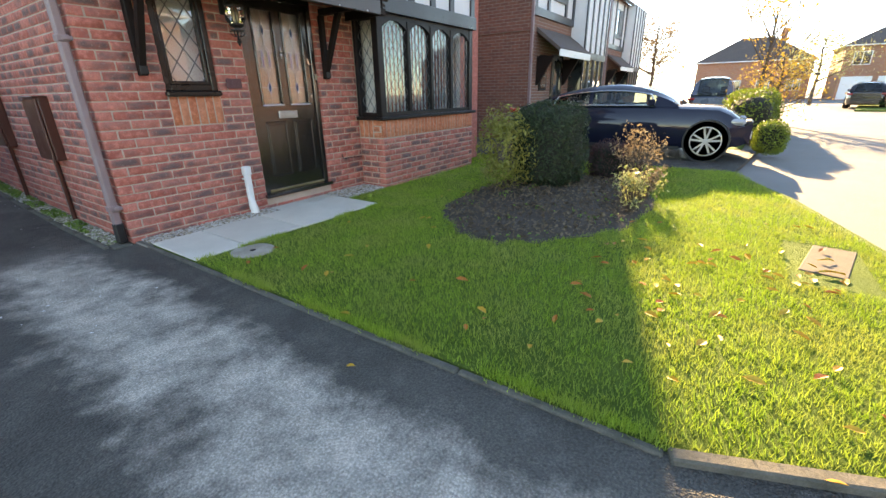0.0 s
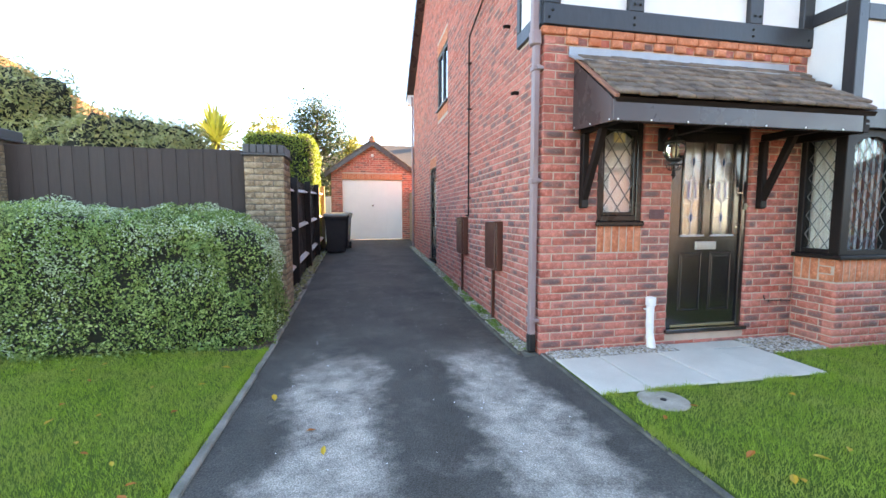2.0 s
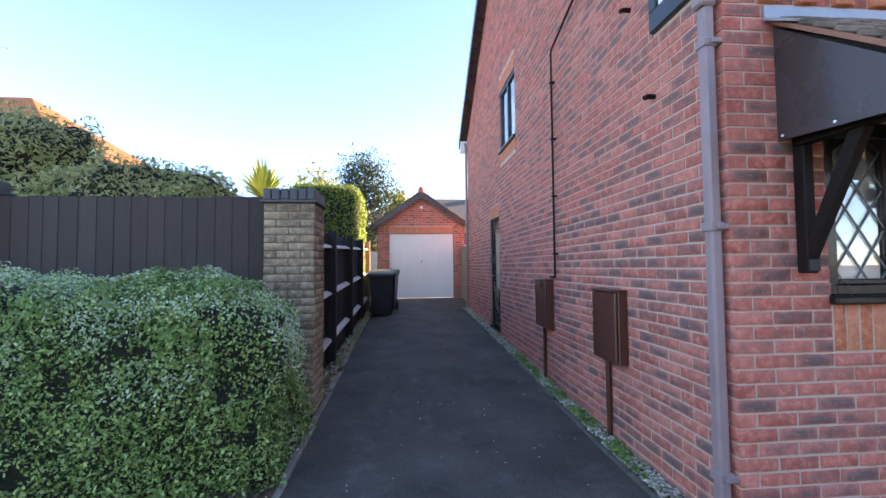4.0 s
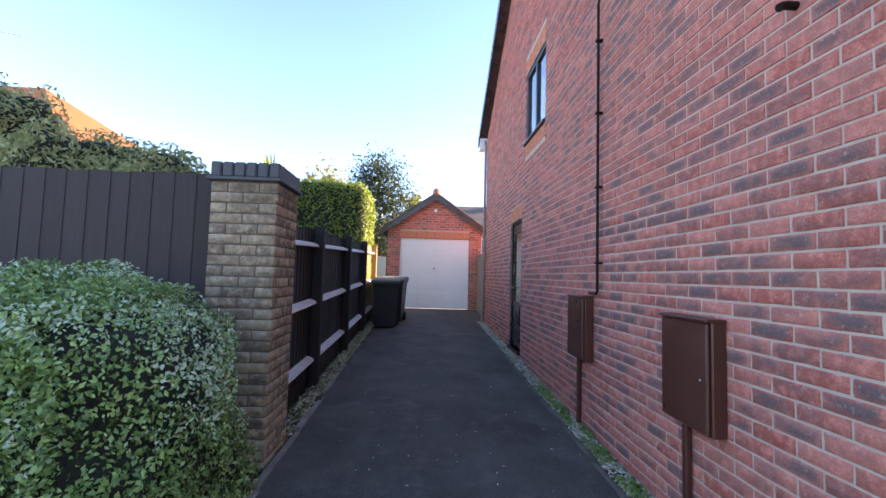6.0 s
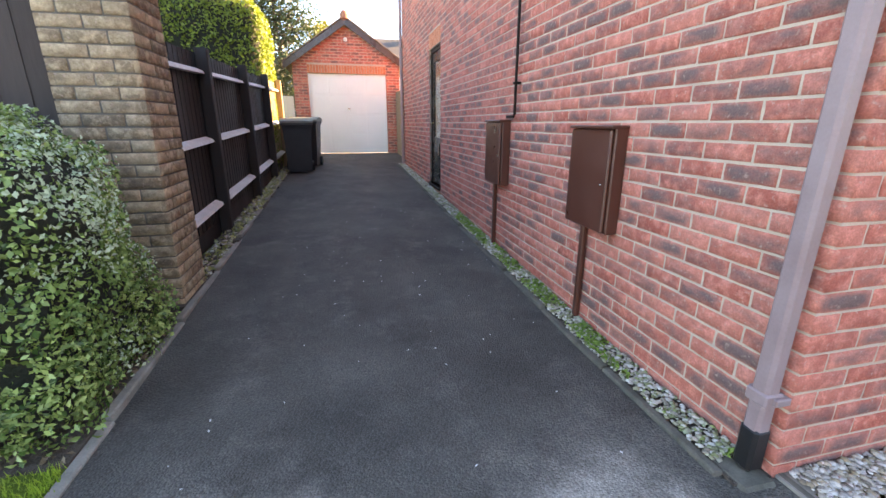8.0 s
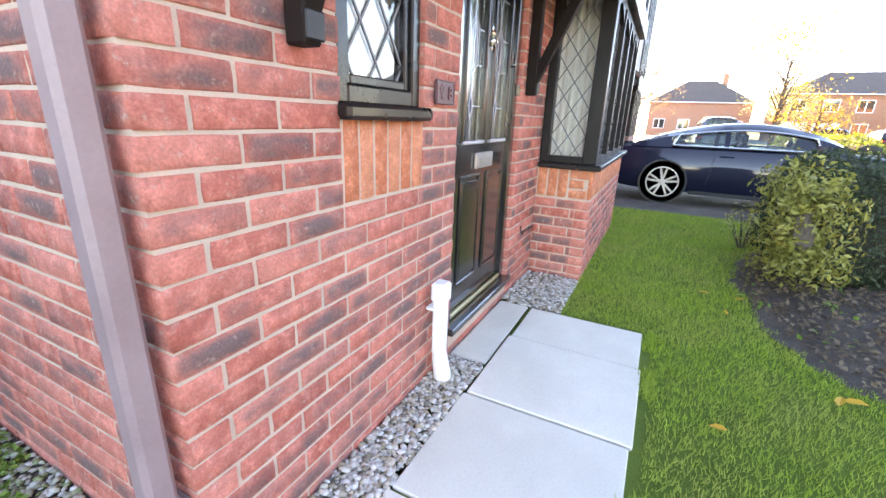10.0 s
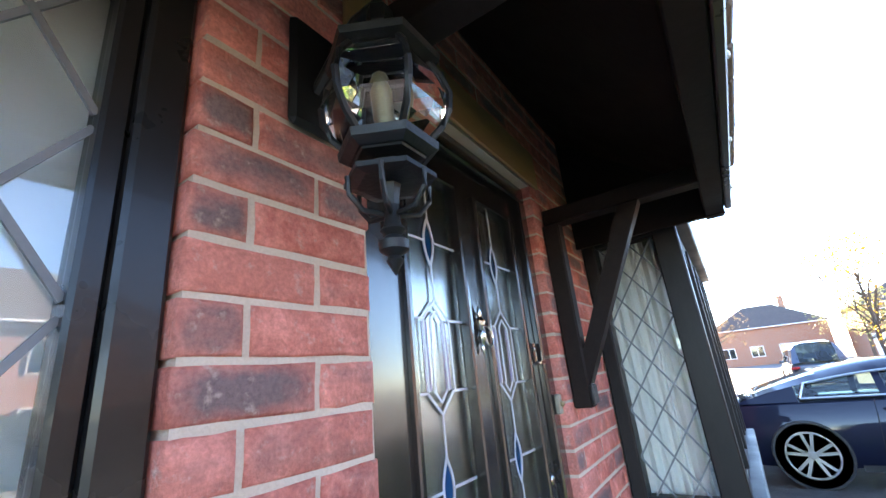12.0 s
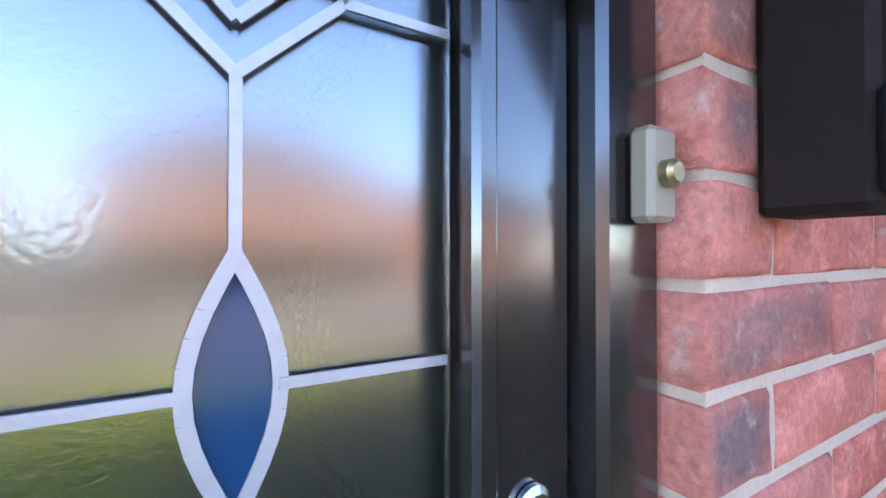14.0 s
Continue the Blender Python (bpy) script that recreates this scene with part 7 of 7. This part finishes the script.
def neighbour(x, y, label):
    """A house of the same type as the own one."""
    t = thing("neighbour_house", (x, y, 0.0), label, "house", "neighbouring houses")
    b = Build()
    b.box((0, 0, -0.1), (5.9, HY, EAVES))
    b.prism([(0.0, EAVES), (HY, EAVES), (HY / 2, RIDGE)], 0.0, 5.9, "x")
    part("wall", b, M_NB, t)
    b = Build()
    sl_ = (RIDGE - EAVES) / (HY / 2)
    for ya, yb in ((-0.3, HY / 2), (HY + 0.3, HY / 2)):
        za = EAVES - 0.3 * sl_ + 0.05
        b.add([(-0.15, ya, za), (6.05, ya, za), (6.05, yb, RIDGE + 0.06), (-0.15, yb, RIDGE + 0.06), (-0.15, ya, za + 0.12), (6.05, ya, za + 0.12), (6.05, yb, RIDGE + 0.18), (-0.15, yb, RIDGE + 0.18)],
              [(3, 2, 1, 0), (4, 5, 6, 7), (0, 1, 5, 4), (1, 2, 6, 5), (2, 3, 7, 6), (3, 0, 4, 7)])
    part("roof", b, M_ROOF_DARK, t)
    part("string_course", Build().cbox((-0.03, -0.03, 2.62), (0.0, HY, 2.70), 0.004), M_NB, t)
    part("upper_panel", Build().box((0.05, -0.02, 2.98), (5.8, -0.001, EAVES - 0.1)), M_WHITE, t, "white rendered upper panels")
    for x0, x1, z0, z1 in ((-0.03, 2.86, 2.95, 3.14), (-0.03, 0.13, 3.14, 4.9), (0.8, 0.95, 3.14, 4.9), (2.1, 2.25, 3.14, 4.9), (2.73, 2.86, 3.14, 4.9), (0.95, 2.1, 3.43, 3.55)):
        part("timber", Build().cbox((x0, -0.06, z0), (x1, -0.018, z1), 0.006), M_TIMBER, t)
    wn_ = part("window", Build().box((0.95, -0.05, 3.56), (2.1, -0.022, 4.6)), M_TIMBER, t)
    part("pane", Build().box((1.02, -0.056, 3.62), (2.04, -0.046, 4.54)), M_DARKGLASS, wn_)
    b = Build()
    b.box((2.86, -0.42, -0.1), (5.1, 0, 0.9))
    part("bay_wall", b, M_NB, t)
    part("bay_upper", Build().box((2.86, -0.42, 2.2), (5.1, 0, 4.95)), M_WHITE, t)
    bw = part("bay_window", Build().box((2.9, -0.40, 0.9), (5.06, 0, 2.2)), M_DARKGLASS, t)
    for i in range(5):
        part("mullion", Build().cbox((2.86 + i * 0.54, -0.44, 0.9), (2.94 + i * 0.54, -0.39, 2.2), 0.005), M_TIMBER, bw)
    for x0 in (2.84, 3.4, 3.95, 4.5, 5.02):
        part("timber", Build().cbox((x0, -0.455, 2.2), (x0 + 0.10, -0.41, 4.95), 0.006), M_TIMBER, t)
    part("timber", Build().cbox((2.83, -0.46, 2.1), (5.13, -0.40, 2.28), 0.006), M_TIMBER, t)
    b = Build()
    b.prism([(-0.66, 2.2), (0, 2.72), (0, 2.62), (-0.62, 2.14)], 0.25, 2.8, "x")
    cn = part("canopy", b, M_ROOF_DARK, t)
    part("fascia", Build().cbox((0.27, -0.65, 2.02), (2.8, -0.62, 2.2), 0.004), M_UPVC, cn)
    for x0 in (0.40, 2.36):
        part("bracket", Build().prism([(0, 1.35), (-0.07, 1.38), (-0.45, 2.05), (0, 2.05)], x0 - 0.035, x0 + 0.035, "x"), M_BROWN, cn)
    dr = part("door", Build().cbox((1.40, -0.03, 0.15), (2.25, -0.001, 2.15), 0.004), M_BLACK, t)
    part("pane", Build().box((1.55, -0.04, 1.1), (2.1, -0.028, 2.0)), M_DARKGLASS, dr)
    wd = part("window", Build().box((0.56, -0.03, 1.22), (1.04, -0.001, 2.1)), M_BROWN, t)
    part("pane", Build().box((0.62, -0.04, 1.3), (0.98, -0.028, 2.04)), M_DARKGLASS, wd)
    part("downpipe", Build().cbox((-0.10, -0.06, 0.1), (-0.03, 0.01, 4.9), 0.01), M_DOWNPIPE, t)
    return t


neighbour(9.45, 0.45, "red brick house with half-timbered front beside the car")
neighbour(19.6, 1.3, "further half-timbered brick house along the row")


def hip_house(x, y, rz, w, d, eaves, ridge, wall, roof, label, garage_doors=0, gable_front=False, chimney=True):
    t = thing("house", (x, y, -0.05), label, "house", "houses around", rz=rz)
    part("wall", Build().box((-w / 2, -d / 2, 0), (w / 2, d / 2, eaves)), wall, t)
    b = Build()
    o_ = 0.35
    k = min(w, d) / 2
    r0, r1 = ((-w / 2 + k, 0), (w / 2 - k, 0)) if w >= d else ((0, -d / 2 + k), (0, d / 2 - k))
    c = [(-w / 2 - o_, -d / 2 - o_, eaves - 0.1), (w / 2 + o_, -d / 2 - o_, eaves - 0.1), (w / 2 + o_, d / 2 + o_, eaves - 0.1), (-w / 2 - o_, d / 2 + o_, eaves - 0.1)]
    rr = [(r0[0], r0[1], ridge), (r1[0], r1[1], ridge)]
    b.add(c + rr, [(0, 1, 5, 4), (1, 2, 5), (2, 3, 4, 5), (3, 0, 4), (3, 2, 1, 0)] if w >= d else [(0, 1, 4), (1, 2, 5, 4), (2, 3, 5), (3, 0, 4, 5), (3, 2, 1, 0)])
    part("roof", b, roof, t)
    part("gutter", Build().cbox((-w / 2 - o_, -d / 2 - o_ - 0.06, eaves - 0.16), (w / 2 + o_, -d / 2 - o_, eaves - 0.06), 0.01), M_UPVC, t)
    if chimney:
        part("chimney", Build().cbox((w * 0.2, -0.3, ridge - 0.8), (w * 0.2 + 0.6, 0.3, ridge + 0.8), 0.03), wall, t)
    n = max(2, int(w / 2.6))
    for i in range(n):
        cx = -w / 2 + w * (i + 0.5) / n
        for z in (0.9, 3.1):
            if z < 1 and i < garage_doors:
                part("garage_door", Build().cbox((cx - 1.1, -d / 2 - 0.04, 0.05), (cx + 1.1, -d / 2 + 0.01, 2.1), 0.01), M_GARAGE, t)
                continue
            if z + 1.2 > eaves:
                continue
            wf = part("window", Build().cbox((cx - 0.65, -d / 2 - 0.05, z), (cx + 0.65, -d / 2 + 0.01, z + 1.2), 0.01), M_UPVC, t)
            for s in (-1, 1):
                part("pane", Build().box((cx + s * 0.31 - 0.26, -d / 2 - 0.06, z + 0.08), (cx + s * 0.31 + 0.26, -d / 2 - 0.045, z + 1.12)), M_DARKGLASS, wf)
    if gable_front:
        g_ = Build()
        g_.prism([(-w / 2, eaves - 0.05), (0.0, eaves - 0.05), (-w / 4, eaves + 1.5)], -d / 2 - 0.8, 0, "y")
        g_.box((-w / 2, -d / 2 - 0.8, 0), (0.0, -d / 2, eaves))
        part("gable", g_, wall, t)
    return t


hip_house(60, -17.6, -90, 13, 8, 4.9, 7.2, M_FB, M_ROOF_DARK, "sunlit brick house with white garage doors across the road", 2)
hip_house(66, -4.0, -90, 11, 8, 4.2, 6.9, M_FB, M_ROOF_DARK, "low hip-roofed house in the distance")
hip_house(80, -30, -90, 9, 8, 4.9, 7.6, M_FB, M_ROOF_DARK, "far brick house with white windows", 0, True)
hip_house(50, -28.2, -90, 9, 7, 5.0, 8.2, M_FB, M_ROOF_DARK, "tall brick house beyond the road", 0, True)
hip_house(34, 9, -90, 8, 8, 4.9, 7.6, M_FB, M_ROOF_DARK, "brick house behind the row")
hip_house(-17.4, 15.5, 90, 9, 11, 5.0, 8.3, M_FB, M_ROOF_ORANGE, "house with a sunlit orange tiled roof beyond the garden", chimney=False)
hip_house(2, 34, 0, 16, 8, 4.9, 7.4, M_FB, M_ROOF_DARK, "house behind the garages")
hip_house(-12, -22, 180, 13, 8, 4.9, 7.4, M_FB, M_ROOF_DARK, "brick house on the opposite side of the street", 1)
hip_house(4, -22.5, 180, 12, 8, 4.9, 7.6, M_FB, M_ROOF_DARK, "brick house facing the front door across the street")
hip_house(20, -28, 180, 12, 8, 4.9, 7.4, M_FB, M_ROOF_DARK, "brick house across the street with hipped roof", 1)
aer = thing("tv_aerial", (-16.4, 13.4, 7.4), "thin white television aerial on the roof", "aerial")
part("mast", Build().tube([(0, 0, -1.0), (0, 0, 2.0)], 0.022, 6), M_UPVC, aer)
part("boom", Build().tube([(-0.2, 0, 1.95), (1.0, 0, 1.75)], 0.02, 6), M_UPVC, aer)


# ---- trees ----
def tree(name, at, height, spread, trunk_r, n_limbs, n_leaves, leaf, mat, label, seed, bare=0.0, low=0.3, narrow=1.0):
    rng = np.random.default_rng(seed)
    t = thing(name, at, label, "tree")
    b = Build()
    path = [(0, 0, -0.1)]
    for k in range(1, 6):
        path.append((rng.normal(0, 0.03 * height * 0.3), rng.normal(0, 0.03 * height * 0.3), height * 0.82 * k / 5))
    b.tube(path, trunk_r, 9, [trunk_r * (1 - 0.15 * k) for k in range(6)])
    part("trunk", b, M_BARK, t)
    limbs, ends = Build(), []
    for k in range(n_limbs):
        f = rng.uniform(low, 0.98)
        i = min(4, int(f * 5))
        p0 = np.array(path[i]) * (1 - (f * 5 - i)) + np.array(path[i + 1]) * (f * 5 - i)
        a = rng.uniform(0, 6.28)
        ln = spread * (1.0 - 0.72 * ((f - low) / (1 - low)) ** 1.2) * rng.uniform(0.6, 1.1)
        up = rng.uniform(0.25, 0.75) * ln / narrow
        q1 = p0 + np.array([math.cos(a) * ln * 0.5, math.sin(a) * ln * 0.5, up * 0.4])
        q2 = p0 + np.array([math.cos(a + 0.2) * ln, math.sin(a + 0.2) * ln, up])
        r = trunk_r * 0.35 * (1 - 0.5 * f)
        limbs.tube([p0, q1, q2], r, 5, [r, r * 0.6, r * 0.2])
        ends += [q1, q2, (q1 + q2) / 2, q2]
        for j in range(3):
            tw = q1 + (q2 - q1) * rng.uniform(0, 1)
            e2 = tw + rng.normal(0, 1, 3) * ln * 0.25 + np.array([0, 0, ln * 0.18])
            limbs.tube([tw, e2], r * 0.3, 4, [r * 0.3, r * 0.08])
            ends.append(e2)
    part("branchwork", limbs, M_BARK, t)
    ends = np.array(ends)
    idx = rng.integers(0, len(ends), n_leaves)
    pts = ends[idx] + rng.normal(0, 1, (n_leaves, 3)) * spread * (0.13 if not bare else 0.07)
    leaves("crown", pts, unit(pts - np.array([0, 0, height * 0.4])), leaf, mat, t, rng, 0.5, 0.8)
    return t


tree("evergreen_tree", (-3.7, 18.4, 0.05), 7.9, 2.2, 0.16, 90, 11000, 0.13, M_DARKLEAF, "dark evergreen tree behind the garage", 1, low=0.15)
tree("garden_tree", (-4.75, 12.8, 0.05), 5.4, 1.5, 0.09, 50, 5200, 0.14, M_LIMELEAF, "yellow-green small tree behind the fence", 2)
tree("garden_tree", (-2.1, 19.5, 0.05), 6.2, 1.3, 0.12, 44, 3600, 0.16, M_LIMELEAF, "yellowing tree beyond the garage", 3)
tree("autumn_tree", (20.7, -4.6, 0.0), 4.6, 2.4, 0.10, 26, 1300, 0.12, M_GOLDLEAF, "nearly bare tree with a few golden leaves", 4, bare=1, narrow=0.35)
tree("autumn_shrub", (17.0, -5.0, 0.0), 2.6, 1.5, 0.07, 34, 1300, 0.08, M_GOLDLEAF, "golden leaved shrub by the road", 5, low=0.1)
tree("bare_tree", (30.0, 1.0, 0.0), 6.0, 3.0, 0.14, 44, 2600, 0.14, M_TANLEAF, "brown half-bare tree in the distance", 6, bare=1)
tree("bare_tree", (40.0, -8.0, 0.0), 5.5, 2.6, 0.12, 40, 2400, 0.14, M_LAUREL, "olive tree before the far houses", 7)
tree("street_tree", (-9.0, -20.0, 0.0), 6.5, 2.6, 0.15, 44, 3500, 0.15, M_GOLDLEAF, "golden street tree on the opposite side", 8)
palm = thing("palm", (-7.0, 14.0, 0.05), "spiky yellow-green palm above the fence", "palm")
part("trunk", Build().tube([(0, 0, -0.1), (0.03, 0, 1.8), (0, 0.02, 3.95)], 0.11, 9, [0.14, 0.11, 0.10]), M_BARK, palm)
rng = np.random.default_rng(31)
b = Build()
for k in range(170):
    a, e = rng.uniform(0, 6.28), rng.uniform(-0.35, 1.45)
    ln = rng.uniform(1.1, 1.85)
    d_ = np.array([math.cos(a) * math.cos(e), math.sin(a) * math.cos(e), math.sin(e)])
    p0 = np.array([0, 0, 4.0])
    p1, p2 = p0 + d_ * ln * 0.55, p0 + d_ * ln - np.array([0, 0, 0.10 * ln])
    s = np.cross(d_, [0, 0, 1.0])
    s = s / (np.linalg.norm(s) + 1e-6) * 0.055
    b.add([p0 - s * 0.6, p0 + s * 0.6, p1 + s, p2, p1 - s], [(0, 1, 2, 4), (4, 2, 3)])
part("fronds", b, M_PALM, palm)

# ---- fallen leaves ----
rng_l = random.Random(77)
leaf_me = Build()
leaf_me.add([(-0.032, 0, 0.004), (-0.012, 0.014, 0.010), (0.012, 0.013, 0.010), (0.036, 0, 0.003), (0.012, -0.013, 0.012), (-0.012, -0.014, 0.009), (0, 0, 0.002)],
            [(0, 6, 1), (1, 6, 2), (2, 6, 3), (3, 6, 4), (4, 6, 5), (5, 6, 0)])
leaf_gold, leaf_rust = leaf_me.mesh("fallen_leaf", M_YELLOWLEAF), leaf_me.mesh("fallen_leaf", M_ORANGELEAF)
spots = [(-2.324, -1.855, 0.004), (-0.2, -2.91, 0.004), (1.25, -2.3, 0.03), (0.1, -2.55, 0.03)]
for k in range(44):
    spots.append((rng_l.uniform(0.15, 3.6), rng_l.uniform(-5.0, -1.2), 0.034))
for k in range(70):
    spots.append((rng_l.uniform(0.3, 2.6), rng_l.uniform(-5.0, -3.5), 0.034))
for k in range(26):
    spots.append((rng_l.uniform(-4.4, -2.6), rng_l.uniform(-3.2, 0.5), 0.034))
for k in range(26):
    spots.append((rng_l.uniform(-3.3, -2.6), rng_l.uniform(-3.2, -1.0), 0.034))
for k in range(3):
    spots.append((rng_l.uniform(-2.4, -1.2), rng_l.uniform(-3.5, 2.5), 0.004))
for i, (x, y, z) in enumerate(spots):
    if ((x - 3.35) / 1.75) ** 2 + ((y + 2.55) / 1.02) ** 2 < 1:
        continue
    rusty = rng_l.random() < 0.3
    ob = new("fallen_leaf", leaf_rust if rusty else leaf_gold)
    ob.matrix_world = pose(x, y, z + (drive_z(y) if -2.4 < x < 0 else 0), rng_l.uniform(-18, 18), rng_l.uniform(-18, 18), rng_l.uniform(0, 360)) @ Matrix.Diagonal((rng_l.uniform(0.7, 1.4),) * 3 + (1,))
    tagged(ob, ("rusty orange" if rusty else "yellow") + " fallen autumn leaf lying on the ground", "leaf", "fallen leaves")

rng = np.random.default_rng(55)
m = 130
pts = np.stack([rng.uniform(-2.2, -0.2, m), rng.uniform(-1.6, 5.0, m), np.zeros(m)], 1)
pts[:, 2] = np.array([drive_z(y) + 0.004 for y in pts[:, 1]])
tagged(leaves("pale_flakes", pts, np.tile([0, 0, 1.0], (m, 1)), 0.018, M_UPVC, None, rng, 0.5, 0.15), "tiny pale flakes lying on the tarmac", "debris", "", "stuff")

# ---- brickwork, laid last ----
F_FRONT = Matrix.Identity(4)
F_SIDE = pose(0, 0, 0, 0, 0, -90)          # u runs along -y, the face looks to -x
base_z = -0.022
holes = [(WIN[0] - 0.0, WIN[1] + 0.0, 0.955, WIN[3]), (DOOR[0], DOOR[1], 0.10, DOOR[3])]
front = [r for r in courses(0.0, BAY_X0, base_z, 2.82, holes, off=-0.1125) if not (r[0] < 0.01 and r[1] < 0.12)]
lay(wall_front, F_FRONT, front, M_BRICK_OBJ, M_BRICK_ISL, lambda u, z: z < 2.12, deep=lambda a, b_: abs(b_ - WIN[0]) < 0.01 or abs(a - WIN[1]) < 0.01 or abs(b_ - DOOR[0]) < 0.01 or abs(a - DOOR[1]) < 0.01 or a < 0.01)
lay(wall_front, F_FRONT, soldiers(WIN[0] + 0.005, WIN[1] - 0.005, 0.96, 1.208, 6), M_ORANGE, M_ORANGE_ISL, lambda u, z: True)
# dentil band
lay(wall_front, pose(0, -0.028, 0), courses(-0.028, BAY_X0, 2.905, 2.98, ()), M_ORANGE, M_ORANGE_ISL, lambda u, z: True, depth=0.06)
den = [(i * 0.222 - 0.02, i * 0.222 + 0.09, 2.835, 2.90) for i in range(1, 13)]
den_b = [(i * 0.222 + 0.10, i * 0.222 + 0.192, 2.835, 2.90) for i in range(0, 13)]
lay(wall_front, pose(0, -0.028, 0), den, M_ORANGE, M_ORANGE_ISL, lambda u, z: True, depth=0.06)
lay(wall_front, F_FRONT, den_b, M_BRICK_OBJ, M_BRICK_ISL, lambda u, z: True)
# gable wall: u = -y
holes = [(SDOOR[0], SDOOR[1], SDOOR[2] - 0.05, SDOOR[3] + 0.24), (SWIN[0], SWIN[1], SWIN[2] - 0.22, SWIN[3] + 0.24), (0.0, 0.62, 2.995, 5.05)]
side = [(-r[1], -r[0], r[2], r[3]) for r in courses(0.0, HY, base_z, RIDGE, holes, top=gable) if not (r[0] < 0.01 and r[1] < 0.12 and r[3] < 2.84)]
lay(wall_side, F_SIDE, side, M_BRICK_OBJ, M_BRICK_ISL, lambda u, z: -u < 2.7 and 0.1 < z < 1.95, deep=lambda a, b_: b_ > -0.01, far_name="brickwork")
for a, b_, z0, z1 in ((SDOOR[0], SDOOR[1], SDOOR[3] + 0.01, SDOOR[3] + 0.225), (SWIN[0], SWIN[1], SWIN[3] + 0.01, SWIN[3] + 0.225), (SWIN[0], SWIN[1], SWIN[2] - 0.215, SWIN[2] - 0.04)):
    lay(wall_side, F_SIDE, soldiers(-b_, -a, z0, z1, round((b_ - a) / 0.075)), M_ORANGE, M_ORANGE_ISL, lambda u, z: False, far_name="soldier_course")
# bay
lay(wall_bay, pose(0, BAY_Y, 0), courses(BAY_X0, BAY_X1, base_z, 0.66), M_BRICK_OBJ, M_BRICK_ISL, lambda u, z: True, deep=lambda a, b_: a < BAY_X0 + 0.01 or b_ > BAY_X1 - 0.01)
lay(wall_bay, pose(0, BAY_Y, 0), soldiers(BAY_X0, BAY_X1, 0.665, 0.882, 30), M_ORANGE, M_ORANGE_ISL, lambda u, z: True)
lay(wall_bay, pose(BAY_X0, 0, 0, 0, 0, -90), courses(0.0, -BAY_Y - 0.105, base_z, 0.66, off=-0.06), M_BRICK_OBJ, M_BRICK_ISL, lambda u, z: True)
lay(wall_bay, pose(BAY_X0, 0, 0, 0, 0, -90), soldiers(0.0, 0.24, 0.665, 0.882, 3), M_ORANGE, M_ORANGE_ISL, lambda u, z: True)
lay(wall_bay, pose(BAY_X0, 0, 0, 0, 0, -90), courses(0.25, -BAY_Y - 0.034, 0.66, 0.885), M_ORANGE, M_ORANGE_ISL, lambda u, z: True)
